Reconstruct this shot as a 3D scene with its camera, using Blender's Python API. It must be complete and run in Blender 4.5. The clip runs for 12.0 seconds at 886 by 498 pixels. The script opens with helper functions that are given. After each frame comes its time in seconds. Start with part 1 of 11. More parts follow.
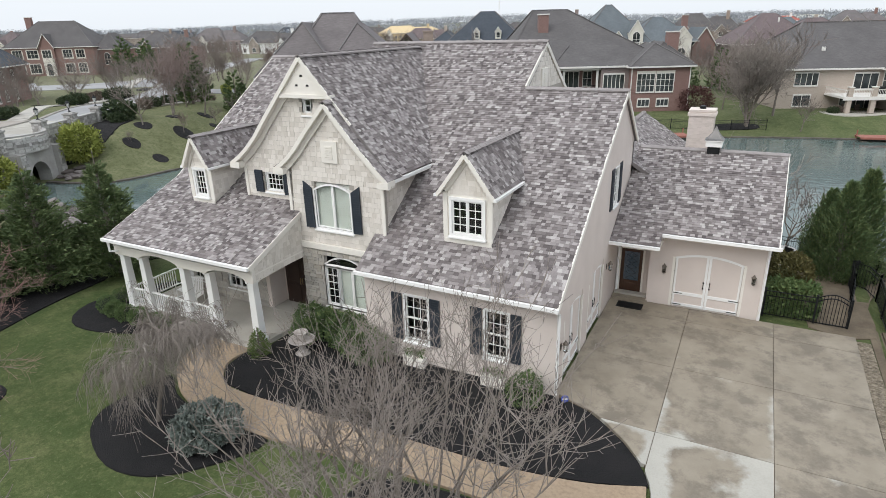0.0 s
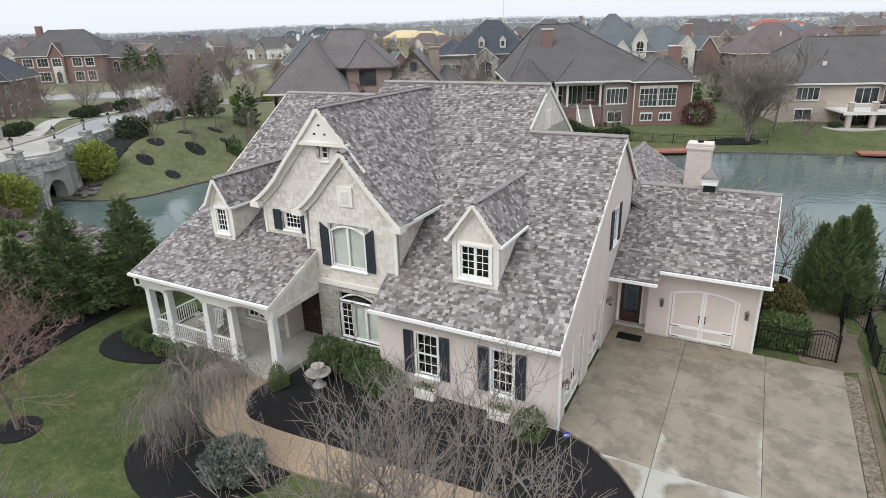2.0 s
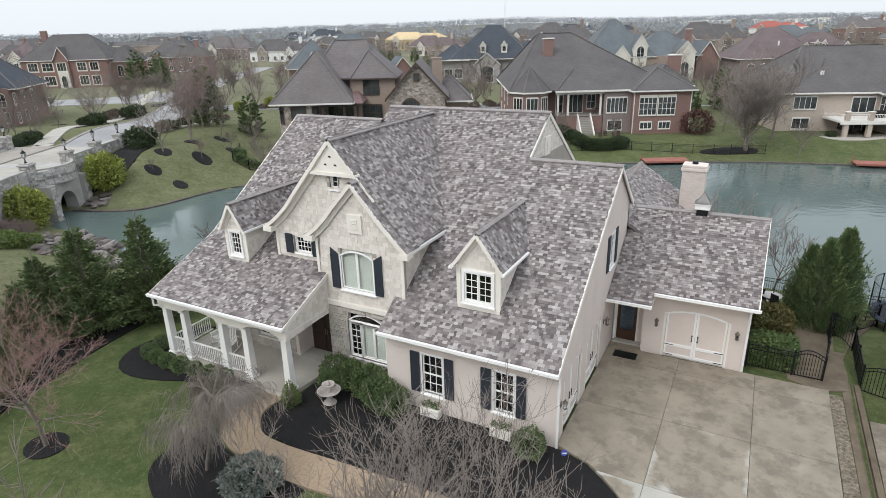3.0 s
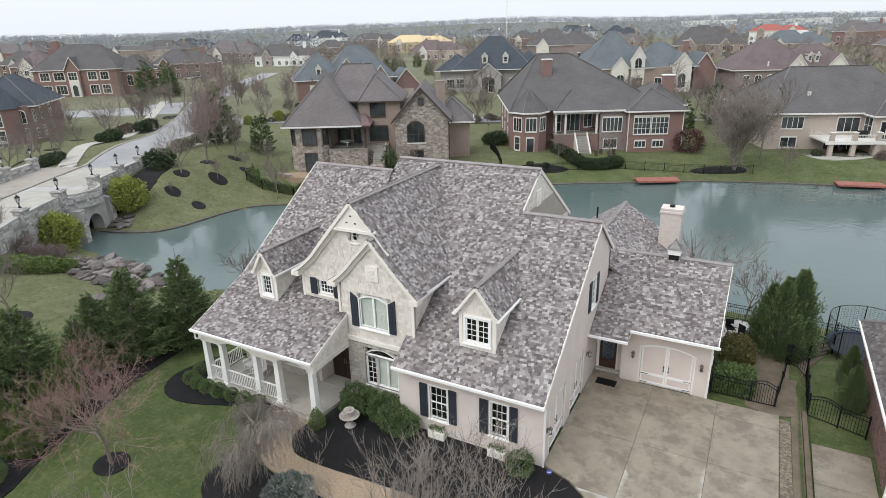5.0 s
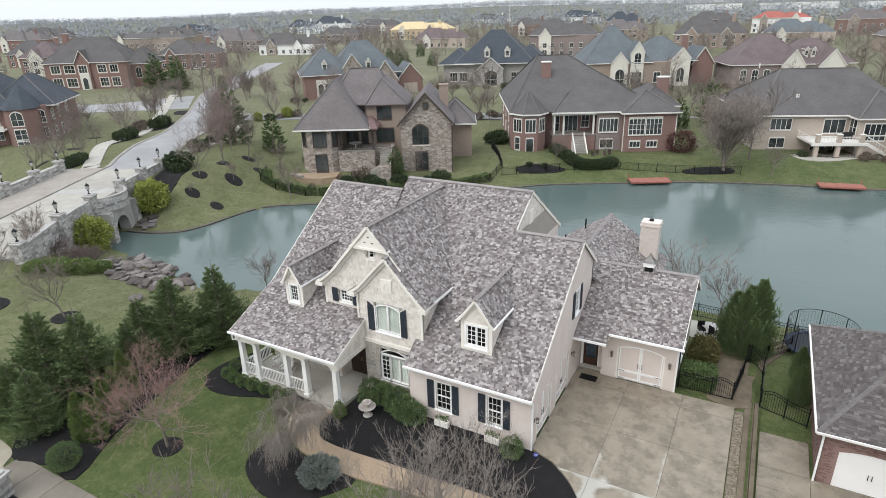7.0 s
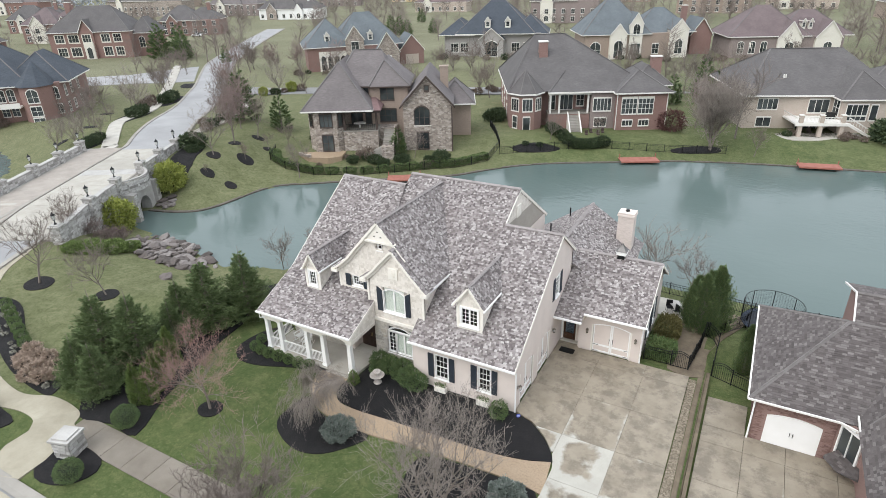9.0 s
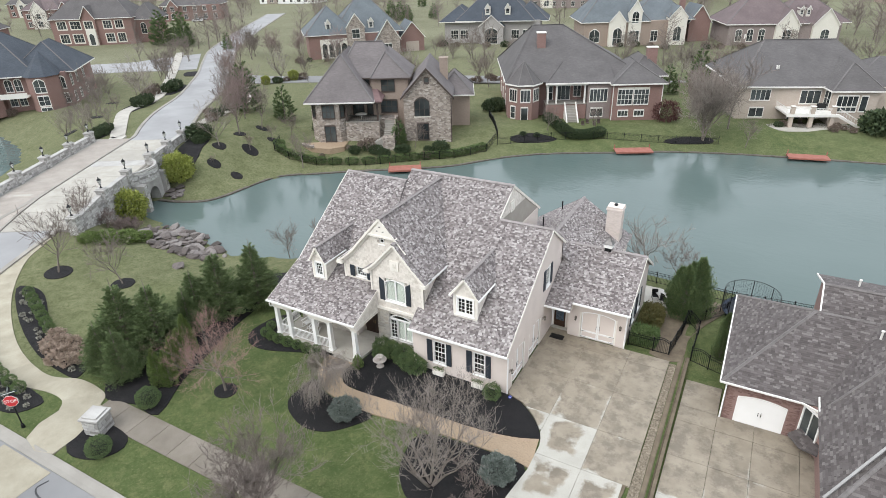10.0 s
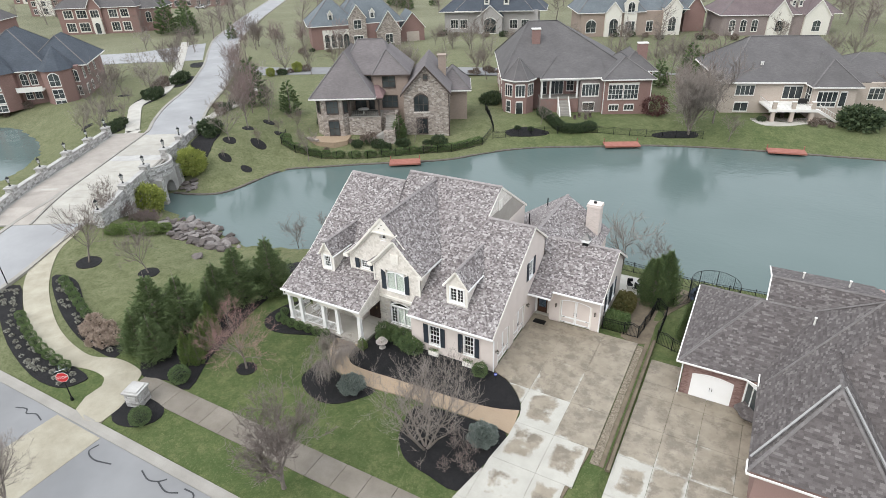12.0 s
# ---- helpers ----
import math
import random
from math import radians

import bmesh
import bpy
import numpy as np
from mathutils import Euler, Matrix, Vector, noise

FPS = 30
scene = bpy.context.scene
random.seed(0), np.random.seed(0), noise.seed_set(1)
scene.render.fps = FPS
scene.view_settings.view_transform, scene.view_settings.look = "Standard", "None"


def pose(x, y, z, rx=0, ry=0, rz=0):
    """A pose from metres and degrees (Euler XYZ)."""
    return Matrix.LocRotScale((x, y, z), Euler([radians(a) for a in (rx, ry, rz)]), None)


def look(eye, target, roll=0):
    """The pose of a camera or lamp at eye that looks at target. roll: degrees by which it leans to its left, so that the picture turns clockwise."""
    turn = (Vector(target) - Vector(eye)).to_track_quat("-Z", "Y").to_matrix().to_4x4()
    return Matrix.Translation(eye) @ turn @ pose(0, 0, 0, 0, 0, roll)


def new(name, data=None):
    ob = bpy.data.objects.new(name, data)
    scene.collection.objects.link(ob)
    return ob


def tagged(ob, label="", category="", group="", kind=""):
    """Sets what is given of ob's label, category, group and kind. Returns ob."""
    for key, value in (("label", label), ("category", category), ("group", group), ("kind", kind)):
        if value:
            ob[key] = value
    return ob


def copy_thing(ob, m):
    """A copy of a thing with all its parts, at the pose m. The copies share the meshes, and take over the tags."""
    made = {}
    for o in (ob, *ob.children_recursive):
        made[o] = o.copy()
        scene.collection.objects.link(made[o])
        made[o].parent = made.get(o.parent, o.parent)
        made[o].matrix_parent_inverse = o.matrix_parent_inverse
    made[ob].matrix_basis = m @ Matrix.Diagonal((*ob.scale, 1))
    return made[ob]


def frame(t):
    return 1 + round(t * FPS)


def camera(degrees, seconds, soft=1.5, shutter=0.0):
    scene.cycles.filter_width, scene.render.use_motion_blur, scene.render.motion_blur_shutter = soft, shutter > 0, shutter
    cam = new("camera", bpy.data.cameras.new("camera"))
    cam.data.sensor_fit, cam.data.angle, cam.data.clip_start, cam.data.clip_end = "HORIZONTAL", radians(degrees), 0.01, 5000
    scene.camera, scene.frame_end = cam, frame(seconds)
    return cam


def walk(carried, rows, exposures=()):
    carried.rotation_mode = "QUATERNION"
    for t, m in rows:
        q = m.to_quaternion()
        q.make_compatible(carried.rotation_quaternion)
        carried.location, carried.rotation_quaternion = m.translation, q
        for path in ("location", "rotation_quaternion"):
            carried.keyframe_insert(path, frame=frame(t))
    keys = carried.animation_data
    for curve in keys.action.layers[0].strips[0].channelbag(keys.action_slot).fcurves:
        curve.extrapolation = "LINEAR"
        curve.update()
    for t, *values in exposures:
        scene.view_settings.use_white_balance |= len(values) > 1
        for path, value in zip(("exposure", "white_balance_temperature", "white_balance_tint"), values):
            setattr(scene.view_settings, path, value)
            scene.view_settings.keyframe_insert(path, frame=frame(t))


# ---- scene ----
cam = camera(73.7, 12.0, soft=0.55)
PATH = [
    (0, (4.561, -16.155, 11.238), (3.686, -14.499, 10.536), -1.49),
    (0.5, (4.595, -16.226, 11.554), (3.715, -14.573, 10.853), -1.51),
    (1, (4.612, -16.401, 12.015), (3.728, -14.748, 11.317), -1.53),
    (1.5, (4.687, -16.609, 12.525), (3.801, -14.957, 11.829), -1.55),
    (2, (4.765, -16.856, 13.056), (3.877, -15.205, 12.360), -1.57),
    (2.5, (4.902, -17.190, 13.680), (4.011, -15.541, 12.984), -1.58),
    (3, (5.044, -17.596, 14.434), (4.152, -15.947, 13.738), -1.60),
    (5, (6.439, -20.260, 17.971), (5.541, -18.616, 17.270), -1.68),
    (5.5, (6.947, -21.105, 18.755), (6.045, -19.463, 18.056), -1.70),
    (6, (7.384, -21.883, 19.624), (6.480, -20.245, 18.918), -1.72),
    (6.5, (7.786, -22.764, 20.439), (6.884, -21.132, 19.718), -1.74),
    (7, (8.207, -23.573, 21.254), (7.309, -21.951, 20.505), -1.75),
    (9, (10.474, -27.137, 25.078), (9.593, -25.564, 24.214), -1.83),
    (9.5, (11.127, -28.061, 25.998), (10.250, -26.498, 25.109), -1.85),
    (10, (11.750, -28.963, 26.922), (10.877, -27.413, 26.008), -1.87),
    (10.5, (12.380, -29.880, 27.832), (11.511, -28.339, 26.900), -1.88),
    (11, (13.033, -30.774, 28.755), (12.168, -29.242, 27.805), -1.90),
    (11.5, (13.678, -31.673, 29.581), (12.815, -30.147, 28.619), -1.92),
    (12, (14.383, -32.460, 30.293), (13.518, -30.938, 29.327), -1.94),
]
walk(cam, [(t, look(eye, target, roll)) for t, eye, target, roll in PATH], exposures=((0, 0.28), (5.5, 0.32), (7.2, 0.42), (9, 0.61), (12, 0.63)))

# ---- light ----
world = bpy.data.worlds.new("overcast_sky")
scene.world = world
world.use_nodes = True
wn, wl = world.node_tree.nodes, world.node_tree.links
wn.clear()
w_out, w_bg = wn.new("ShaderNodeOutputWorld"), wn.new("ShaderNodeBackground")
w_sky, w_mix = wn.new("ShaderNodeTexSky"), wn.new("ShaderNodeMix")
w_sky.sky_type, w_sky.sun_disc = "NISHITA", False
SUN_UP, SUN_ROUND = radians(48), radians(200)
w_sky.sun_elevation, w_sky.sun_rotation = SUN_UP, SUN_ROUND
w_sky.dust_density, w_sky.air_density = 3.0, 1.0
w_mix.data_type = "RGBA"
w_mix.inputs["Factor"].default_value = 0.93
# cloud deck: overcast, brighter overhead than at the horizon
w_co, w_xyz, w_up, w_deck = wn.new("ShaderNodeTexCoord"), wn.new("ShaderNodeSeparateXYZ"), wn.new("ShaderNodeMapRange"), wn.new("ShaderNodeMix")
wl.new(w_co.outputs["Generated"], w_xyz.inputs[0])
wl.new(w_xyz.outputs["Z"], w_up.inputs[0])
w_deck.data_type = "RGBA"
wl.new(w_up.outputs[0], w_deck.inputs["Factor"])
w_deck.inputs[6].default_value, w_deck.inputs[7].default_value = (7.5, 7.95, 8.45, 1), (11.6, 12.5, 13.8, 1)
wl.new(w_deck.outputs[2], w_mix.inputs[7])
wl.new(w_sky.outputs[0], w_mix.inputs[6])
wl.new(w_mix.outputs[2], w_bg.inputs[0])
w_bg.inputs[1].default_value = 0.1
wl.new(w_bg.outputs[0], w_out.inputs[0])
sun = new("sun", bpy.data.lights.new("sun", "SUN"))
sun.data.energy, sun.data.angle, sun.data.color = 1.3, radians(45), (1.0, 0.98, 0.95)
sun.matrix_world = look((math.sin(SUN_ROUND) * 60 * math.cos(SUN_UP), math.cos(SUN_ROUND) * 60 * math.cos(SUN_UP), 60 * math.sin(SUN_UP)), (0, 0, 0))


# ---- materials ----
class Nodes:
    """A short hand for node materials."""

    def __init__(self, name, rough=0.8, metal=0.0, spec=0.4):
        self.m = bpy.data.materials.new(name)
        self.m.use_nodes = True
        self.t = self.m.node_tree
        self.b = self.t.nodes["Principled BSDF"]
        self.b.inputs["Roughness"].default_value = rough
        self.b.inputs["Metallic"].default_value = metal
        self.b.inputs["Specular IOR Level"].default_value = spec
        self.co = None

    def n(self, kind):
        return self.t.nodes.new("ShaderNode" + kind)

    def link(self, a, b):
        self.t.links.new(a, b)

    def coord(self):
        if self.co is None:
            self.co = self.n("NewGeometry").outputs["Position"]
        return self.co

    def noise(self, scale, detail=4, rough=0.6, stretch=None):
        x = self.n("TexNoise")
        x.inputs["Scale"].default_value, x.inputs["Detail"].default_value, x.inputs["Roughness"].default_value = scale, detail, rough
        src = self.coord()
        if stretch:
            mp = self.n("Mapping")
            mp.inputs["Scale"].default_value = stretch
            self.link(src, mp.inputs[0])
            src = mp.outputs[0]
        self.link(src, x.inputs["Vector"])
        return x.outputs["Fac"]

    def ramp(self, fac, stops):
        r = self.n("ValToRGB")
        e = r.color_ramp.elements
        while len(e) > 1:
            e.remove(e[-1])
        e[0].position, e[0].color = stops[0][0], (*stops[0][1], 1)
        for p, c in stops[1:]:
            k = e.new(p)
            k.color = (*c, 1)
        self.link(fac, r.inputs[0])
        return r.outputs[0]

    def mix(self, fac, a, b, mode="MIX"):
        x = self.n("Mix")
        x.data_type, x.blend_type = "RGBA", mode
        for v, i in ((fac, 0), (a, 6), (b, 7)):
            if isinstance(v, (int, float)):
                x.inputs[i].default_value = v
            elif isinstance(v, tuple):
                x.inputs[i].default_value = (*v, 1)
            else:
                self.link(v, x.inputs[i])
        return x.outputs[2]

    def span(self, fac, a, b, c=0.0, d=1.0):
        x = self.n("MapRange")
        for i, v in enumerate((a, b, c, d)):
            x.inputs[i + 1].default_value = v
        self.link(fac, x.inputs[0])
        return x.outputs[0]

    def island(self):
        return self.n("NewGeometry").outputs["Random Per Island"]

    def each(self):
        return self.n("ObjectInfo").outputs["Random"]

    def colour(self, c):
        self.link(c, self.b.inputs["Base Color"])

    def bump(self, h, strength=0.3, dist=0.02):
        x = self.n("Bump")
        x.inputs["Strength"].default_value, x.inputs["Distance"].default_value = strength, dist
        self.link(h, x.inputs["Height"])
        self.link(x.outputs[0], self.b.inputs["Normal"])


def grained(name, a, b, scale=3.0, fine=40.0, rough=0.8, bump=0.2, dist=0.01, metal=0.0, stain=0.25, spec=0.4):
    """A two-scale surface: patches between two colours, fine grain and relief."""
    k = Nodes(name, rough, metal, spec)
    big, small = k.noise(scale), k.noise(fine, 3)
    c = k.mix(k.span(big, 0.3, 0.7), a, b)
    c = k.mix(k.span(small, 0.35, 0.75, 0, stain), c, tuple(v * 0.6 for v in a))
    k.colour(c)
    k.bump(small, bump, dist)
    return k.m


def pieces(name, stops, per="island", rough=0.85, fine=30.0, stain=0.35, bump=0.4, dist=0.01, patch=None):
    """Colour by piece, with grain, weather patches and relief."""
    k = Nodes(name, rough)
    c = k.ramp(k.each() if per == "each" else k.island(), stops)
    small, big = k.noise(fine, 4), k.noise(0.6, 4)
    c = k.mix(k.span(small, 0.4, 0.75, 0, stain), c, tuple(v * 0.55 for v in stops[0][1]))
    if patch:
        c = k.mix(k.span(big, 0.48, 0.72, 0, 0.35), c, patch)
    k.colour(c)
    k.bump(small, bump, dist)
    return k.m


SHINGLE = [(0.0, (0.088, 0.075, 0.073)), (0.15, (0.138, 0.118, 0.114)), (0.4, (0.2, 0.176, 0.17)), (0.65, (0.262, 0.235, 0.227)), (0.83, (0.35, 0.32, 0.308)), (0.95, (0.45, 0.42, 0.4)), (1.0, (0.118, 0.102, 0.098))]
m_shingle = pieces("laminated_shingle", SHINGLE, stain=0.3, fine=45, patch=(0.19, 0.16, 0.155))
m_shingle_one = pieces("laminated_shingle_single", SHINGLE, per="each", stain=0.3, fine=45, patch=(0.19, 0.16, 0.155))
m_roofbase = grained("shingle_underlay", (0.17, 0.155, 0.15), (0.23, 0.21, 0.2), 2, 30)
m_ridge = grained("ridge_cap", (0.24, 0.215, 0.205), (0.33, 0.3, 0.29), 2, 25)
m_stucco = grained("pink_beige_stucco", (0.62, 0.545, 0.495), (0.68, 0.6, 0.545), 0.8, 90, 0.9, 0.25, 0.006, stain=0.12)
m_shake = pieces("cream_shake", [(0, (0.6, 0.55, 0.485)), (0.35, (0.68, 0.63, 0.565)), (0.75, (0.74, 0.69, 0.625)), (1, (0.57, 0.52, 0.455))], fine=18, stain=0.1, bump=0.3)
m_shakebase = grained("shake_backing", (0.34, 0.31, 0.27), (0.4, 0.365, 0.32), 1, 30)
m_stone = pieces("ledge_stone", [(0, (0.36, 0.335, 0.3)), (0.3, (0.46, 0.43, 0.385)), (0.6, (0.55, 0.515, 0.455)), (0.85, (0.44, 0.40, 0.34)), (1, (0.62, 0.58, 0.52))], fine=12, stain=0.3, bump=0.7, dist=0.02)
m_mortar = grained("mortar", (0.42, 0.39, 0.35), (0.5, 0.47, 0.42), 2, 50)
m_trim = grained("cream_trim_paint", (0.74, 0.7, 0.63), (0.8, 0.76, 0.69), 0.7, 40, 0.55, 0.05, 0.003, stain=0.06)
m_white = grained("white_paint", (0.8, 0.79, 0.76), (0.85, 0.84, 0.82), 0.7, 40, 0.45, 0.04, 0.003, stain=0.05)
m_shutter = grained("blue_black_shutter", (0.025, 0.032, 0.042), (0.035, 0.043, 0.054), 2, 40, 0.5, 0.05, 0.003, stain=0.1)
m_iron = grained("black_iron", (0.014, 0.015, 0.016), (0.024, 0.025, 0.026), 5, 60, 0.5, 0.1, 0.002, metal=0.6, stain=0.1)
# near-black: shade painted into room boxes, holes and passage; also the grill
m_dark = grained("shade_and_grill_black", (0.012, 0.012, 0.013), (0.02, 0.019, 0.018), 1, 5, 0.9, 0.0)
m_blind = grained("pale_blind", (0.55, 0.56, 0.5), (0.62, 0.63, 0.57), 0.6, 30, 0.8, 0.05, 0.003, stain=0.05)
m_wood = grained("dark_red_wood", (0.05, 0.024, 0.014), (0.08, 0.04, 0.024), 2, 30, 0.4, 0.15, 0.004)
m_concrete = grained("concrete", (0.36, 0.335, 0.29), (0.48, 0.455, 0.405), 0.5, 25, 0.75, 0.15, 0.005, stain=0.18)
m_curb = grained("curb_concrete", (0.24, 0.222, 0.195), (0.33, 0.31, 0.275), 0.4, 18, 0.85, 0.2, 0.006, stain=0.2)
m_mulch = grained("black_mulch", (0.007, 0.0065, 0.007), (0.017, 0.015, 0.015), 1.5, 22, 0.95, 1.0, 0.06, stain=0.5)
m_rock = pieces("lake_rock", [(0, (0.17, 0.13, 0.11)), (0.5, (0.3, 0.25, 0.22)), (1, (0.42, 0.37, 0.34))], fine=6, bump=0.8, dist=0.05)
m_gravel = grained("tan_gravel", (0.1, 0.078, 0.052), (0.4, 0.34, 0.255), 9, 26, 0.9, 1.0, 0.06, stain=0.6)
m_dock = grained("red_dock_boards", (0.27, 0.10, 0.075), (0.36, 0.15, 0.11), 1.5, 12, 0.8, 0.2)


def glass_material():
    k = Nodes("window_glass", 0.03, 0.0, 0.5)
    k.b.inputs["Base Color"].default_value = (0.85, 0.9, 0.9, 1)
    k.b.inputs["Transmission Weight"].default_value = 1.0
    k.b.inputs["IOR"].default_value = 1.45
    return k.m


def far_glass_material():
    k = Nodes("dim_window_glass", 0.08, 0.0, 0.6)
    k.colour(k.mix(k.span(k.noise(0.35, 2), 0.35, 0.65), (0.02, 0.024, 0.026), (0.075, 0.085, 0.085)))
    return k.m


m_glass, m_farglass = glass_material(), far_glass_material()


def water_material():
    k = Nodes("lake_water", 0.04, 0.0, 0.5)
    k.b.inputs["IOR"].default_value = 1.33
    k.colour(k.mix(k.span(k.noise(0.03, 3), 0.3, 0.7), (0.082, 0.116, 0.108), (0.108, 0.143, 0.135)))
    # long low ripples, with calmer and rougher patches
    a, b = k.noise(0.9, 3, 0.55, (1.0, 1.7, 1.0)), k.noise(0.22, 2, 0.5, (1.0, 1.6, 1.0))
    gust = k.span(k.noise(0.045, 3), 0.38, 0.62, 0.25, 1.0)
    m = k.n("Math")
    m.operation = "MULTIPLY"
    k.link(k.mix(0.35, a, b), m.inputs[0])
    k.link(gust, m.inputs[1])
    k.bump(m.outputs[0], 0.6, 0.11)
    return k.m


def grass_material():
    k = Nodes("winter_lawn", 0.95, 0.0, 0.15)
    pos = k.n("SeparateXYZ")
    k.link(k.coord(), pos.inputs[0])
    big, mid, fine = k.noise(0.05, 4), k.noise(0.45, 5, 0.7), k.noise(14, 4, 0.75)
    green = k.mix(k.span(mid, 0.32, 0.7), (0.06, 0.089, 0.03), (0.118, 0.139, 0.055))
    tan = k.mix(k.span(mid, 0.3, 0.7), (0.165, 0.16, 0.088), (0.26, 0.245, 0.155))
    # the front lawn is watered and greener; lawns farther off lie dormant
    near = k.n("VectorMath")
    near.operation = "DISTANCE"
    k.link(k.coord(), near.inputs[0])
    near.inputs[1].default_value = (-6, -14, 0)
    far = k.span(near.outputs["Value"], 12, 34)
    shift = k.n("Math")
    shift.operation = "ADD"
    k.link(far, shift.inputs[0])
    k.link(k.span(big, 0.3, 0.7, -0.35, 0.2), shift.inputs[1])
    # lawns east of the bridge bank are fed and greener
    fed = k.n("Math")
    fed.operation = "ADD"
    k.link(shift.outputs[0], fed.inputs[0])
    k.link(k.span(pos.outputs["X"], -42, -18, 0.38, -0.45), fed.inputs[1])
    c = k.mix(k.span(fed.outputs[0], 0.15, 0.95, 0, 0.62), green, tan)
    worn = k.noise(0.9, 6, 0.75)
    c = k.mix(k.span(worn, 0.5, 0.72, 0, 0.45), c, (0.2, 0.19, 0.1))
    c = k.mix(k.span(k.noise(2.6, 6, 0.85), 0.46, 0.62, 0, 0.6), c, (0.045, 0.066, 0.02))
    c = k.mix(k.span(k.noise(5.5, 4, 0.8), 0.54, 0.68, 0, 0.55), c, (0.19, 0.2, 0.095))
    # past 90 m a pale grey-tan mixes in: dormant turf plus painted haze
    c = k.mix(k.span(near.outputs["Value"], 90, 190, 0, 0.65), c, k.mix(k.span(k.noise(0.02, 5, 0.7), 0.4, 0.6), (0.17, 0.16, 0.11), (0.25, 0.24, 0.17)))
    c = k.mix(k.span(fine, 0.4, 0.7, 0, 0.5), c, (0.035, 0.045, 0.014))
    k.colour(c)
    k.bump(fine, 0.8, 0.05)
    return k.m


def asphalt_material(name="grey_asphalt", lift=1.0):
    k = Nodes(name, 0.85, 0.0, 0.3)
    c = k.mix(k.span(k.noise(0.15, 4), 0.3, 0.7), tuple(v * lift for v in (0.185, 0.183, 0.182)), tuple(v * lift for v in (0.24, 0.238, 0.236)))
    c = k.mix(k.span(k.noise(30, 3), 0.45, 0.8, 0, 0.3), c, (0.2, 0.2, 0.2))
    k.colour(c)
    k.bump(k.noise(45, 2), 0.25, 0.006)
    return k.m


def wet_concrete_material():
    """Driveway slabs with damp, stained patches of their own shape."""
    k = Nodes("damp_driveway_concrete", 0.6, 0.0, 0.28)
    dry = k.mix(k.span(k.noise(0.7, 4), 0.3, 0.7), (0.37, 0.352, 0.308), (0.45, 0.43, 0.378))
    damp = k.mix(k.span(k.noise(0.9, 5), 0.3, 0.7), (0.215, 0.182, 0.137), (0.315, 0.272, 0.21))
    pos = k.n("SeparateXYZ")
    k.link(k.coord(), pos.inputs[0])
    s = k.n("Math")
    s.operation = "ADD"
    k.link(k.span(k.noise(0.3, 7, 0.66), 0.3, 0.7, -0.5, 0.5), s.inputs[0])
    k.link(k.span(pos.outputs["Y"], -8.0, 5.0, 0.05, 1.25), s.inputs[1])
    s2 = k.n("Math")
    s2.operation = "ADD"
    k.link(s.outputs[0], s2.inputs[0])
    k.link(k.span(k.each(), 0, 1, -0.65, 0.5), s2.inputs[1])
    # slabs dry from their joints inwards
    box_co = k.n("TexCoord").outputs["Generated"]
    half = k.n("VectorMath")
    half.operation = "SUBTRACT"
    k.link(box_co, half.inputs[0])
    half.inputs[1].default_value = (0.5, 0.5, 0.5)
    mag = k.n("VectorMath")
    mag.operation = "ABSOLUTE"
    k.link(half.outputs[0], mag.inputs[0])
    axis = k.n("SeparateXYZ")
    k.link(mag.outputs[0], axis.inputs[0])
    rim = k.n("Math")
    rim.operation = "MAXIMUM"
    k.link(axis.outputs["X"], rim.inputs[0])
    k.link(axis.outputs["Y"], rim.inputs[1])
    s3 = k.n("Math")
    s3.operation = "ADD"
    k.link(s2.outputs[0], s3.inputs[0])
    k.link(k.span(rim.outputs[0], 0.22, 0.5, 0.2, -0.55), s3.inputs[1])
    wet = k.span(s3.outputs[0], 0.0, 0.22)
    soaked = k.span(k.noise(0.75, 8, 0.75), 0.48, 0.6, 0, 0.7)
    damp = k.mix(soaked, damp, (0.14, 0.118, 0.092))
    c = k.mix(wet, dry, damp)
    c = k.mix(k.span(k.noise(22, 4), 0.45, 0.75, 0, 0.22), c, (0.2, 0.18, 0.15))
    k.colour(c)
    k.link(k.span(wet, 0, 1, 0.85, 0.58), k.b.inputs["Roughness"])
    k.bump(k.noise(50, 3), 0.15, 0.004)
    return k.m


def paver_material():
    return pieces("tan_paver", [(0, (0.29, 0.205, 0.135)), (0.5, (0.35, 0.26, 0.175)), (1, (0.41, 0.315, 0.22))], fine=9, stain=0.55, bump=0.8, patch=(0.4, 0.31, 0.22))


def path_material(name, a, b):
    """Broadcast concrete flags, each a little different, with damp streaks."""
    k = Nodes(name, 0.8, 0.0, 0.3)
    c = k.mix(k.span(k.noise(0.6, 5, 0.65), 0.32, 0.68), a, b)
    c = k.mix(k.span(k.each(), 0, 1, 0, 0.35), c, tuple(v * 0.72 for v in a))
    c = k.mix(k.span(k.noise(20, 4), 0.45, 0.75, 0, 0.3), c, tuple(v * 0.55 for v in a))
    k.colour(c)
    k.bump(k.noise(40, 3), 0.2, 0.005)
    return k.m


m_dampwalk, m_buff = path_material("damp_brown_concrete", (0.17, 0.147, 0.118), (0.24, 0.212, 0.175)), path_material("buff_concrete", (0.3, 0.268, 0.2), (0.42, 0.385, 0.3))
m_boulevard = asphalt_material("pale_worn_asphalt", 1.4)
m_water, m_grass, m_asphalt, m_wet, m_paver = water_material(), grass_material(), asphalt_material(), wet_concrete_material(), paver_material()


def leaf(name, a, b, c):
    k = Nodes(name, 0.7, 0.0, 0.25)
    k.colour(k.mix(k.span(k.noise(0.7, 3), 0.3, 0.7, 0, 0.5), k.ramp(k.island(), [(0, a), (0.5, b), (1, c)]), a))
    return k.m


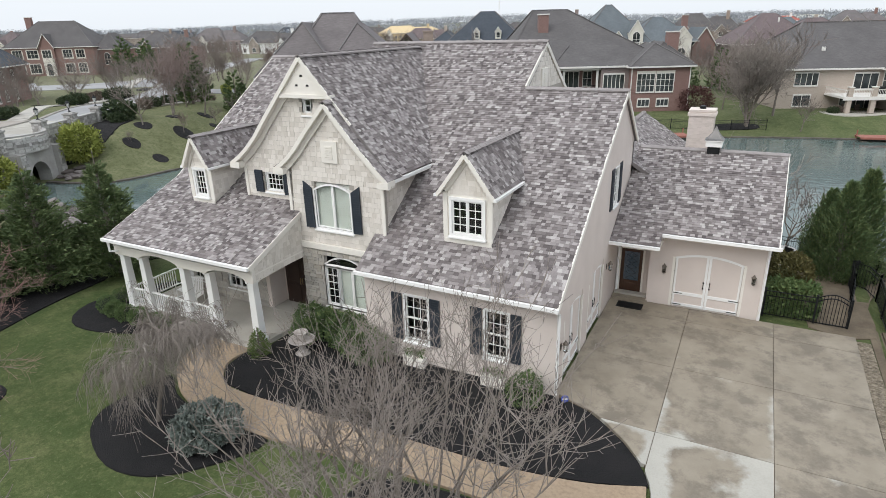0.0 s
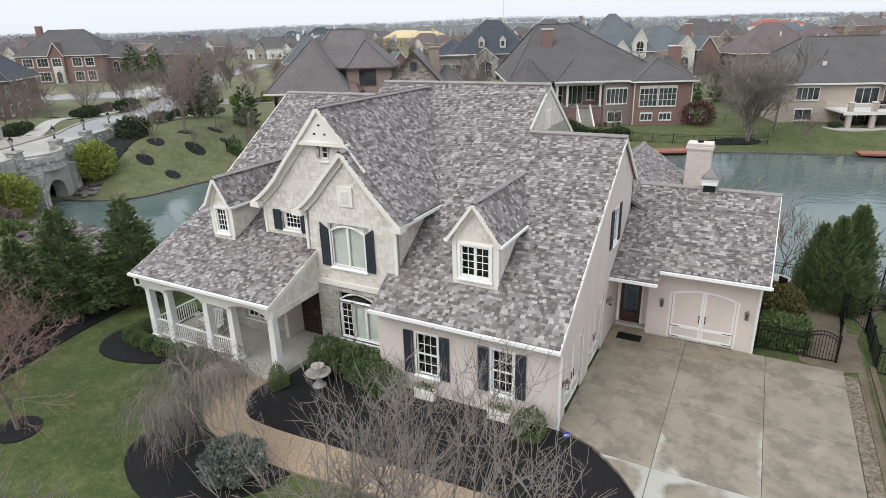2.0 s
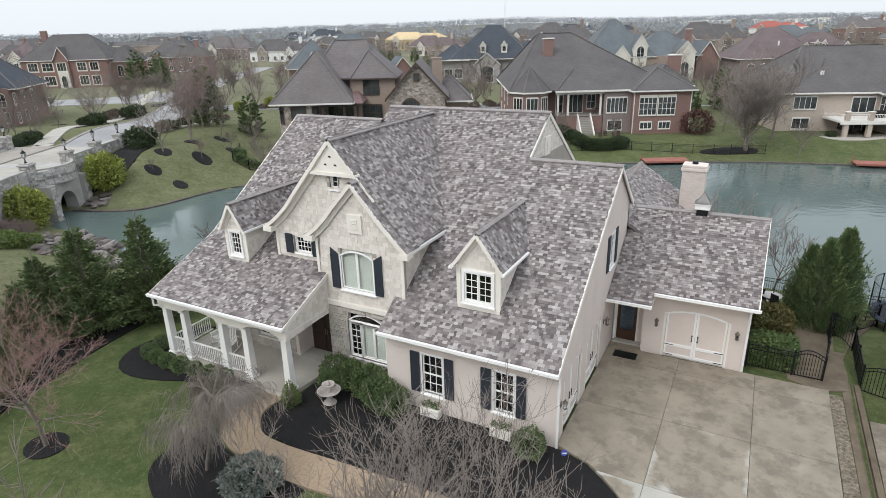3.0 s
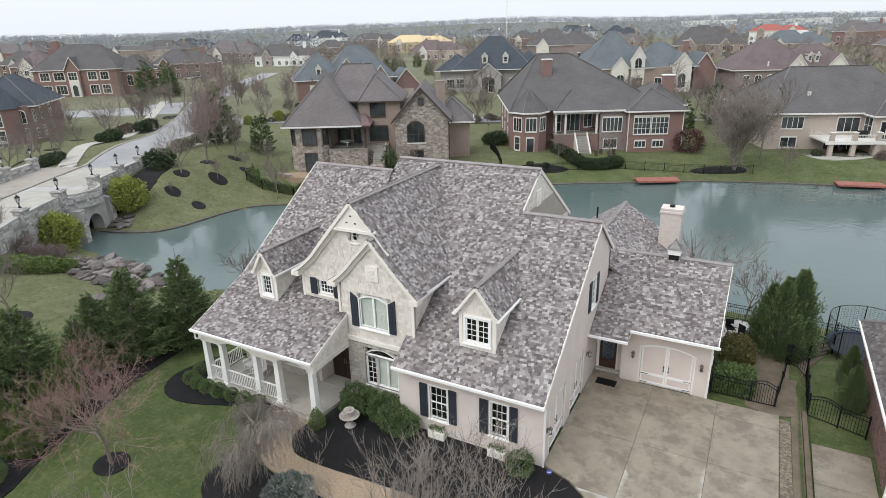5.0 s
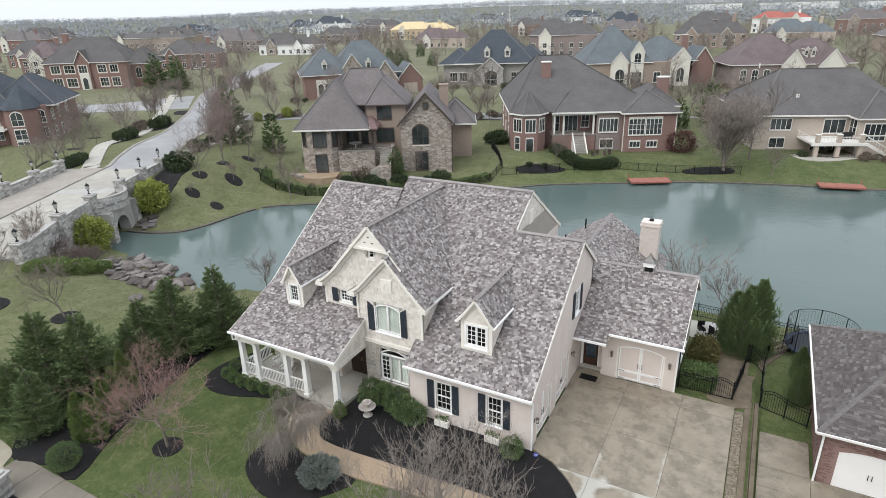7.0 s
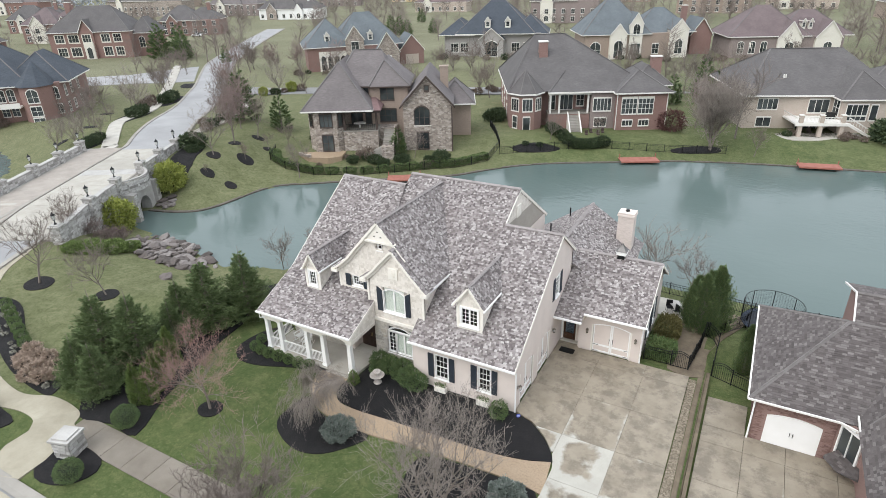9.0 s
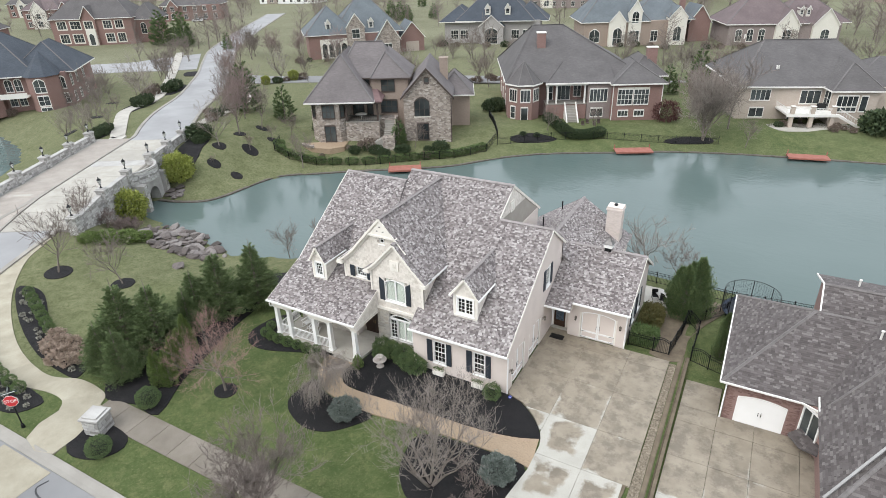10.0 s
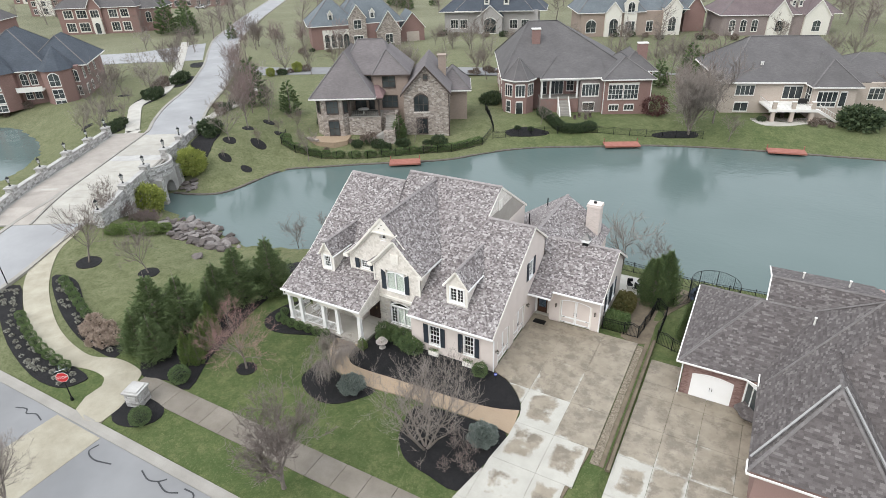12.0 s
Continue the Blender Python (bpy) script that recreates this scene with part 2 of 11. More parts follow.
m_pine = leaf("pine_needles", (0.07, 0.104, 0.042), (0.125, 0.17, 0.068), (0.205, 0.25, 0.11))
m_arbor = leaf("arborvitae_foliage", (0.085, 0.125, 0.035), (0.145, 0.2, 0.06), (0.22, 0.27, 0.095))
m_juniper = leaf("juniper_foliage", (0.05, 0.085, 0.036), (0.1, 0.145, 0.055), (0.19, 0.23, 0.09))
m_box = leaf("boxwood_leaves", (0.06, 0.1, 0.035), (0.11, 0.16, 0.055), (0.18, 0.225, 0.09))
m_blue = leaf("blue_spruce_needles", (0.1, 0.12, 0.105), (0.165, 0.19, 0.165), (0.27, 0.295, 0.26))
m_gold = leaf("gold_green_leaves", (0.17, 0.2, 0.045), (0.3, 0.33, 0.075), (0.43, 0.45, 0.13))
m_tan = leaf("dry_hydrangea", (0.25, 0.185, 0.14), (0.36, 0.28, 0.22), (0.48, 0.39, 0.32))
m_straw = leaf("grey_straw", (0.2, 0.19, 0.15), (0.3, 0.29, 0.24), (0.42, 0.41, 0.35))
m_soil = grained("brown_soil", (0.11, 0.085, 0.06), (0.18, 0.145, 0.1), 1.5, 20, 0.95, 0.8, 0.03)
m_bark = grained("grey_bark", (0.15, 0.125, 0.105), (0.25, 0.215, 0.185), 2, 20, 0.9, 0.6, 0.02)
m_twig = grained("grey_brown_twigs", (0.16, 0.13, 0.115), (0.235, 0.195, 0.17), 1, 8, 0.9, 0.2)
m_twig_red = grained("reddish_twigs", (0.2, 0.145, 0.13), (0.28, 0.215, 0.195), 1, 8, 0.9, 0.2)
m_twig_bright = grained("russet_twigs", (0.25, 0.15, 0.128), (0.35, 0.225, 0.195), 1, 8, 0.9, 0.2)
m_twig_pale = grained("pale_twigs", (0.235, 0.2, 0.175), (0.33, 0.285, 0.25), 1, 8, 0.9, 0.2)


# ---- building blocks ----
def thing(name, label, category, group="", at=(0, 0, 0), turn=0.0, kind=""):
    ob = new(name)
    ob.matrix_world = pose(*at, 0, 0, turn)
    return tagged(ob, label, category, group, kind)


def link_mesh(name, me, material, parent=None, label=""):
    ob = new(name, me)
    if material and not me.materials:
        me.materials.append(material)
    ob.parent = parent
    return tagged(ob, label)


def part(name, bm, material, parent=None, label="", smooth=False):
    bmesh.ops.recalc_face_normals(bm, faces=bm.faces)
    me = bpy.data.meshes.new(name)
    bm.to_mesh(me)
    bm.free()
    if smooth:
        me.shade_smooth()
    return link_mesh(name, me, material, parent, label)


def raw(name, verts, faces, material, parent=None, label="", smooth=False):
    """Mesh from numpy vertices and equal-sided faces, quickly."""
    verts, faces = np.asarray(verts, dtype=np.float32), np.asarray(faces, dtype=np.int32)
    me = bpy.data.meshes.new(name)
    me.vertices.add(len(verts))
    me.vertices.foreach_set("co", verts.ravel())
    k = faces.shape[1]
    me.loops.add(faces.size)
    me.loops.foreach_set("vertex_index", faces.ravel())
    me.polygons.add(len(faces))
    me.polygons.foreach_set("loop_start", np.arange(0, faces.size, k, dtype=np.int32))
    me.update(calc_edges=True)
    if smooth:
        me.shade_smooth()
    else:
        me.shade_flat()
    return link_mesh(name, me, material, parent, label)


def box(bm, x0, x1, y0, y1, z0, z1, bevel=0.0, m=None):
    r = bmesh.ops.create_cube(bm, size=1.0)
    vs = r["verts"]
    for v in vs:
        v.co = Vector((x0 + (v.co.x + 0.5) * (x1 - x0), y0 + (v.co.y + 0.5) * (y1 - y0), z0 + (v.co.z + 0.5) * (z1 - z0)))
    if m is not None:
        bmesh.ops.transform(bm, matrix=m, verts=vs)
    if bevel:
        es = list({e for v in vs for e in v.link_edges})
        bmesh.ops.bevel(bm, geom=es, offset=bevel, segments=2, affect="EDGES", profile=0.5)
    return vs


def cyl(bm, p, q, r0, r1=None, n=12):
    p, q = Vector(p), Vector(q)
    d = q - p
    m = Matrix.Translation((p + q) / 2) @ d.to_track_quat("Z", "Y").to_matrix().to_4x4()
    bmesh.ops.create_cone(bm, cap_ends=True, segments=n, radius1=r0, radius2=r0 if r1 is None else r1, depth=d.length, matrix=m)


def lathe(bm, profile, n=20, at=(0, 0, 0)):
    """Turns (radius, height) pairs round a standing axis."""
    rings = [[bm.verts.new((at[0] + max(r, 1e-4) * math.cos(2 * math.pi * i / n), at[1] + max(r, 1e-4) * math.sin(2 * math.pi * i / n), at[2] + z)) for i in range(n)] for r, z in profile]
    for a, b in zip(rings, rings[1:]):
        for i in range(n):
            bm.faces.new((a[i], a[(i + 1) % n], b[(i + 1) % n], b[i]))
    bm.faces.new(rings[0][::-1])
    bm.faces.new(rings[-1])


def prism(bm, outline, depth):
    """A planar outline of 3D points, thickened by the vector depth."""
    a = [bm.verts.new(p) for p in outline]
    b = [bm.verts.new(Vector(p) + Vector(depth)) for p in outline]
    bm.faces.new(a)
    bm.faces.new(b[::-1])
    for i in range(len(a)):
        j = (i + 1) % len(a)
        bm.faces.new((a[i], b[i], b[j], a[j]))


def sweep(bm, pts, w, h, up=(0, 0, 1)):
    """A rectangular bar along a line of points: w across, h along up."""
    up = Vector(up)
    pts = [Vector(p) for p in pts]
    rings = []
    for i, p in enumerate(pts):
        d = (pts[min(i + 1, len(pts) - 1)] - pts[max(i - 1, 0)]).normalized()
        s = d.cross(up).normalized() * (w / 2)
        u = s.cross(d).normalized() * (h / 2)
        rings.append([bm.verts.new(p + a * s + b * u) for a, b in ((-1, -1), (1, -1), (1, 1), (-1, 1))])
    for a, b in zip(rings, rings[1:]):
        for i in range(4):
            bm.faces.new((a[i], a[(i + 1) % 4], b[(i + 1) % 4], b[i]))
    bm.faces.new(rings[0][::-1])
    bm.faces.new(rings[-1])


def grown_bm():
    return bmesh.new()


# ---- courses of pieces: shingles, shakes, stones ----
def face_axes(poly, out=None):
    """Origin, level direction, upward direction and normal of a planar polygon."""
    p = [np.array(v, float) for v in poly]
    n = np.zeros(3)
    for i in range(len(p)):
        n += np.cross(p[i] - p[0], p[(i + 1) % len(p)] - p[0])
    n /= np.linalg.norm(n)
    if n[2] < -1e-6 or (out is not None and n @ np.array(out) < 0):
        n = -n
    u = np.cross([0, 0, 1], n) if abs(n[2]) < 0.999 else np.array((1.0, 0, 0))
    u /= np.linalg.norm(u)
    w = np.cross(n, u)
    return min(p, key=lambda q: q @ w), u, w, n


def courses(poly, row, width, rng, thick=0.018, jitter=0.35, gap=0.0, lap=0.0, uneven=0.0, cut=(), out_dir=None):
    """Lays rows of pieces over a planar polygon. Gives (corner, run, rise, height) of each piece in the plane's axes.
    cut: rectangles (u0, u1, w0, w1) left free of pieces."""
    o, u, w, n = face_axes(poly, out_dir)
    pts = np.array([((np.array(p) - o) @ u, (np.array(p) - o) @ w) for p in poly])
    out, y, k = [], pts[:, 1].min(), 0
    while y < pts[:, 1].max() - 0.02:
        h = row * (1 + uneven * rng.uniform(-1, 1))
        mid, xs = y + h * 0.5, []
        for i in range(len(pts)):
            a, b = pts[i], pts[(i + 1) % len(pts)]
            if (a[1] > mid) != (b[1] > mid):
                xs.append(a[0] + (mid - a[1]) / (b[1] - a[1]) * (b[0] - a[0]))
        xs.sort()
        for x0, x1 in zip(xs[::2], xs[1::2]):
            x = x0 - rng.uniform(0, width)
            while x < x1:
                d = width * (1 + jitter * rng.uniform(-1, 1))
                a, b = max(x, x0) + gap / 2, min(x + d, x1) - gap / 2
                if b - a > 0.03 and not any(a < c[1] and b > c[0] and mid > c[2] and mid < c[3] for c in cut):
                    out.append((a, y + gap / 2, b - a, h - gap + lap, thick * rng.uniform(0.55, 1.45)))
                x += d
        y += h
        k += 1
    return (o, u, w, n), out


def lay(name, axes, tabs, material, parent=None, label="", tilt=0.0):
    """Joins pieces of courses() into one mesh of slabs (no undersides)."""
    o, u, w, n = axes
    t = np.array(tabs)
    if not len(t):
        return None
    A, B, W, H, T = (t[:, i][:, None] for i in range(5))
    base = o + A * u + B * w
    lift0, lift1 = T * n, (T * (1 - tilt)) * n
    v = np.stack([base, base + W * u, base + W * u + H * w, base + H * w,
                  base + lift0, base + W * u + lift0, base + W * u + H * w + lift1, base + H * w + lift1], 1).reshape(-1, 3)
    f = np.array([[4, 5, 6, 7], [0, 1, 5, 4], [1, 2, 6, 5], [3, 0, 4, 7]])
    f = (np.arange(len(t))[:, None, None] * 8 + f[None]).reshape(-1, 4)
    return tagged(raw(name, v, f, material, parent, label), kind="stuff")


PIECE = {}


def single(name, axes, tab, material, parent):
    """One piece as an object of its own; all share one small mesh."""
    if name not in PIECE:
        bm = bmesh.new()
        box(bm, 0, 1, 0, 1, 0, 1)
        for v in bm.verts:
            if v.co.z > 0.5:
                v.co.x = 0.5 + (v.co.x - 0.5) * 0.97
                v.co.y = 0.5 + (v.co.y - 0.5) * 0.97
        me = bpy.data.meshes.new(name)
        bm.to_mesh(me)
        bm.free()
        me.materials.append(material)
        PIECE[name] = me
    o, u, w, n = axes
    ob = new(name, PIECE[name])
    p = o + tab[0] * u + tab[1] * w
    R = Matrix((u, w, n)).transposed().to_4x4()
    ob.parent = parent
    ob.matrix_basis = Matrix.Translation(p) @ R @ Matrix.Diagonal((tab[2], tab[3], tab[4], 1))
    return ob


def slab(name, poly, thick, material, parent, label=""):
    o, u, w, n = face_axes(poly)
    bm = bmesh.new()
    prism(bm, poly, Vector(-n * thick))
    return part(name, bm, material, parent, label)


# ---- ground, water, roads ----
WATER = -2.4
# the bridge: a point on its parapet, the way along it and the way off it to the lake
B0, BD, BN = np.array((-56.53, 12.96)), np.array((-0.489, 0.872)), np.array((0.872, 0.489))
DECK = 1.7
LAKE = [(-59.2, 15.4), (-57.6, 17.0), (-54.6, 17.7), (-51.6, 19.3), (-50.5, 21.6), (-50.1, 24.6), (-49.8, 27.9), (-48.5, 31.3), (-44.2, 34.2), (-39.6, 37.4), (-35.1, 40.2), (-30.5, 43.1), (-27.4, 45.6),
        (-24.6, 49.3), (-21.3, 52.8), (-16.7, 56.2), (-8.2, 60.4), (-1.1, 64), (7.1, 66.6), (15.2, 68.3), (22.9, 69.6), (31.4, 71), (60, 76), (110, 84), (170, 92),
        (170, 30), (110, 30), (60, 27), (30, 25.5), (20, 25), (9.5, 24.4), (4.6, 24.9), (-4, 24.6), (-12, 22.5), (-20, 18.5), (-26, 14), (-31, 11.5), (-36, 9.8), (-40, 10.6), (-44.5, 11.7), (-50, 11.9), (-54.6, 12.9), (-56.0, 14.1), (-57.6, 13.4)]
POND = [(-84.0, 4.0), (-88.5, 12.5), (-93.5, 18.7), (-101.3, 22.7), (-111.7, 25.4), (-122.0, 24.5), (-134, 16), (-134, -6), (-116, -14), (-96, -10)]


def signed(px, py, poly):
    """Distance to a polygon's edge, minus inside it."""
    best, inside = np.full(px.shape, 1e9), np.zeros(px.shape, bool)
    for i in range(len(poly)):
        (ax, ay), (bx, by) = poly[i], poly[(i + 1) % len(poly)]
        ex, ey = bx - ax, by - ay
        t = np.clip(((px - ax) * ex + (py - ay) * ey) / (ex * ex + ey * ey), 0, 1)
        best = np.minimum(best, np.hypot(px - ax - t * ex, py - ay - t * ey))
        cross = (ay > py) != (by > py)
        if ey:
            inside ^= cross & (px < ex * (py - ay) / ey + ax)
    return np.where(inside, -best, best)


def ease(v, a, b):
    t = np.clip((v - a) / (b - a), 0, 1)
    return t * t * (3 - 2 * t)


def along(x, y):
    """Distance along the bridge's lake-side parapet, and off it towards the lake."""
    dx, dy = np.asarray(x, float) - B0[0], np.asarray(y, float) - B0[1]
    return dx * BD[0] + dy * BD[1], dx * BN[0] + dy * BN[1]


def approach(s):
    return ease(s, -24, -3) * (1 - ease(s, 30, 62))


def ground_height(x, y):
    x, y = np.asarray(x, float), np.asarray(y, float)
    s, off = along(x, y)
    edge = 9 * ease(s, -6, 14)
    knoll = 1.9 * approach(s) * (1 - ease(off, edge - 2, edge + 5)) * ease(off, -48, -26)
    z = -0.2 - 0.2 * ease(-y, 5, 17) - 0.4 * ease(x, 9.95, 10.35) * ease(-y, -40, 0)
    z = z - 0.14 * ease(-y, 17.5, 18.0) * ease(x, -60, -45)
    z = z - 0.6 * ease(y, 60, 75) * ease(-y, -140, -100) * ease(x, -58, -46)
    z = z + knoll
    d = np.minimum(signed(x, y, LAKE), signed(x, y, POND))
    bank = ease(d, 0.1, 11)
    z = np.where(d > 0, z * bank + (WATER + 0.16) * (1 - bank), WATER - 0.1 - np.minimum(1.2, -d * 0.6))
    return z


def far_rise(x, y):
    """Low wooded hills towards the horizon, highest to the north-west."""
    a = np.arctan2(np.asarray(y, float), np.asarray(x, float))
    return ease(np.hypot(x, y), 620, 1900) * (14 + 14 * np.exp(-((a - 2.0) / 0.32) ** 2) + 2 * np.sin(a * 17))


def build_ground():
    far = np.array([150, 200, 280, 400, 600, 900, 1400, 2200, 4200.0])
    xs = np.concatenate([-far[::-1] - 60, np.concatenate([np.arange(-150, 8, 1.0), np.arange(8, 12.4, 0.2), np.arange(13, 75, 1.0)]), far - 70])
    ys = np.concatenate([-far[::-1] + 100, np.arange(-42, 112, 1.0), far - 30])
    gx, gy = np.meshgrid(xs, ys)
    gz = ground_height(gx, gy)
    gz = gz + far_rise(gx, gy)
    nx, ny = len(xs), len(ys)
    v = np.stack([gx.ravel(), gy.ravel(), gz.ravel()], 1)
    i = (np.arange(ny - 1)[:, None] * nx + np.arange(nx - 1)[None]).ravel()
    f = np.stack([i, i + 1, i + nx + 1, i + nx], 1)
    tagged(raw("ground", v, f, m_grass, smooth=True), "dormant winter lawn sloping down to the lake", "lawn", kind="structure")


def build_water():
    bm = bmesh.new()
    bmesh.ops.create_grid(bm, x_segments=40, y_segments=30, size=0.5)
    for v in bm.verts:
        v.co = Vector((v.co.x * 250 + 62, v.co.y * 110 + 45, WATER))
    tagged(part("water", bm, m_water), "still green-grey lake water with faint ripples", "water", kind="structure")
    bm = bmesh.new()
    bmesh.ops.create_grid(bm, x_segments=20, y_segments=20, size=0.5)
    for v in bm.verts:
        v.co = Vector((v.co.x * 74 - 100, v.co.y * 70 + 6, WATER - 0.01))
    tagged(part("water", bm, m_water), "pond water beyond the stone bridge", "water", kind="structure")


def drape_bm(outline, lift, step=2.0, skirt=0.25):
    bm = bmesh.new()
    bm.faces.new([bm.verts.new((x, y, 0)) for x, y in outline])
    bmesh.ops.recalc_face_normals(bm, faces=bm.faces)
    xs, ys = [p[0] for p in outline], [p[1] for p in outline]
    for axis, lo, hi in ((0, min(xs), max(xs)), (1, min(ys), max(ys))):
        for k in np.arange(lo + step / 2, hi, step):
            co, no = [0, 0, 0], [0, 0, 0]
            co[axis], no[axis] = k, 1
            bmesh.ops.bisect_plane(bm, geom=bm.verts[:] + bm.edges[:] + bm.faces[:], plane_co=co, plane_no=no)
    P = np.array([v.co[:2] for v in bm.verts])
    for v, z in zip(bm.verts, ground_height(P[:, 0], P[:, 1])):
        v.co.z = z + lift
    for f in bm.faces:
        if f.normal.z < 0:
            f.normal_flip()
    rim = [e for e in bm.edges if len(e.link_faces) == 1]
    r = bmesh.ops.extrude_edge_only(bm, edges=rim)
    for v in (g for g in r["geom"] if isinstance(g, bmesh.types.BMVert)):
        v.co.z -= skirt
    return bm


def drape(name, outline, lift, material, label, category, parent=None, step=2.0, kind="structure"):
    ob = part(name, drape_bm(outline, lift, step), material, parent, label)
    return tagged(ob, label, category, kind=kind) if parent is None else ob


def rounded(pts, n=4):
    """Smooths a closed outline (Catmull-Rom)."""
    out, k = [], len(pts)
    for i in range(k):
        p0, p1, p2, p3 = (np.array(pts[(i + j) % k], float) for j in (-1, 0, 1, 2))
        for s in np.arange(n) / n:
            out.append(tuple(0.5 * ((2 * p1) + (p2 - p0) * s + (2 * p0 - 5 * p1 + 4 * p2 - p3) * s * s + (3 * p1 - p0 - 3 * p2 + p3) * s ** 3)))
    return out


def curve_line(pts, n=5):
    """Smooths an open line."""
    p = [np.array(q, float) for q in pts]
    p = [2 * p[0] - p[1]] + p + [2 * p[-1] - p[-2]]
    out = []
    for i in range(1, len(p) - 2):
        for s in np.arange(n) / n:
            a, b, c, d = p[i - 1:i + 3]
            out.append(tuple(0.5 * ((2 * b) + (c - a) * s + (2 * a - 5 * b + 4 * c - d) * s * s + (3 * b - a - 3 * c + d) * s ** 3)))
    return out + [tuple(p[-2])]


def offset_line(pts, d):
    """A line shifted to its right by d."""
    p, out = np.array(pts, float), []
    for i in range(len(p)):
        t = p[min(i + 1, len(p) - 1)] - p[max(i - 1, 0)]
        t /= np.linalg.norm(t)
        out.append((p[i][0] + t[1] * d, p[i][1] - t[0] * d))
    return out


def strip(name, left, right, lift, material, label, category, parent=None, kind="structure", skirt=0.2, height=None):
    """A band between two lines of as many points, laid on the ground."""
    bm = bmesh.new()
    rows = []
    for a, b in zip(left, right):
        row = []
        for s in (0, 0.5, 1):
            x, y = a[0] + (b[0] - a[0]) * s, a[1] + (b[1] - a[1]) * s
            z = (float(ground_height(x, y)) if height is None else height(x, y)) + lift
            row.append(bm.verts.new((x, y, z)))
        row = [bm.verts.new(row[0].co - Vector((0, 0, skirt)))] + row + [bm.verts.new(row[-1].co - Vector((0, 0, skirt)))]
        rows.append(row)
    for a, b in zip(rows, rows[1:]):
        for i in range(4):
            bm.faces.new((a[i], a[i + 1], b[i + 1], b[i]))
    bm.faces.new(rows[0])
    bm.faces.new(rows[-1])
    ob = part(name, bm, material, parent)
    return tagged(ob, label, category, kind=kind) if parent is None else ob


build_ground()
build_water()

# driveway of the house: separate slabs with open joints
DRIVE_X, DRIVE_TOP = (-0.02, 2.35, 5.75, 9.1), 8.35


def drive_left(y):
    """The driveway's left edge: house wall, then the curved bed, then straight to the street."""
    if y >= 0:
        return 0.02
    pts = [(0, 0.0), (-0.12, 0.7), (-0.35, 1.3), (-0.75, 1.85), (-1.4, 2.55), (-2.1, 3.1), (-2.8, 3.45), (-3.4, 3.6), (-5.5, 3.62), (-8.9, 3.1), (-11.8, 2.45), (-18.0, 1.2)]
    for (a, b), (c, d) in zip(pts, pts[1:]):
        if c <= y <= a:
            return b + (d - b) * (a - y) / (a - c)
    return pts[-1][1]


def build_drive():
    base = thing("driveway", "wide concrete driveway in damp stained slabs", "driveway", kind="structure")
    rows_y = [8.35, 7.05, 3.3, -0.6, -4.1, -7.6, -11.2, -14.6, -18.1]
    xs = [-1, 3.25, 6.35, 9.1]
    g = 0.009
    for y1, y0 in zip(rows_y, rows_y[1:]):
        for x0, x1 in zip(xs, xs[1:]):
            xr = x1 - (0 if x1 < 9 else max(0, (-y0 - 4.5) * 0.12))
            ys = np.linspace(y1 - g, y0 + g, 17)
            left = [max(x0 + g, drive_left(y)) for y in ys]
            if min(xr - l for l in left) < -0.5 and max(xr - l for l in left) < 0.3:
                continue
            side = [(l, y) for l, y in zip(left, ys) if l < xr - 0.12]
            if len(side) < 4:
                continue
            ring = [(xr - g, side[0][1])] + side + [(xr - g, side[-1][1])]
            if y1 > 8 and x0 > 3:
                ring = [(x, min(y, 8.33)) for x, y in ring]
            part("slab", drape_bm(ring, 0.12, 4.0, 0.2), m_wet, base)
    pts = [(-0.05, 8.95), (-0.05, 8.3), (1.5, 8.3), (1.5, 8.95)]
    part("slab", drape_bm(pts, 0.125, 4.0), m_wet, base)
    sub = [(xs[-1] - 0.05, 8.3), (0.1, 8.3)] + [(drive_left(y) + 0.12, y) for y in np.linspace(0, -17.9, 40)] + [(xs[-1] - 1.75, -17.9), (xs[-1] - 0.2, -4.5)]
    part("joint_bed", drape_bm(sub, 0.085, 4.0), m_soil, base)


build_drive()

# neighbour's driveway
def build_neighbour_drive():
    base = thing("driveway", "neighbour's concrete driveway with damp patches", "driveway", kind="structure")
    for y1, y0 in ((7.3, 4.5), (4.5, 3.0), (3.0, -0.2), (-0.2, -3.4), (-3.4, -6.8), (-6.8, -10.5), (-10.5, -18)):
        for x0, x1 in ((10.45, 12.75), (12.75, 14.9), (14.9, 17.4), (17.4, 21.0)):
            if y1 > 5.0 and x0 > 12:
                continue
            part("slab", drape_bm([(x1 - 0.01, y1 - 0.01), (x0 + 0.01, y1 - 0.01), (x0 + 0.01, y0 + 0.01), (x1 - 0.01, y0 + 0.01)], 0.1, 3.0), m_wet, base)


build_neighbour_drive()
strip("retaining_wall", [(10.1, 9.5), (10.15, 0), (10.2, -5.2)], [(10.3, 9.5), (10.35, 0), (10.4, -5.2)], 0.0, m_soil, "low weathered retaining edge between the driveways", "wall", height=lambda x, y: -0.2)
strip("soil_strip", [(9.6, 9.5), (9.65, 0), (9.7, -5.2)], [(10.08, 9.5), (10.13, 0), (10.18, -5.2)], 0.03, m_soil, "strip of bare soil beside the gravel", "soil")
strip("gravel_strip", [(9.12, 8.2), (9.15, 0), (9.1, -5.2)], [(9.58, 8.2), (9.63, 0), (9.68, -5.2)], 0.03, m_gravel, "strip of tan river gravel along the driveway", "gravel")

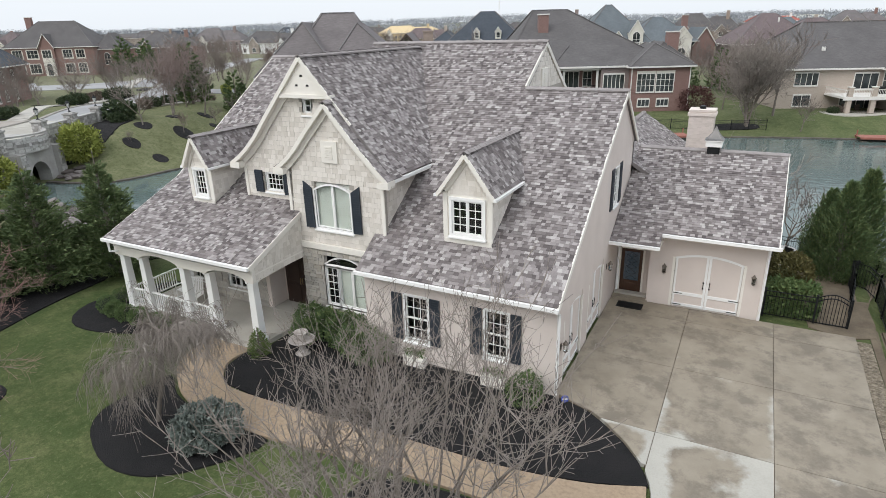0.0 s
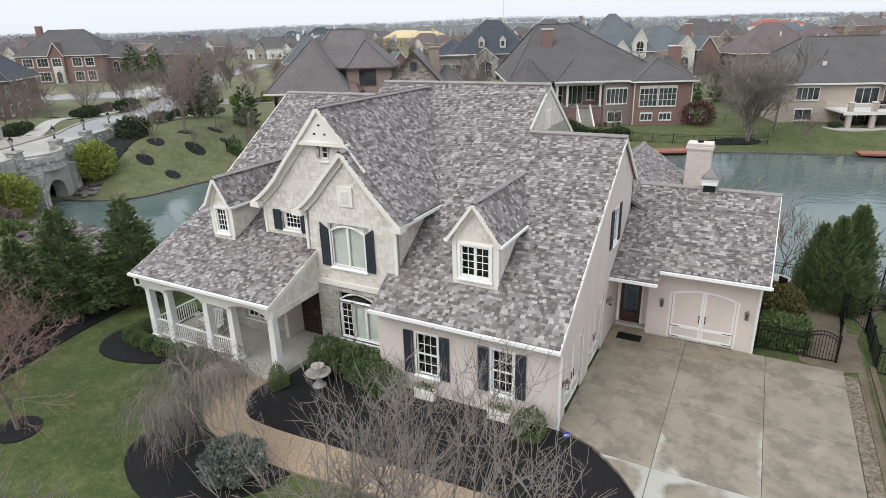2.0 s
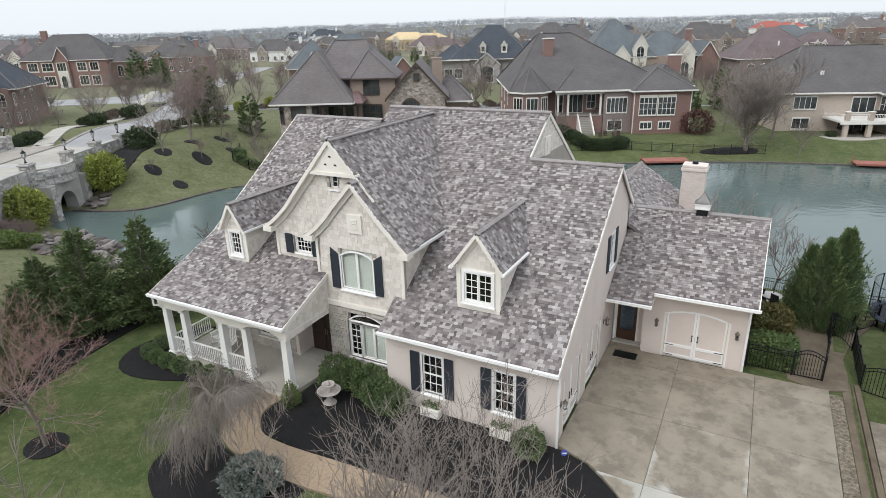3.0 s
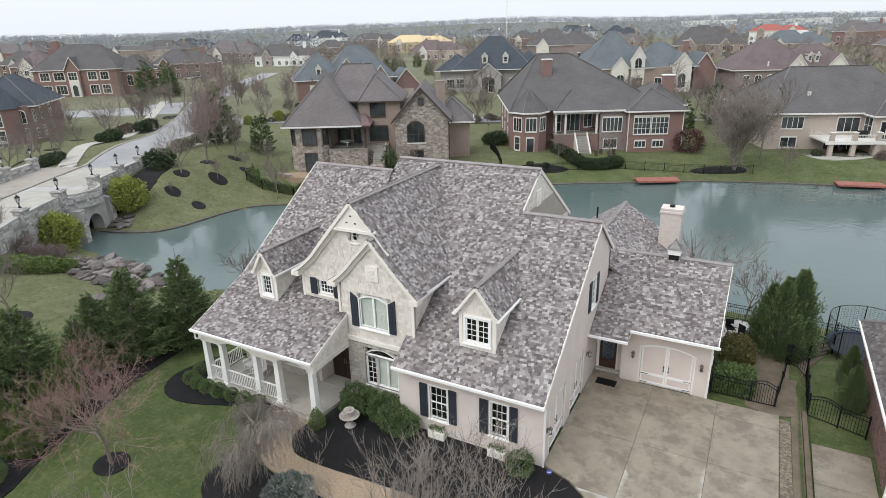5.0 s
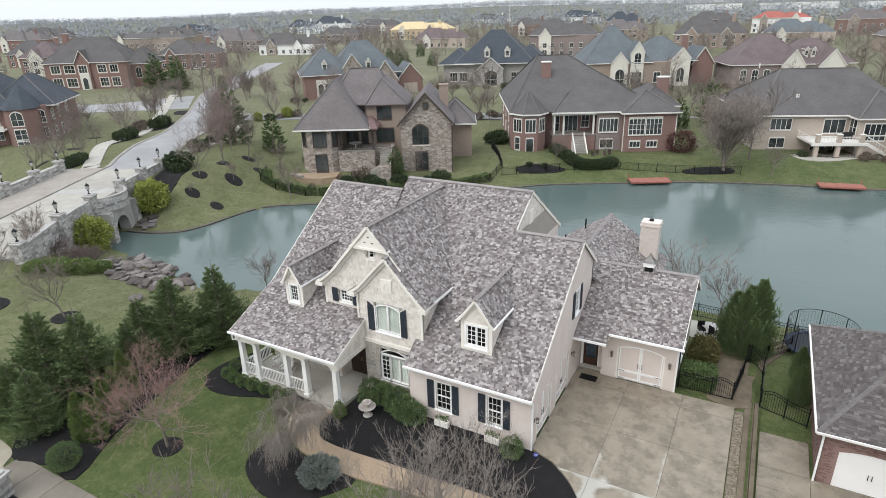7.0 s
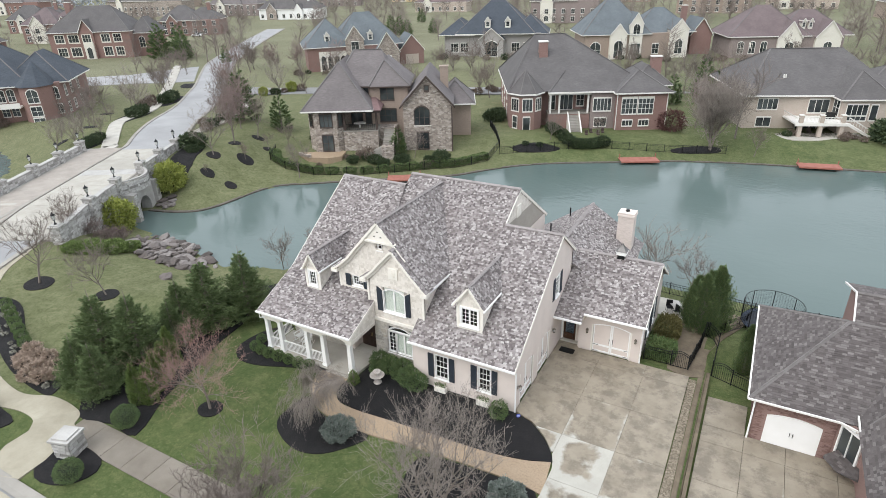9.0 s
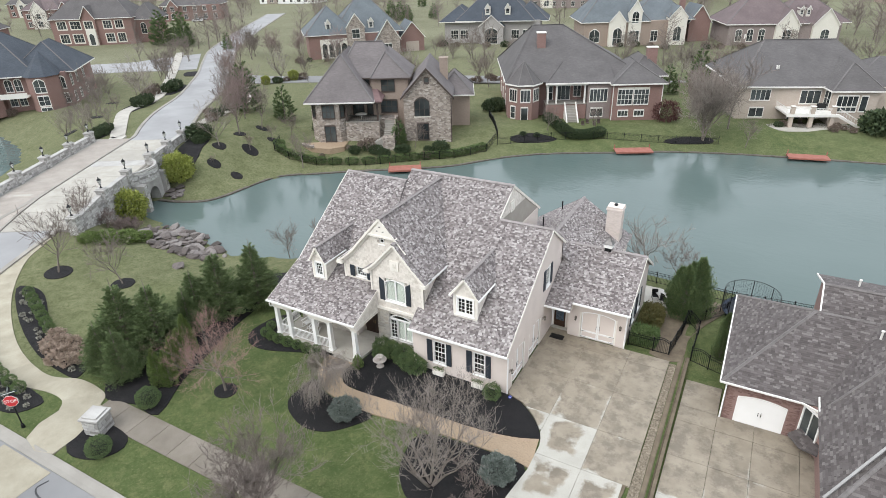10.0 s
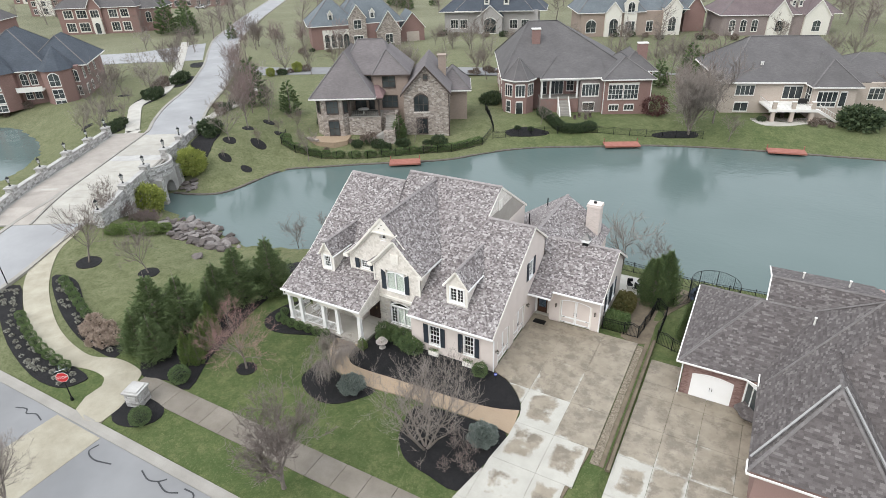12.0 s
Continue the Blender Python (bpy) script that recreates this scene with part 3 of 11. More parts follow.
# front walk of tan pavers
WALK_OUT = curve_line([(3.75, -5.35), (2.3, -5.15), (-0.9, -5.2), (-4.6, -5.45), (-7.4, -5.75), (-9.8, -5.6), (-11.3, -5.25), (-12.7, -4.3), (-13.35, -3.3), (-13.5, -2.0)])
WALK_IN = curve_line([(3.4, -2.95), (1.9, -3.5), (-0.2, -3.85), (-3.0, -4.0), (-6.3, -4.15), (-8.9, -4.3), (-10.3, -4.2), (-11.1, -3.6), (-11.45, -2.9), (-11.3, -2.0)])
strip("front_path", WALK_OUT, WALK_IN, 0.09, m_paver, "curving front path of tan stamped pavers", "path")

# planting beds
for outline, lab in (([(0.0, -0.02), (-8, -0.02), (-8, 0.9), (-10.9, 0.9), (-10.9, -1.5), (-11.4, -2.2), (-11.3, -3.3), (-10.6, -4.1), (-8.9, -4.25), (-3, -3.95), (0, -3.8), (2.0, -3.4), (3.45, -2.9), (3.3, -2.5), (3.0, -2.0), (2.5, -1.4), (1.8, -0.78), (1.25, -0.38), (0.65, -0.14)], "black mulch bed along the front wall"),
                     ([(-13.0, -6.2), (-12.9, -7.2), (-12.1, -8.0), (-10.5, -8.6), (-9.0, -8.4), (-7.8, -7.4), (-7.0, -5.8), (-9.8, -5.7), (-11.5, -5.3), (-12.7, -4.6)], "black mulch bed round the weeping tree"),
                     ([(-3.2, -8.3), (-2.5, -9.5), (-1.4, -10.35), (0.4, -10.7), (2.5, -10.9), (3.05, -8.9), (3.55, -5.6), (2.2, -5.25), (-0.8, -5.3), (-3.4, -5.9)], "black mulch bed round the spreading tree"),
                     ([(-13.6, -2.1), (-15.6, -2.6), (-18.3, -3.6), (-20.2, -3.5), (-21.2, -2.1), (-20.7, 0.2), (-19.2, 1.5), (-18.9, -1.5), (-13.6, -1.7)], "black mulch bed along the porch"),
                     ([(-24.9, -12.6), (-22.3, -12.15), (-19.9, -12.1), (-21.2, -9), (-21.9, -6.2), (-22.8, -2.9), (-23.2, 0.1), (-23.6, 2.7), (-21.5, 7.5), (-24.5, 10), (-29, 4), (-29.5, -4), (-28, -9)], "mulch bed under the evergreens"),
                     ([(-48.4, -11.1), (-47.6, -9.3), (-43.6, -11.3), (-39.9, -13), (-34.4, -14.2), (-28.9, -14.6), (-28.3, -15.4), (-29.4, -16.6), (-32.9, -16.7), (-38.8, -15.3), (-44.5, -13)], "mulch bed with small plants beside the curved path"),
                     ([(-46.0, -7.0), (-44.7, -6.1), (-42.3, -6.5), (-38.4, -8.4), (-35.5, -9.2), (-32.5, -9.4), (-29.8, -10.3), (-28.6, -11.9), (-29.4, -12.4), (-34.1, -11.9), (-40.0, -10.0)], "mulch bed inside the curved path"),
                     ([(-24.0, -15.3), (-23.3, -13.9), (-20.8, -13.9), (-19.4, -15.0), (-20.2, -16.5), (-22.3, -16.9)], "mulch bed round the stone pillar")):
    pts = rounded(outline, 3) if "front wall" not in lab else outline
    drape("mulch_bed", pts, 0.06, m_mulch, lab, "mulch bed", step=1.5)

# street, kerb and pavements
WALK2_N, WALK2_S = -12.35, -14.3


def build_pavement():
    base = thing("pavement", "straight concrete pavement in square flags", "pavement", kind="structure")
    for i, x in enumerate(np.arange(-24.2, 30, 1.95)):
        if 0.8 < x < 8.5:
            continue
        part("flag", drape_bm([(x + 1.92, WALK2_N), (x, WALK2_N), (x, WALK2_S), (x + 1.92, WALK2_S)], 0.06, 3.0), m_dampwalk, base)
    # curved path on the corner
    right = curve_line([(-24.3, -13.3), (-25.2, -12.35), (-28.1, -12.2), (-31.0, -13.0), (-36.1, -12.1), (-41.4, -9.9), (-46.2, -7.1), (-49.9, -3.8), (-51.3, -0.9), (-52.6, 2.2)], 6)
    left = curve_line([(-26.4, -14.9), (-27.2, -14.2), (-28.9, -14.1), (-32.1, -14.6), (-36.9, -13.9), (-42.4, -11.8), (-47.9, -8.7), (-51.4, -5.2), (-53.0, -1.6), (-54.4, 1.5)], 6)
    for i in range(0, len(right) - 3, 3):
        strip("flag", left[i:i + 4], [tuple(np.array(a) + 0.0) for a in right[i:i + 4]], 0.06 + 0.004 * (i % 2), m_buff, "", "", base)
    part("flag", drape_bm(rounded([(-25.8, -17.4), (-26.4, -14.9), (-24.4, -13.2), (-23.5, -14.2), (-22.9, -17.4)], 2), 0.068, 3.0), m_buff, base)


build_pavement()
drape("street", [(130, -18.1), (-44.5, -18.1), (-50, -11.5), (-62, -4), (-75, -60), (130, -60)], 0.05, m_asphalt, "pale grey asphalt street with sealed cracks", "street", step=8.0)
strip("crossing", [(-26.7, -18.3), (-26.9, -23), (-27.0, -30)], [(-21.7, -18.3), (-21.7, -23), (-21.8, -30)], 0.07, m_buff, "pale stamped concrete crossing over the street", "crossing")
strip("kerb", [(-45.5, -17.55), (-30, -17.45), (0, -17.4), (30, -17.4), (120, -17.4)], [(-44.5, -18.3), (-30, -18.2), (0, -18.15), (30, -18.15), (120, -18.15)], 0.0, m_curb, "concrete kerb and gutter along the street", "kerb", height=lambda x, y: -0.36 if y > -17.8 else -0.44)

# boulevard over the bridge


def bridge_at(s, off):
    p = B0 + BD * s + BN * off
    return float(p[0]), float(p[1])


def deck_height(x, y):
    k = float(approach(along(x, y)[0]))
    return -0.18 * (1 - k) + DECK * k


ROAD_C = [bridge_at(-36, -10.5), bridge_at(-24, -8.6), bridge_at(-15, -7.2), bridge_at(-7, -5.0), bridge_at(0, -4.4), bridge_at(8, -4.4), bridge_at(20, -4.4), (-76.3, 35.0), (-91.8, 53.1), (-103.5, 67), (-114, 79), (-127, 92), (-142, 108), (-158, 130), (-174, 153), (-205, 200)]
ROAD_C = curve_line(ROAD_C, 5)
strip("boulevard", offset_line(ROAD_C, -3.9), offset_line(ROAD_C, 3.9), 0.1, m_boulevard, "grey asphalt boulevard curving away past the bridge", "road", height=deck_height, skirt=0.6)
strip("kerb", offset_line(ROAD_C, 3.9), offset_line(ROAD_C, 4.4), 0.2, m_curb, "concrete kerb of the boulevard", "kerb", height=deck_height, skirt=0.6)
strip("kerb", offset_line(ROAD_C, -4.4), offset_line(ROAD_C, -3.9), 0.2, m_curb, "concrete kerb of the boulevard", "kerb", height=deck_height, skirt=0.6)
PATH_L = curve_line([bridge_at(-12, -11), bridge_at(2, -11), bridge_at(19, -11), (-77.2, 26.0), (-84.7, 31.9), (-91.4, 37.4), (-95.5, 42.9), (-99.5, 49), (-107, 57.5), (-124, 74), (-150, 98)], 5)
strip("pavement", offset_line(PATH_L, -1.1), offset_line(PATH_L, 1.1), 0.16, m_concrete, "pale concrete path beside the boulevard", "pavement", height=deck_height, skirt=0.5)
PATH_R = curve_line([bridge_at(18.7, 0.7), (-69.0, 33.2), (-71.2, 38.2), (-72.6, 43.5), (-75.3, 50), (-79.8, 55.8), (-92, 68)], 5)
strip("pavement", offset_line(PATH_R, -0.9), offset_line(PATH_R, 0.9), 0.14, m_concrete, "pale concrete path above the lake bank", "pavement", height=deck_height, skirt=0.5)
strip("side_street", [(-170, 80), (-158, 74), (-149, 81), (-146, 92), (-142, 99)], [(-150, 60), (-144.7, 64.7), (-135.7, 71.2), (-127, 76), (-122, 80)], 0.09, m_boulevard, "pale side street joining the boulevard", "street", height=lambda x, y: -0.2)
strip("side_street", [(-101, 71), (-92, 72), (-80, 78), (-62, 86), (-30, 98), (10, 115), (60, 130)], [(-106, 78), (-94, 80), (-82, 85), (-64, 93), (-32, 105), (8, 122), (58, 138)], 0.1, m_asphalt, "side street behind the lakeside houses", "street", height=lambda x, y: -0.2 - 0.6 * float(ease(np.array(x), -58, -46)))


# ---- the house ----
house = thing("house", "large cream stucco and shake house with taupe shingle roofs", "house")
rng = random.Random(4)
FRONT = lambda y: 3.52 + 0.677 * y
LEFT = lambda y: 3.70 + 0.677 * y
PORCH = lambda y: 3.39 + 0.414 * (y + 2.06)
WING = lambda y: 5.91 - 0.575 * (12.1 - y)
TAB_ROW, TAB_W = 0.125, 0.15


def roof_face(poly, parent=house, singles=None, row=TAB_ROW, width=TAB_W, thick=0.14):
    """One roof slope: a slab, and its shingles laid in courses."""
    slope = slab("roof_slope", poly, thick, m_roofbase, parent, "taupe and grey laminated shingle slope")
    axes, tabs = courses(poly, row, width, rng, thick=0.02, jitter=0.45, lap=0.03)
    o, u, w, n = axes
    if singles:
        near = [t for t in tabs if singles(o + (t[0] + t[2] / 2) * u + (t[1] + t[3] / 2) * w)][:300]
        keep = set(map(id, near))
        tabs = [t for t in tabs if id(t) not in keep]
        for t in near:
            single("shingle", axes, t, m_shingle_one, slope)
    lay("shingle_field", axes, tabs, m_shingle, slope, tilt=0.6)
    return slope


# front slopes
roof_face([(-7.3, -0.42, FRONT(-0.42)), (0.12, -0.42, FRONT(-0.42)), (0.12, 7.8, FRONT(7.8)), (-4.0, 7.8, FRONT(7.8)), (-4.0, 10.4, FRONT(10.4)), (-13.1, 10.4, FRONT(10.4)), (-13.1, 6.5, FRONT(6.5)), (-8.4, 2.0, FRONT(2.0)), (-7.3, 1.3, FRONT(1.3))],
          singles=lambda p: -3.1 < p[0] and p[1] < 2.6)
roof_face([(-18.88, 2.06, LEFT(2.06)), (-11.5, 2.06, LEFT(2.06)), (-13.05, 9.3, LEFT(9.3)), (-18.88, 9.3, LEFT(9.3))])
roof_face([(-18.88, -2.08, PORCH(-2.08)), (-10.76, -2.08, PORCH(-2.08)), (-10.76, 0.95, PORCH(0.95)), (-11.3, 0.95, PORCH(0.95)), (-11.3, 2.06, PORCH(2.06)), (-18.88, 2.06, PORCH(2.06))])
# rear slopes
for x0, x1, yr, zr, ye, ze in ((-13.1, -4.0, 10.4, FRONT(10.4), 16.5, 6.42), (-4.0, 0.12, 7.8, FRONT(7.8), 10.95, 6.45), (-18.88, -13.1, 9.3, LEFT(9.3), 15.2, 6.0)):
    roof_face([(x0, yr, zr), (x1, yr, zr), (x1, ye, ze), (x0, ye, ze)])
# garage wing
roof_face([(1.95, 7.62, WING(7.62)), (6.05, 7.62, WING(7.62)), (6.05, 12.1, 5.91), (0.02, 12.1, 5.91), (0.02, 6.98, WING(6.98)), (1.95, 6.98, WING(6.98))])
roof_face([(0.02, 12.1, 5.91), (6.05, 12.1, 5.91), (6.05, 15.85, 3.45), (0.02, 15.85, 3.45)])
# rear sunroom wing with its ridge running back
roof_face([(-1.26, 10.5, 6.33), (-1.26, 20.5, 6.33), (3.3, 20.5, 3.35), (3.3, 10.5, 3.35)])
roof_face([(-1.26, 10.5, 6.33), (-5.8, 10.5, 3.35), (-5.8, 20.5, 3.35), (-1.26, 20.5, 6.33)])

# gable A with sprung eaves, and the smaller gable B before it
A_X, B_X = -10.24, -8.97
A_PROFILE = [(0, 10.42), (2.05, 8.12), (2.62, 7.45), (3.15, 6.95), (3.6, 6.6), (4.05, 6.32)]
B_PROFILE = [(0, 8.88), (0.95, 7.88), (1.5, 7.25), (1.95, 6.82), (2.3, 6.56), (2.62, 6.37)]
B_RIGHT = [(0, 8.88), (1.1, 7.62), (1.75, 6.95), (2.15, 6.56), (2.52, 6.24)]


def gable_slopes(ax, profile, side, y0, y1):
    for (a, za), (b, zb) in zip(profile, profile[1:]):
        roof_face([(ax + side * a, y0, za), (ax + side * a, y1, za), (ax + side * b, y1, zb), (ax + side * b, y0, zb)], thick=0.1)


gable_slopes(A_X, A_PROFILE, -1, 1.12, 9.95)
gable_slopes(A_X, [(0, 10.42), (2.05, 8.12), (2.75, 7.35), (3.25, 6.8), (3.72, 6.28)], 1, 1.12, 9.95)
gable_slopes(B_X, B_PROFILE, -1, 0.68, 1.5)
gable_slopes(B_X, B_RIGHT, 1, 0.68, 1.7)


def ridge_cap(p, q, parent=house, w=0.15, material=m_ridge):
    """Folded cap shingles lapped along a ridge, over a bent strip."""
    p, q = Vector(p), Vector(q)
    n = max(2, int((q - p).length / 0.22))
    side = (q - p).cross(Vector((0, 0, 1))).normalized() * w
    step = (q - p) / n
    low = Vector((0, 0, -0.09))
    if parent.data is None:
        bm = bmesh.new()
        for s in (-1, 1):
            prism(bm, [p, q, q + s * side + low, p + s * side + low], (0, 0, 0.02))
        parent = part("ridge_strip", bm, material, parent)
    bm = bmesh.new()
    lap = Vector((0, 0, -0.02))
    a, b = Vector(), step * 1.25
    va = [bm.verts.new(v) for v in (a + side + low, a, a - side + low)]
    vb = [bm.verts.new(v) for v in (b + side + low + lap, b + lap, b - side + low + lap)]
    vc = [bm.verts.new(v.co + lap) for v in va]
    for i in (0, 1):
        bm.faces.new((va[i], va[i + 1], vb[i + 1], vb[i]))
        bm.faces.new((va[i], va[i + 1], vc[i + 1], vc[i]))
    me = bpy.data.meshes.new("ridge_shingle")
    bm.to_mesh(me)
    bm.free()
    me.materials.append(material)
    for i in range(n):
        ob = new("ridge_shingle", me)
        ob.parent = parent
        ob.matrix_world = Matrix.Translation(p + step * i + Vector((0, 0, 0.045 + 0.008 * (i % 2))))
        tagged(ob)


for p, q in (((-13.1, 10.4, 10.6), (-4.0, 10.4, 10.6)), ((-18.88, 9.3, LEFT(9.3) + 0.03), (-13.0, 9.3, LEFT(9.3) + 0.03)), ((-4.0, 7.8, 8.84), (0.12, 7.8, 8.84)), ((A_X, 1.12, 10.44), (A_X, 9.9, 10.44)),
             ((B_X, 0.68, 8.9), (B_X, 1.6, 8.9)), ((0.1, 12.1, 5.94), (6.05, 12.1, 5.94)), ((-1.26, 10.8, 6.36), (-1.26, 20.5, 6.36))):
    ridge_cap(p, q)


# walls ---------------------------------------------------------------
def wall_poly(name, outline, depth, material, label="", cut=None, parent=house):
    """A wall from an outline in its own plane, with through openings cut."""
    bm = bmesh.new()
    prism(bm, outline, depth)
    ob = part(name, bm, material, parent, label)
    for c in cut or ():
        tool_bm = bmesh.new()
        box(tool_bm, *c)
        tool = part("opening", tool_bm, None)
        mod = ob.modifiers.new("opening", "BOOLEAN")
        mod.object, mod.operation, mod.solver = tool, "DIFFERENCE", "EXACT"
        dep = bpy.context.evaluated_depsgraph_get()
        me = bpy.data.meshes.new_from_object(ob.evaluated_get(dep))
        ob.modifiers.remove(mod)
        ob.data = me
        bpy.data.objects.remove(tool)
    return ob


WIN_FRONT = [(-5.56, -4.66, 0.68, 2.42), (-2.46, -1.66, 0.75, 2.46)]
w_front = wall_poly("wall_front", [(-7.25, 0, -0.6), (0, 0, -0.6), (0, 0, 3.42), (-7.25, 0, 3.42)], (0, 0.25, 0), m_stucco, "pink-beige stucco wall", [(a, b, -0.2, 0.5, c, d) for a, b, c, d in WIN_FRONT])
# right gable end, with two carriage doors let into it
GD_SIDE = [(0.85, 3.05), (4.0, 6.2)]
w_right = wall_poly("wall_right", [(0, 0.26, -0.6), (0, 10.7, -0.6), (0, 10.7, 6.45), (0, 7.8, FRONT(7.8) - 0.12), (0, 0.26, FRONT(0.26) - 0.12)], (-0.25, 0, 0), m_stucco, "pink-beige stucco gable wall",
                    [(-0.5, 0.3, a, b, -0.6, 2.45) for a, b in GD_SIDE] + [(-0.4, 0.3, 7.02, 7.86, 4.35, 5.88)])
# stone bay and its siding above
STONE_WIN = (-9.82, -7.9, 0.8, 2.62)
w_stone = wall_poly("wall_stone", [(-10.9, 0.95, -0.5), (-7.0, 0.95, -0.5), (-7.0, 0.95, 3.25), (-10.9, 0.95, 3.25)], (0, 0.25, 0), m_mortar, "cream ledge-stone wall", [(-9.82, -7.9, 0.5, 1.5, 0.8, 2.95)])
B_WIN = (-9.94, -8.3, 4.1, 5.72)
b_out = [(B_X - 2.2, 0.95, 3.25), (B_X + 2.15, 0.95, 3.25)] + [(B_X + a, 0.95, z - 0.16) for a, z in B_RIGHT[::-1] if a < 2.2] + [(B_X - a, 0.95, z - 0.16) for a, z in B_PROFILE[1:] if a < 2.2]
w_b = wall_poly("wall_gable", b_out, (0, 0.2, 0), m_shakebase, "cream shake gable wall", [(-9.94, -8.3, 0.5, 1.5, 4.1, 5.9)])
a_out = [(A_X - 3.65, 1.45, 4.2), (A_X + 3.3, 1.45, 4.2)] + [(A_X + 3.3, 1.45, 6.5)] + [(A_X + a, 1.45, z - 0.16) for a, z in A_PROFILE[::-1] if a < 3.2] + [(A_X - a, 1.45, z - 0.16) for a, z in A_PROFILE[1:] if a < 3.65] + [(A_X - 3.65, 1.45, 6.4)]
w_a = wall_poly("wall_gable", a_out, (0, 0.2, 0), m_shakebase, "cream shake gable wall", [(-12.83, -11.95, 1.2, 1.9, 5.15, 5.92), (-10.5, -10.12, 1.2, 1.9, 8.34, 8.9)])
SIDES = [((-6.92, 1.15), (-6.92, 4.6), 3.6, 6.4), ((-13.88, 1.65), (-13.88, 4.2), 4.4, 6.45)]
for (xa, ya), (xb, yb), z0, z1 in SIDES:
    wall_poly("wall_gable_side", [(xa, ya, z0), (xb, yb, z0), (xb, yb, z1), (xa, ya, z1)], (-0.2 if xa > -10 else 0.2, 0, 0), m_shakebase, "cream shake side wall")
# porch back wall and remaining shell
PORCH_Y = 0.95
w_porch = wall_poly("wall_porch", [(-18.5, PORCH_Y, -0.5), (-13.1, PORCH_Y, -0.5), (-13.1, PORCH_Y, 4.4), (-18.5, PORCH_Y, 4.4)], (0, 0.25, 0), m_mortar, "cream ledge-stone wall behind the porch", [(-15.35, -14.05, 0.5, 1.5, 0.6, 2.3), (-17.6, -16.4, 0.5, 1.5, 0.6, 2.3)])
for x0, x1, y0, y1, z1 in ((-13.1, -12.9, 0.95, 2.0, 4.4), (-10.9, -10.7, 1.2, 2.0, 4.3), (-18.5, -18.25, 3.2, 15.0, 5.2), (-18.25, -4.1, 16.0, 16.2, 6.5), (-4.25, -4.02, 10.4, 16.0, 6.6), (-4.0, 0, 10.5, 10.7, 6.4)):
    bm = bmesh.new()
    box(bm, x0, x1, y0, y1, -0.6, z1)
    part("wall_shell", bm, m_stucco, house, "pink-beige stucco wall")
bm = bmesh.new()
prism(bm, [(-4.05, 7.0, 6.2), (-4.05, 16.2, 6.2), (-4.05, 16.2, 6.5), (-4.05, 10.4, 10.42), (-4.05, 7.0, 8.0)], (-0.2, 0, 0))
upper = part("wall_upper_gable", bm, m_shakebase, house, "cream shake upper gable wall")
bm = bmesh.new()
prism(bm, [(-18.5, 1.2, 4.3), (-18.5, 15.0, 5.2), (-18.5, 15.0, 5.9), (-18.5, 9.3, 9.8), (-18.5, 2.06, 4.9)], (0.2, 0, 0))
part("wall_left_gable", bm, m_shake, house, "cream shake gable end")
bm = bmesh.new()
box(bm, -13.1, -10.7, 1.9, 2.1, -0.3, 4.4)
part("wall_entry", bm, m_stucco, house, "entry wall in shade of the porch")
# garage wing walls
w_gar = wall_poly("wall_garage", [(1.45, 8.43, -0.6), (5.75, 8.43, -0.6), (5.75, 8.43, WING(8.43) - 0.1), (1.45, 8.43, WING(8.43) - 0.1)], (0, 0.25, 0), m_stucco, "pink-beige stucco garage wall", [(2.45, 5.05, 8.0, 9.0, -0.6, 2.36)])
wall_poly("wall_door", [(0.0, 9.0, -0.6), (1.45, 9.0, -0.6), (1.45, 9.0, 3.3), (0.0, 9.0, 3.3)], (0, 0.2, 0), m_stucco, "stucco wall round the side door", [(0.16, 1.12, 8.5, 9.5, -0.12, 2.02)])
wall_poly("wall_garage_side", [(5.75, 8.68, -0.8), (5.75, 15.6, -0.8), (5.75, 15.6, 3.5), (5.75, 12.1, 5.8), (5.75, 8.68, WING(8.68) - 0.1)], (-0.25, 0, 0), m_stucco, "pink-beige stucco gable wall",
          [(5.4, 6.0, 10.4, 11.2, 0.9, 2.5), (5.4, 6.0, 12.3, 13.1, 0.9, 2.5)])
for b in ((1.45, 1.65, 8.68, 9.2, -0.6, 3.7), (-5.6, -5.4, 10.7, 20.3, -1, 3.4), (-5.4, 3.0, 20.1, 20.3, -1, 3.4), (2.8, 3.0, 15.6, 20.1, -1, 3.4)):
    bm = bmesh.new()
    box(bm, *b)
    part("wall_shell", bm, m_stucco, house, "pink-beige stucco wall")
bm = bmesh.new()
prism(bm, [(-5.6, 20.28, 3.3), (3.1, 20.28, 3.3), (-1.26, 20.28, 6.25)], (0, -0.15, 0))
part("wall_rear_gable", bm, m_stucco, house)

# stones and shakes as pieces
def clad(wall, poly, out, row, width, material, thick, gap, uneven, jitter, holes=(), one=None, name="stone", tilt=0.0):
    """Covers a wall's face with courses of pieces, leaving its openings free."""
    o, u, w, n = face_axes(poly, out)
    cut = []
    for p, q in holes:
        a, b = np.array(p) - o, np.array(q) - o
        cut.append((min(a @ u, b @ u), max(a @ u, b @ u), min(a @ w, b @ w), max(a @ w, b @ w)))
    axes, tabs = courses(poly, row, width, rng, thick=thick, jitter=jitter, gap=gap, uneven=uneven, cut=cut, out_dir=out)
    if one is not None:
        for t in tabs[:300]:
            single(name, axes, t, one, wall)
        tabs = tabs[300:]
    if tabs:
        lay(name + "_field", axes, tabs, material, wall, tilt=tilt)


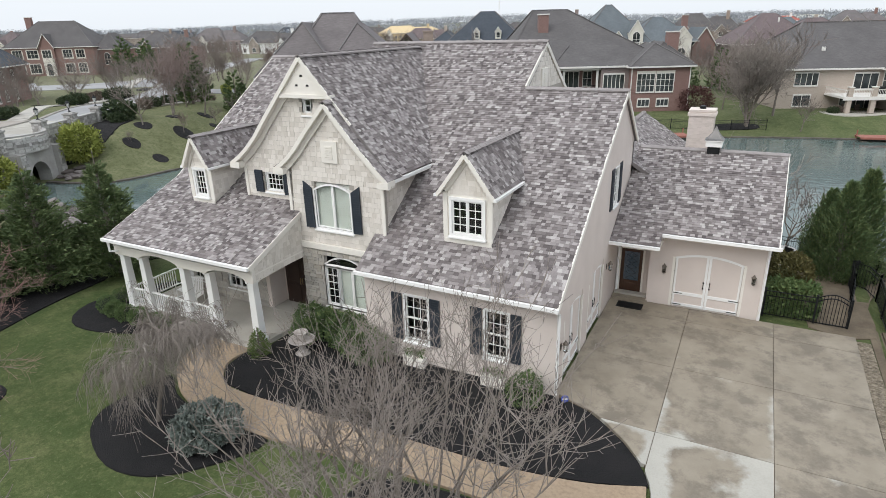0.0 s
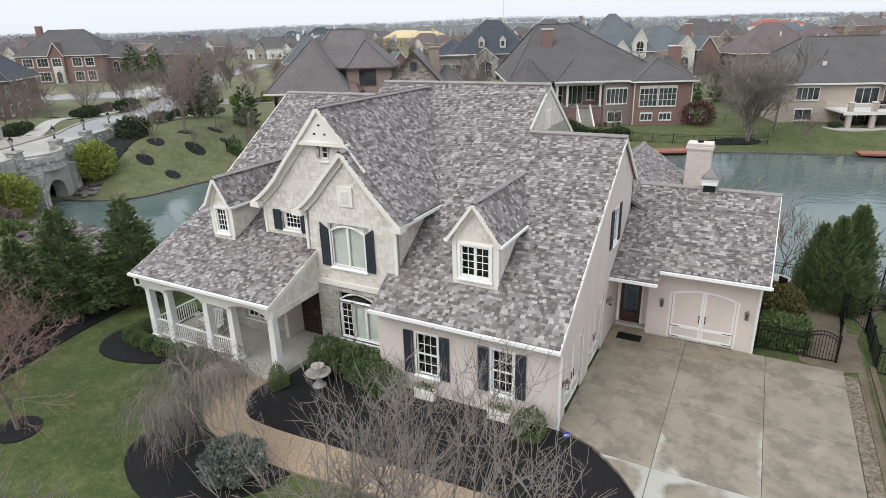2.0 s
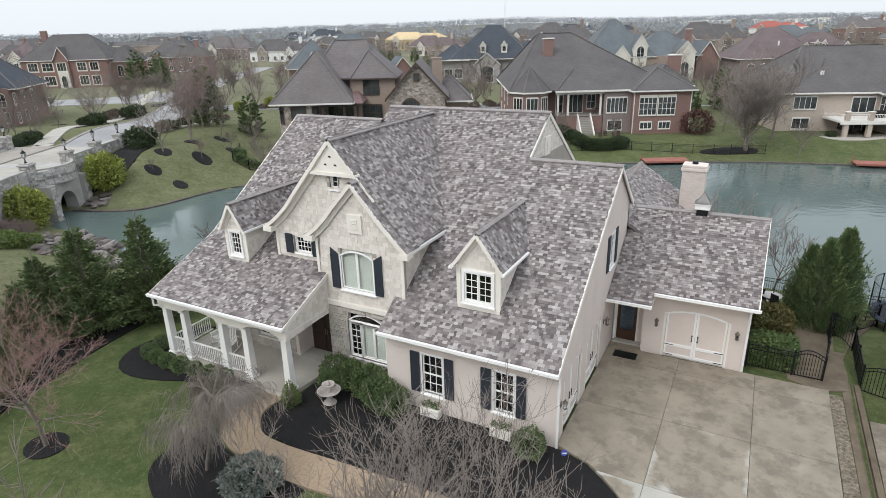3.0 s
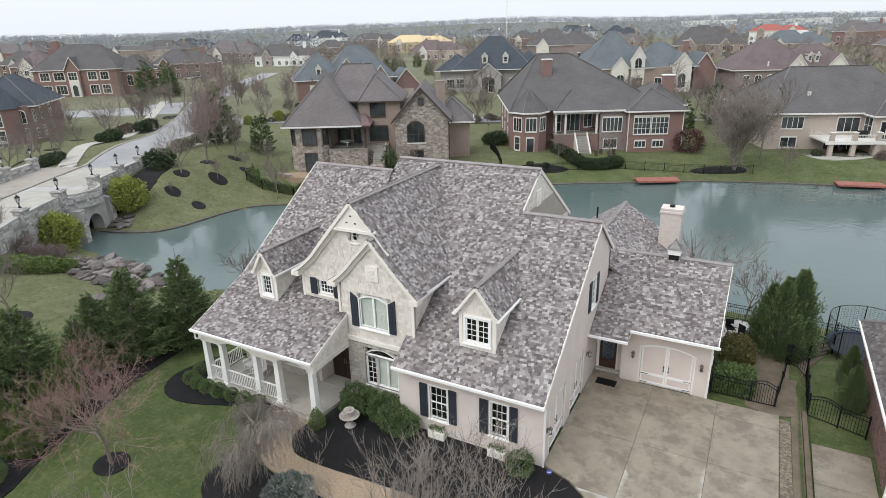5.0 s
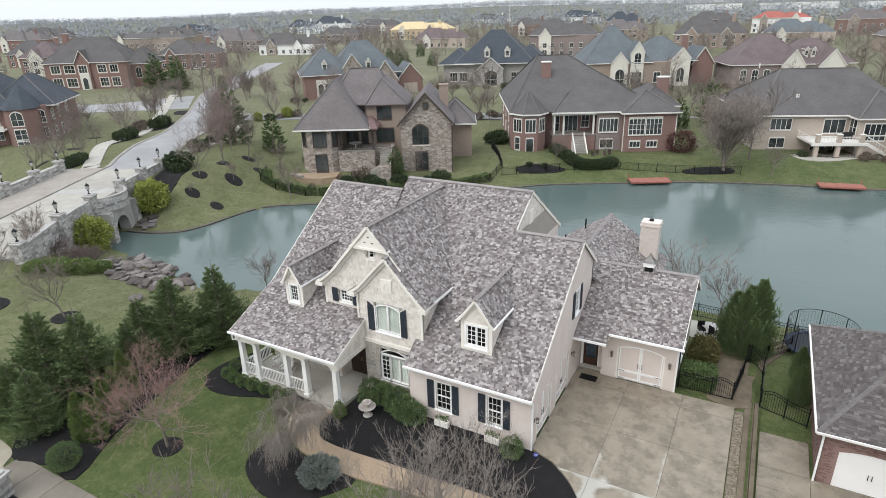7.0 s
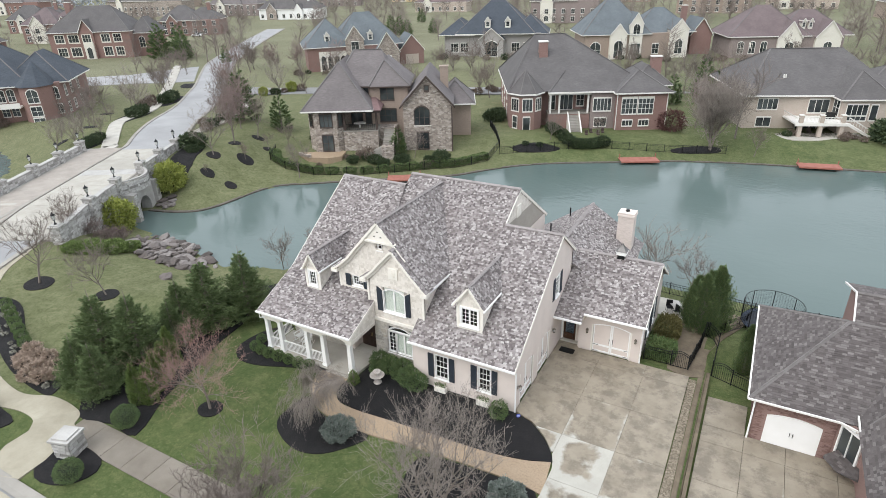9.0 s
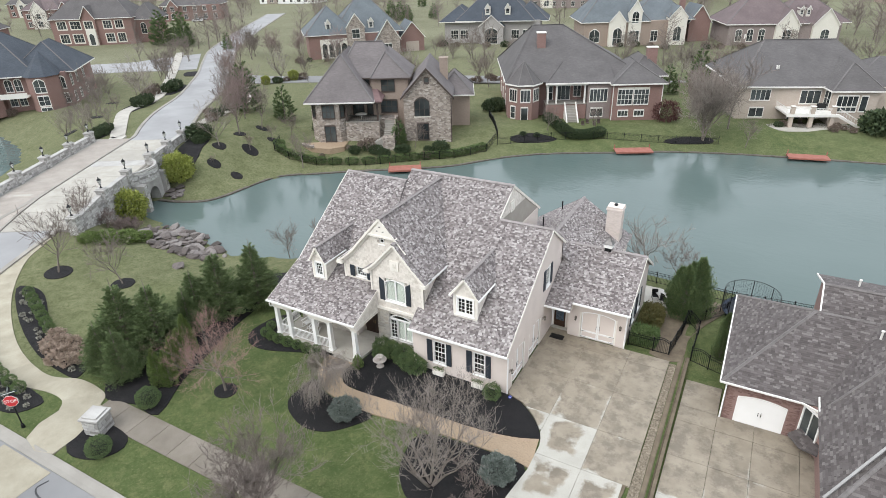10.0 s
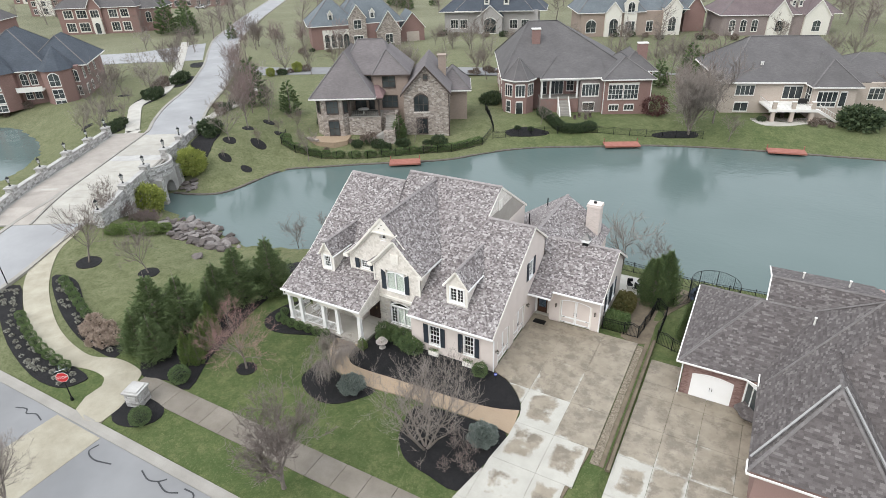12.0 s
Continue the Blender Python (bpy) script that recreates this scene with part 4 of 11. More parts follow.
STONES = [(0, (0.36, 0.335, 0.3)), (0.3, (0.46, 0.43, 0.385)), (0.6, (0.55, 0.515, 0.455)), (0.85, (0.44, 0.40, 0.34)), (1, (0.62, 0.58, 0.52))]
m_stone_one = pieces("ledge_stone_single", STONES, per="each", fine=12, stain=0.3, bump=0.7, dist=0.02)
OUT = (0, -1, 0)
clad(w_stone, [(-10.9, 0.95, -0.3), (-7.05, 0.95, -0.3), (-7.05, 0.95, 3.22), (-10.9, 0.95, 3.22)], OUT, 0.15, 0.3, m_stone, 0.03, 0.014, 0.35, 0.5,
     [((-9.85, 0.95, 0.75), (-7.87, 0.95, 2.95))], one=m_stone_one)
clad(w_porch, [(-18.5, 0.95, 0.0), (-13.1, 0.95, 0.0), (-13.1, 0.95, 3.6), (-18.5, 0.95, 3.6)], OUT, 0.16, 0.32, m_stone, 0.03, 0.014, 0.35, 0.5,
     [((-15.42, 0.95, 0.55), (-13.98, 0.95, 2.35)), ((-17.67, 0.95, 0.55), (-16.33, 0.95, 2.35))])
clad(w_b, [(x, 0.95, z) for x, y, z in b_out], OUT, 0.19, 0.19, m_shake, 0.014, 0.007, 0.0, 0.5, [((-9.97, 0.95, 4.07), (-8.27, 0.95, 5.9))], name="shake", tilt=0.7)
clad(w_a, [(x, 1.45, z) for x, y, z in a_out], OUT, 0.19, 0.19, m_shake, 0.014, 0.007, 0.0, 0.5, [((-12.86, 1.45, 5.12), (-11.9, 1.45, 5.95)), ((-10.53, 1.45, 8.31), (-10.09, 1.45, 8.93))], name="shake", tilt=0.7)
for ob in [o for o in house.children if o.name.startswith("wall_gable_side")]:
    xs = [v.co.x for v in ob.data.vertices]
    right = max(xs) > -8
    x = max(xs) if right else min(xs)
    ys, zs = [v.co.y for v in ob.data.vertices], [v.co.z for v in ob.data.vertices]
    clad(ob, [(x, min(ys), min(zs)), (x, max(ys), min(zs)), (x, max(ys), max(zs)), (x, min(ys), max(zs))], (1 if right else -1, 0, 0), 0.19, 0.19, m_shake, 0.014, 0.007, 0.0, 0.5, name="shake", tilt=0.7)


# windows, doors, trim --------------------------------------------------
def arch_z(x, w, h, rise):
    return h - rise * ((2 * x / w - 1) ** 2)


def window(x, y, z, w, h, turn=0, sashes=1, cols=2, rows=4, rise=0.0, behind=None, parent=house, edge=0.075, trim=m_white, sill=True, rail=False, name="window", flag=""):
    """A window facing -y (turn 0) or +x (turn 90) with its lower left corner given."""
    M = pose(x, y, z, 0, 0, turn)
    bm = bmesh.new()
    k = 10 if rise else 1
    def ring(i0, i1, lo, hi, inset, y0, y1):
        xs = [i0 + (i1 - i0) * j / k for j in range(k + 1)]
        outer = [(i0, lo)] + [(i1, lo)] + [(u, arch_z(u, w, hi, rise) if rise else hi) for u in xs[::-1]]
        a0, a1 = i0 + inset, i1 - inset
        xs2 = [a0 + (a1 - a0) * j / k for j in range(k + 1)]
        inner = [(a0, lo + inset), (a1, lo + inset)] + [(u, (arch_z(u, w, hi, rise) if rise else hi) - inset) for u in xs2[::-1]]
        n = len(outer)
        vs = [[bm.verts.new((u, yy, zz)) for u, zz in line] for yy in (y0, y1) for line in (outer, inner)]
        of, nf, ob_, ib = vs
        for j in range(n):
            q = (j + 1) % n
            bm.faces.new((of[j], of[q], nf[q], nf[j]))
            bm.faces.new((ob_[j], ob_[q], ib[q], ib[j]))
            bm.faces.new((of[j], of[q], ob_[q], ob_[j]))
            bm.faces.new((nf[j], nf[q], ib[q], ib[j]))
    ring(-edge, w + edge, -edge, h + edge * (0.3 if rise else 1), edge, -0.05, 0.12)
    sw = w / sashes
    for s in range(sashes):
        ring(s * sw + 0.004, (s + 1) * sw - 0.004, 0.004, h - 0.004, 0.05, 0.0, 0.06)
    if rail:
        box(bm, 0.05, w - 0.05, -0.01, 0.05, h / 2 - 0.025, h / 2 + 0.025)
    bmesh.ops.transform(bm, matrix=M, verts=bm.verts)
    win = part(name, bm, trim, parent, flag or "white framed window")
    bars = []
    for s in range(sashes):
        a, b = s * sw + 0.05, (s + 1) * sw - 0.05
        for c in range(1, cols):
            u = a + (b - a) * c / cols
            bars.append((u - 0.012, u + 0.012, 0.012, 0.04, 0.05, (arch_z(u, w, h, rise) if rise else h) - 0.05))
        for r in range(1, rows):
            zz = 0.05 + (h - 0.1 - rise * 0.6) * r / rows
            bars.append((a, b, 0.013, 0.039, zz - 0.012, zz + 0.012))
    for bar in bars:
        bm = bmesh.new()
        box(bm, *bar)
        bmesh.ops.transform(bm, matrix=M, verts=bm.verts)
        part("glazing_bar", bm, trim, win)
    for s in range(sashes):
        pane = bmesh.new()
        a, b = s * sw + 0.045, (s + 1) * sw - 0.045
        xs = [a + (b - a) * j / k for j in range(k + 1)]
        prism(pane, [(a, 0.03, 0.045), (b, 0.03, 0.045)] + [(u, 0.03, (arch_z(u, w, h, rise) if rise else h) - 0.045) for u in xs[::-1]], (0, 0.006, 0))
        bmesh.ops.transform(pane, matrix=M, verts=pane.verts)
        part("pane", pane, m_glass, win).visible_shadow = False
    # without a blind, a near-black box paints in the unlit room's shade
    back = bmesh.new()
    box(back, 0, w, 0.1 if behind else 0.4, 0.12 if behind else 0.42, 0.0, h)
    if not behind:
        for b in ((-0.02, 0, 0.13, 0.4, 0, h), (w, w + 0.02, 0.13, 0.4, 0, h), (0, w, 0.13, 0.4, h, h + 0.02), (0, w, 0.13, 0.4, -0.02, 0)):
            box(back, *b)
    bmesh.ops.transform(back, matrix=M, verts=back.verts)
    part("blind" if behind else "reveal", back, behind or m_dark, win, "drawn pale blind" if behind else "near-black box for the unlit room behind the glass")
    if sill:
        bm = bmesh.new()
        box(bm, -edge - 0.04, w + edge + 0.04, -0.12, 0.05, -edge - 0.07, -edge - 0.004, 0.012)
        bmesh.ops.transform(bm, matrix=M, verts=bm.verts)
        part("sill", bm, trim, win)
    return win


def shutter(x0, x1, z0, z1, y, turn=0, rise=0.0, parent=house, slant=0):
    """A louvred shutter hung flat on the wall; slant lifts one upper corner as an arched pair has it."""
    w, h = x1 - x0, z1 - z0
    bm = bmesh.new()
    zl, zr = h - (rise if slant > 0 else 0), h - (rise if slant < 0 else 0)
    prism(bm, [(0, -0.05, 0), (w, -0.05, 0), (w, -0.05, zr), (0, -0.05, zl)], (0, 0.045, 0))
    b = 0.05
    for u0, u1, a0, a1 in ((0, b, 0, min(zl, zr)), (w - b, w, 0, min(zl, zr)), (b, w - b, 0, b), (b, w - b, h / 2 - b / 2, h / 2 + b / 2)):
        box(bm, u0, u1, -0.07, -0.05, a0, a1)
    for i in range(int(h / 0.09)):
        zz = 0.06 + i * 0.09
        if zz < min(zl, zr) - 0.05:
            box(bm, b, w - b, -0.062, -0.05, zz, zz + 0.05)
    bmesh.ops.transform(bm, matrix=pose(x0, y, z0, 0, 0, turn), verts=bm.verts)
    return part("shutter", bm, m_shutter, parent, "blue-black louvred shutter")


for (a, b, c, d), (s0, s1, s2, s3) in zip(WIN_FRONT, ((-6.08, -5.68, -4.54, -4.16), (-2.98, -2.58, -1.54, -1.17))):
    window(a, 0.04, c, b - a, d - c, cols=3, rows=4, rail=True)
    shutter(s0, s1, c - 0.02, d + 0.05, -0.01)
    shutter(s2, s3, c - 0.02, d + 0.05, -0.01)
window(B_WIN[0] + 0.0, 0.97, 4.1, 1.64, 1.75, sashes=2, cols=1, rows=1, rise=0.24, behind=m_blind)
shutter(-10.42, -10.03, 4.07, 5.9, 0.92, rise=0.25, slant=-1)
shutter(-8.2, -7.82, 4.07, 5.9, 0.92, rise=0.25, slant=1)
window(-12.8, 1.5, 5.17, 0.84, 0.72, cols=4, rows=3)
shutter(-13.34, -12.95, 5.08, 5.98, 1.42)
shutter(-11.82, -11.5, 5.08, 5.98, 1.42)
window(-10.48, 1.5, 8.36, 0.34, 0.52, cols=1, rows=2)
window(STONE_WIN[0] + 0.02, 1.0, 0.82, 0.6, 1.62, cols=2, rows=5)
window(STONE_WIN[0] + 0.66, 1.0, 0.82, 1.24, 1.62, sashes=2, cols=1, rows=1, behind=m_blind)
window(STONE_WIN[0] + 0.02, 1.0, 2.5, 1.88, 0.42, cols=1, rows=1, rise=0.34, sill=False, edge=0.05, flag="dark arched transom window")
window(-15.33, 1.0, 0.62, 1.26, 1.66, sashes=2, cols=2, rows=4)
window(-17.58, 1.0, 0.62, 1.16, 1.66, sashes=2, cols=2, rows=4)
window(-0.03, 7.06, 4.38, 0.76, 1.48, turn=90, cols=2, rows=4)
for ya in (6.5, 7.92):
    bm = bmesh.new()
    box(bm, 0, 0.045, ya, ya + 0.42, 4.3, 5.95)
    for i in range(16):
        box(bm, 0.045, 0.06, ya + 0.05, ya + 0.37, 4.37 + i * 0.095, 4.42 + i * 0.095)
    part("shutter", bm, m_shutter, house, "blue-black louvred shutter")
for ya in (10.4, 12.3):
    window(5.72, ya + 0.02, 0.92, 0.76, 1.56, turn=90, cols=2, rows=4)
    for yb in (ya - 0.45, ya + 0.85):
        bm = bmesh.new()
        box(bm, 5.75, 5.8, yb, yb + 0.4, 0.85, 2.55)
        part("shutter", bm, m_shutter, house, "blue-black louvred shutter")
# vents
for x, y, z, w, h, turn in ((-9.4, 0.93, 6.68, 0.72, 0.8, 0), (-4.03, 9.75, 8.55, 0.75, 0.9, 90)):
    bm = bmesh.new()
    box(bm, 0, w, -0.06, 0.02, 0, h, 0.01)
    for i in range(7):
        box(bm, w * 0.28, w * 0.72, -0.085, -0.05, h * 0.2 + i * h * 0.085, h * 0.2 + i * h * 0.085 + 0.045)
    bmesh.ops.transform(bm, matrix=pose(x, y, z, 0, 0, turn), verts=bm.verts)
    part("gable_vent", bm, m_trim, house, "cream louvred gable vent")


def carriage_door(x, y, z, w, h, turn=0, rise=0.22, hinges=True):
    """Beige carriage-house garage door with white braces and black straps."""
    M = pose(x, y, z, 0, 0, turn)
    bm = bmesh.new()
    xs = [w * j / 12 for j in range(13)]
    prism(bm, [(0, 0.08, -0.06), (w, 0.08, -0.06)] + [(u, 0.08, arch_z(u, w, h, rise)) for u in xs[::-1]], (0, 0.06, 0))
    bmesh.ops.transform(bm, matrix=M, verts=bm.verts)
    door = part("garage_door", bm, m_stucco, house, "beige carriage-style garage door with white braces")
    b = 0.1
    for u0, u1, a0, a1 in ((0.02, b, 0, h - rise), (w - b, w - 0.02, 0, h - rise), (w / 2 - b, w / 2 - 0.01, 0, h - 0.02), (w / 2 + 0.01, w / 2 + b, 0, h - 0.02), (b, w / 2 - b, 0.02, 0.14), (w / 2 + b, w - b, 0.02, 0.14), (b, w / 2 - b, 0.52, 0.66), (w / 2 + b, w - b, 0.52, 0.66)):
        bm = bmesh.new()
        box(bm, u0, u1, 0.05, 0.08, a0, a1, 0.006)
        bmesh.ops.transform(bm, matrix=M, verts=bm.verts)
        part("brace", bm, m_white, door, "white door brace")
    bm = bmesh.new()
    sweep(bm, [(u, 0.06, arch_z(u, w, h, rise) - 0.05) for u in xs], 0.03, 0.1, (0, 0, 1))
    bmesh.ops.transform(bm, matrix=M, verts=bm.verts)
    part("top_brace", bm, m_white, door)
    bm = bmesh.new()
    prism(bm, [(-0.02, 0.004, h - rise)] + [(u, 0.004, arch_z(u, w, h, rise) + 0.01) for u in xs] + [(w + 0.02, 0.004, h - rise), (w + 0.02, 0.004, h + 0.03), (-0.02, 0.004, h + 0.03)], (0, 0.12, 0))
    bmesh.ops.transform(bm, matrix=M, verts=bm.verts)
    part("arch_header", bm, m_stucco, door)
    for u in (w / 2 - 0.12, w / 2 + 0.12):
        bm = bmesh.new()
        cyl(bm, (u, 0.03, 0.95), (u, 0.03, 1.2), 0.014, n=8)
        box(bm, u - 0.03, u + 0.03, 0.035, 0.055, 0.92, 0.97)
        box(bm, u - 0.03, u + 0.03, 0.035, 0.055, 1.18, 1.23)
        bmesh.ops.transform(bm, matrix=M, verts=bm.verts)
        part("handle", bm, m_iron, door, "black iron pull")
    for zz in (0.08, 0.59):
        for u0, u1 in ((0.04, 0.4), (w - 0.4, w - 0.04)):
            bm = bmesh.new()
            prism(bm, [(u0, 0.04, zz - 0.015), (u1, 0.04, zz - 0.015), (u1, 0.04, zz + 0.015), (u0, 0.04, zz + 0.015)], (0, 0.012, 0))
            bmesh.ops.transform(bm, matrix=M, verts=bm.verts)
            part("hinge", bm, m_iron, door, "black strap hinge")
    for u in (-0.05, w + 0.05):
        bm = bmesh.new()
        sweep(bm, [(u, 0.0, 0), (u, 0.0, h - rise)], 0.05, 0.1, (1, 0, 0))
        bmesh.ops.transform(bm, matrix=M, verts=bm.verts)
        part("casing", bm, m_trim, door)


carriage_door(2.47, 8.43, -0.09, 2.56, 2.42)
for a, b in GD_SIDE:
    carriage_door(-0.02, a + 0.02, -0.09, b - a - 0.04, 2.5, 90)
# side door with leaded glass
bm = bmesh.new()
for b in ((0.18, 0.32, 9.02, 9.08, -0.1, 2.0), (0.96, 1.1, 9.02, 9.08, -0.1, 2.0), (0.32, 0.96, 9.02, 9.08, 1.85, 2.0), (0.32, 0.96, 9.02, 9.08, -0.1, 0.5)):
    box(bm, *b, 0.008)
box(bm, 0.4, 0.88, 9.0, 9.03, 0.0, 0.38, 0.02)
side_door = part("side_door", bm, m_wood, house, "dark stained door with leaded glass")
bm = bmesh.new()
box(bm, 0.32, 0.96, 9.045, 9.055, 0.5, 1.85)
part("pane", bm, m_glass, side_door)
bm = bmesh.new()
for i in range(5):
    zz = 0.6 + i * 0.27
    sweep(bm, [(0.42, 9.038, zz), (0.64, 9.038, zz + 0.13), (0.86, 9.038, zz)], 0.012, 0.012)
    sweep(bm, [(0.42, 9.038, zz), (0.64, 9.038, zz - 0.1), (0.86, 9.038, zz)], 0.012, 0.012)
part("leading", bm, m_iron, side_door)
bm = bmesh.new()
box(bm, 0.2, 1.1, 9.15, 9.17, -0.1, 2.0)
part("reveal", bm, grained("blue_grey_curtain", (0.12, 0.17, 0.24), (0.2, 0.25, 0.31), 2, 12), side_door)
bm = bmesh.new()
for b in ((0.1, 0.18, 8.96, 9.05, -0.1, 2.08), (1.1, 1.18, 8.96, 9.05, -0.1, 2.08), (0.1, 1.18, 8.96, 9.05, 2.0, 2.1)):
    box(bm, *b)
part("door_casing", bm, m_trim, house)
bm = bmesh.new()
box(bm, 0.05, 1.4, 8.66, 8.98, -0.2, 0.02, 0.01)
part("door_step", bm, m_concrete, house, "concrete door step")


def wall_lantern(x, y, z, turn=0):
    M = pose(x, y, z, 0, 0, turn)
    bm = bmesh.new()
    box(bm, -0.06, 0.06, -0.02, 0, -0.12, 0.12, 0.005)
    cyl(bm, (0, -0.02, 0.0), (0, -0.16, 0.16), 0.012, n=6)
    lathe(bm, [(0.02, -0.2), (0.05, -0.17), (0.085, -0.14), (0.085, -0.13), (0.015, -0.12)], 8, (0, -0.16, 0.02))
    lathe(bm, [(0.1, 0.1), (0.105, 0.115), (0.04, 0.19), (0.02, 0.24), (0.0, 0.26)], 8, (0, -0.16, 0.02))
    for i in range(4):
        a = math.pi / 4 + i * math.pi / 2
        cyl(bm, (0.075 * math.cos(a), -0.16 + 0.075 * math.sin(a), -0.12), (0.09 * math.cos(a), -0.16 + 0.09 * math.sin(a), 0.13), 0.007, n=5)
    bmesh.ops.transform(bm, matrix=M, verts=bm.verts)
    lamp = part("wall_lantern", bm, grained("weathered_bronze", (0.12, 0.1, 0.08), (0.2, 0.17, 0.14), 4, 40, 0.5, 0.1, 0.002, 0.5), house, "weathered bronze wall lantern")
    bm = bmesh.new()
    lathe(bm, [(0.065, -0.11), (0.08, 0.11)], 8, (0, -0.16, 0.02))
    bmesh.ops.transform(bm, matrix=M, verts=bm.verts)
    part("lantern_glass", bm, m_glass, lamp)


for x, y, z, t in ((2.08, 8.42, 1.55, 0), (5.42, 8.42, 1.6, 0), (0.01, 0.45, 1.45, 90), (0.01, 6.75, 1.9, 90)):
    wall_lantern(x, y, z, t)


# trim boards along eaves and rakes
def board(points, w, h, up, label="", material=m_trim, name="trim_board"):
    bm = bmesh.new()
    sweep(bm, points, w, h, up)
    return part(name, bm, material, house, label)


def rake(ax, profile, side, y, drop=0.09, h=0.15, deep=0.3):
    y = y + 0.006 * (side > 0)
    pts = [(ax + side * a, y, z - drop) for a, z in profile]
    board(pts, 0.06, h, (0, 0, 1), name="rake_board")
    # soffit behind the fascia, and a wide frieze board on the wall below it
    board([(p[0], y + deep / 2, p[2] - 0.075) for p in pts], deep, 0.03, (0, 0, 1), name="rake_soffit")
    board([(p[0], y + deep - 0.06, p[2] - 0.2) for p in pts], 0.06, 0.22, (0, 0, 1), name="frieze_board")


rake(A_X, A_PROFILE, -1, 1.13, deep=0.32)
rake(A_X, [(0, 10.42), (2.05, 8.12)], 1, 1.13, deep=0.32)
rake(B_X, B_PROFILE, -1, 0.69, deep=0.25)
rake(B_X, B_RIGHT, 1, 0.69, deep=0.25)
for p in ([(0.12, -0.42, FRONT(-0.42) - 0.1), (0.12, 7.8, FRONT(7.8) - 0.1), (0.12, 10.95, 6.35)], [(-4.02, 7.8, FRONT(7.8) + 0.02), (-4.02, 10.4, FRONT(10.4) - 0.1), (-4.02, 16.5, 6.3)],
          [(6.06, 7.62, WING(7.62) - 0.1), (6.06, 12.1, 5.8), (6.06, 15.85, 3.35)], [(-18.88, -2.08, PORCH(-2.08) - 0.1), (-18.88, 2.06, PORCH(2.06) - 0.1), (-18.88, 9.3, LEFT(9.3) - 0.1)],
          [(-10.75, -2.08, PORCH(-2.08) - 0.1), (-10.75, 0.95, PORCH(0.95) - 0.1)]):
    board(p, 0.05, 0.2, (0, 0, 1), name="rake_board")
# solid returns at the feet of the big gables
for x0, x1, y0, y1, z in ((A_X - 4.1, A_X - 3.6, 1.07, 1.6, 6.05), (B_X + 2.1, B_X + 2.56, 0.63, 1.1, 5.98), (B_X - 2.65, B_X - 2.15, 0.63, 1.1, 6.12)):
    bm = bmesh.new()
    prism(bm, [(x0, y0, z), (x1, y0, z), (x1, y0, z + 0.26), (x0, y0, z + 0.2)], (0, y1 - y0, 0))
    part("eave_return", bm, m_trim, house)
# corner boards and bands
for b in ((B_X - 2.24, B_X - 2.1, 0.9, 0.95, 3.2, 6.2), (B_X + 2.05, B_X + 2.19, 0.9, 0.95, 4.0, 6.1), (A_X - 3.69, A_X - 3.55, 1.4, 1.45, 4.6, 6.2), (-10.95, -7.2, 0.86, 0.95, 3.18, 3.42), (-10.95, -10.8, 0.88, 0.95, -0.2, 0.0)):
    bm = bmesh.new()
    box(bm, *b, 0.008)
    part("corner_board", bm, m_trim, house)
# the boarded triangle at the top of gable A with its three owl holes
bm = bmesh.new()
prism(bm, [(A_X - 1.12, 1.2, 9.0), (A_X + 1.12, 1.2, 9.0), (A_X, 1.2, 10.25)], (0, 0.1, 0))
box(bm, A_X - 1.3, A_X + 1.3, 1.14, 1.4, 8.93, 9.07)
owl = part("gable_board", bm, m_trim, house, "cream boarded gable peak with three small holes")
# nothing is cut: near-black plates paint the shade inside each hole
for x, z in ((A_X, 9.72), (A_X - 0.25, 9.38), (A_X + 0.25, 9.38)):
    bm = bmesh.new()
    prism(bm, [(x - 0.07, 1.192, z - 0.03), (x + 0.07, 1.192, z - 0.03), (x + 0.05, 1.192, z + 0.04), (x - 0.05, 1.192, z + 0.04)], (0, 0.005, 0))
    part("owl_hole", bm, m_dark, owl)
clad(upper, [(-4.05, 7.9, 8.6), (-4.05, 12.9, 8.6), (-4.05, 10.4, 10.3)], (1, 0, 0), 0.19, 0.19, m_shake, 0.014, 0.007, 0, 0.5, name="shake", tilt=0.7)
# gutters and downspouts
for pts in ([(-7.35, -0.47, FRONT(-0.42) - 0.08), (0.15, -0.47, FRONT(-0.42) - 0.08)], [(-18.95, -2.14, PORCH(-2.08) - 0.08), (-10.74, -2.14, PORCH(-2.08) - 0.08)], [(1.95, 7.56, WING(7.62) - 0.08), (6.1, 7.56, WING(7.62) - 0.08)],
            [(0.0, 6.92, WING(6.98) - 0.08), (1.98, 6.92, WING(6.98) - 0.08)], [(-6.5, 0.8, 6.16), (-6.5, 4.15, 6.16)], [(-14.32, 1.2, 6.25), (-14.32, 4.3, 6.25)], [(6.1, 7.56, 3.25), (6.1, 7.62, 3.25)]):
    board(pts, 0.12, 0.12, (0, 0, 1), material=m_white, name="gutter")
for pts in ([(0.06, -0.4, 3.05), (0.06, -0.06, 2.85), (0.06, -0.06, -0.1)], [(5.8, 7.7, 3.2), (5.8, 8.37, 2.95), (5.8, 8.37, -0.1)], [(-18.8, -2.0, 3.2), (-18.8, -2.0, 2.75), (-18.6, -1.75, 2.7)], [(0.08, 7.1, 2.85), (0.08, 8.9, 2.7), (0.08, 8.9, 0.0)]):
    board(pts, 0.08, 0.08, (0.3, 0.2, 1), material=m_white, name="downspout")
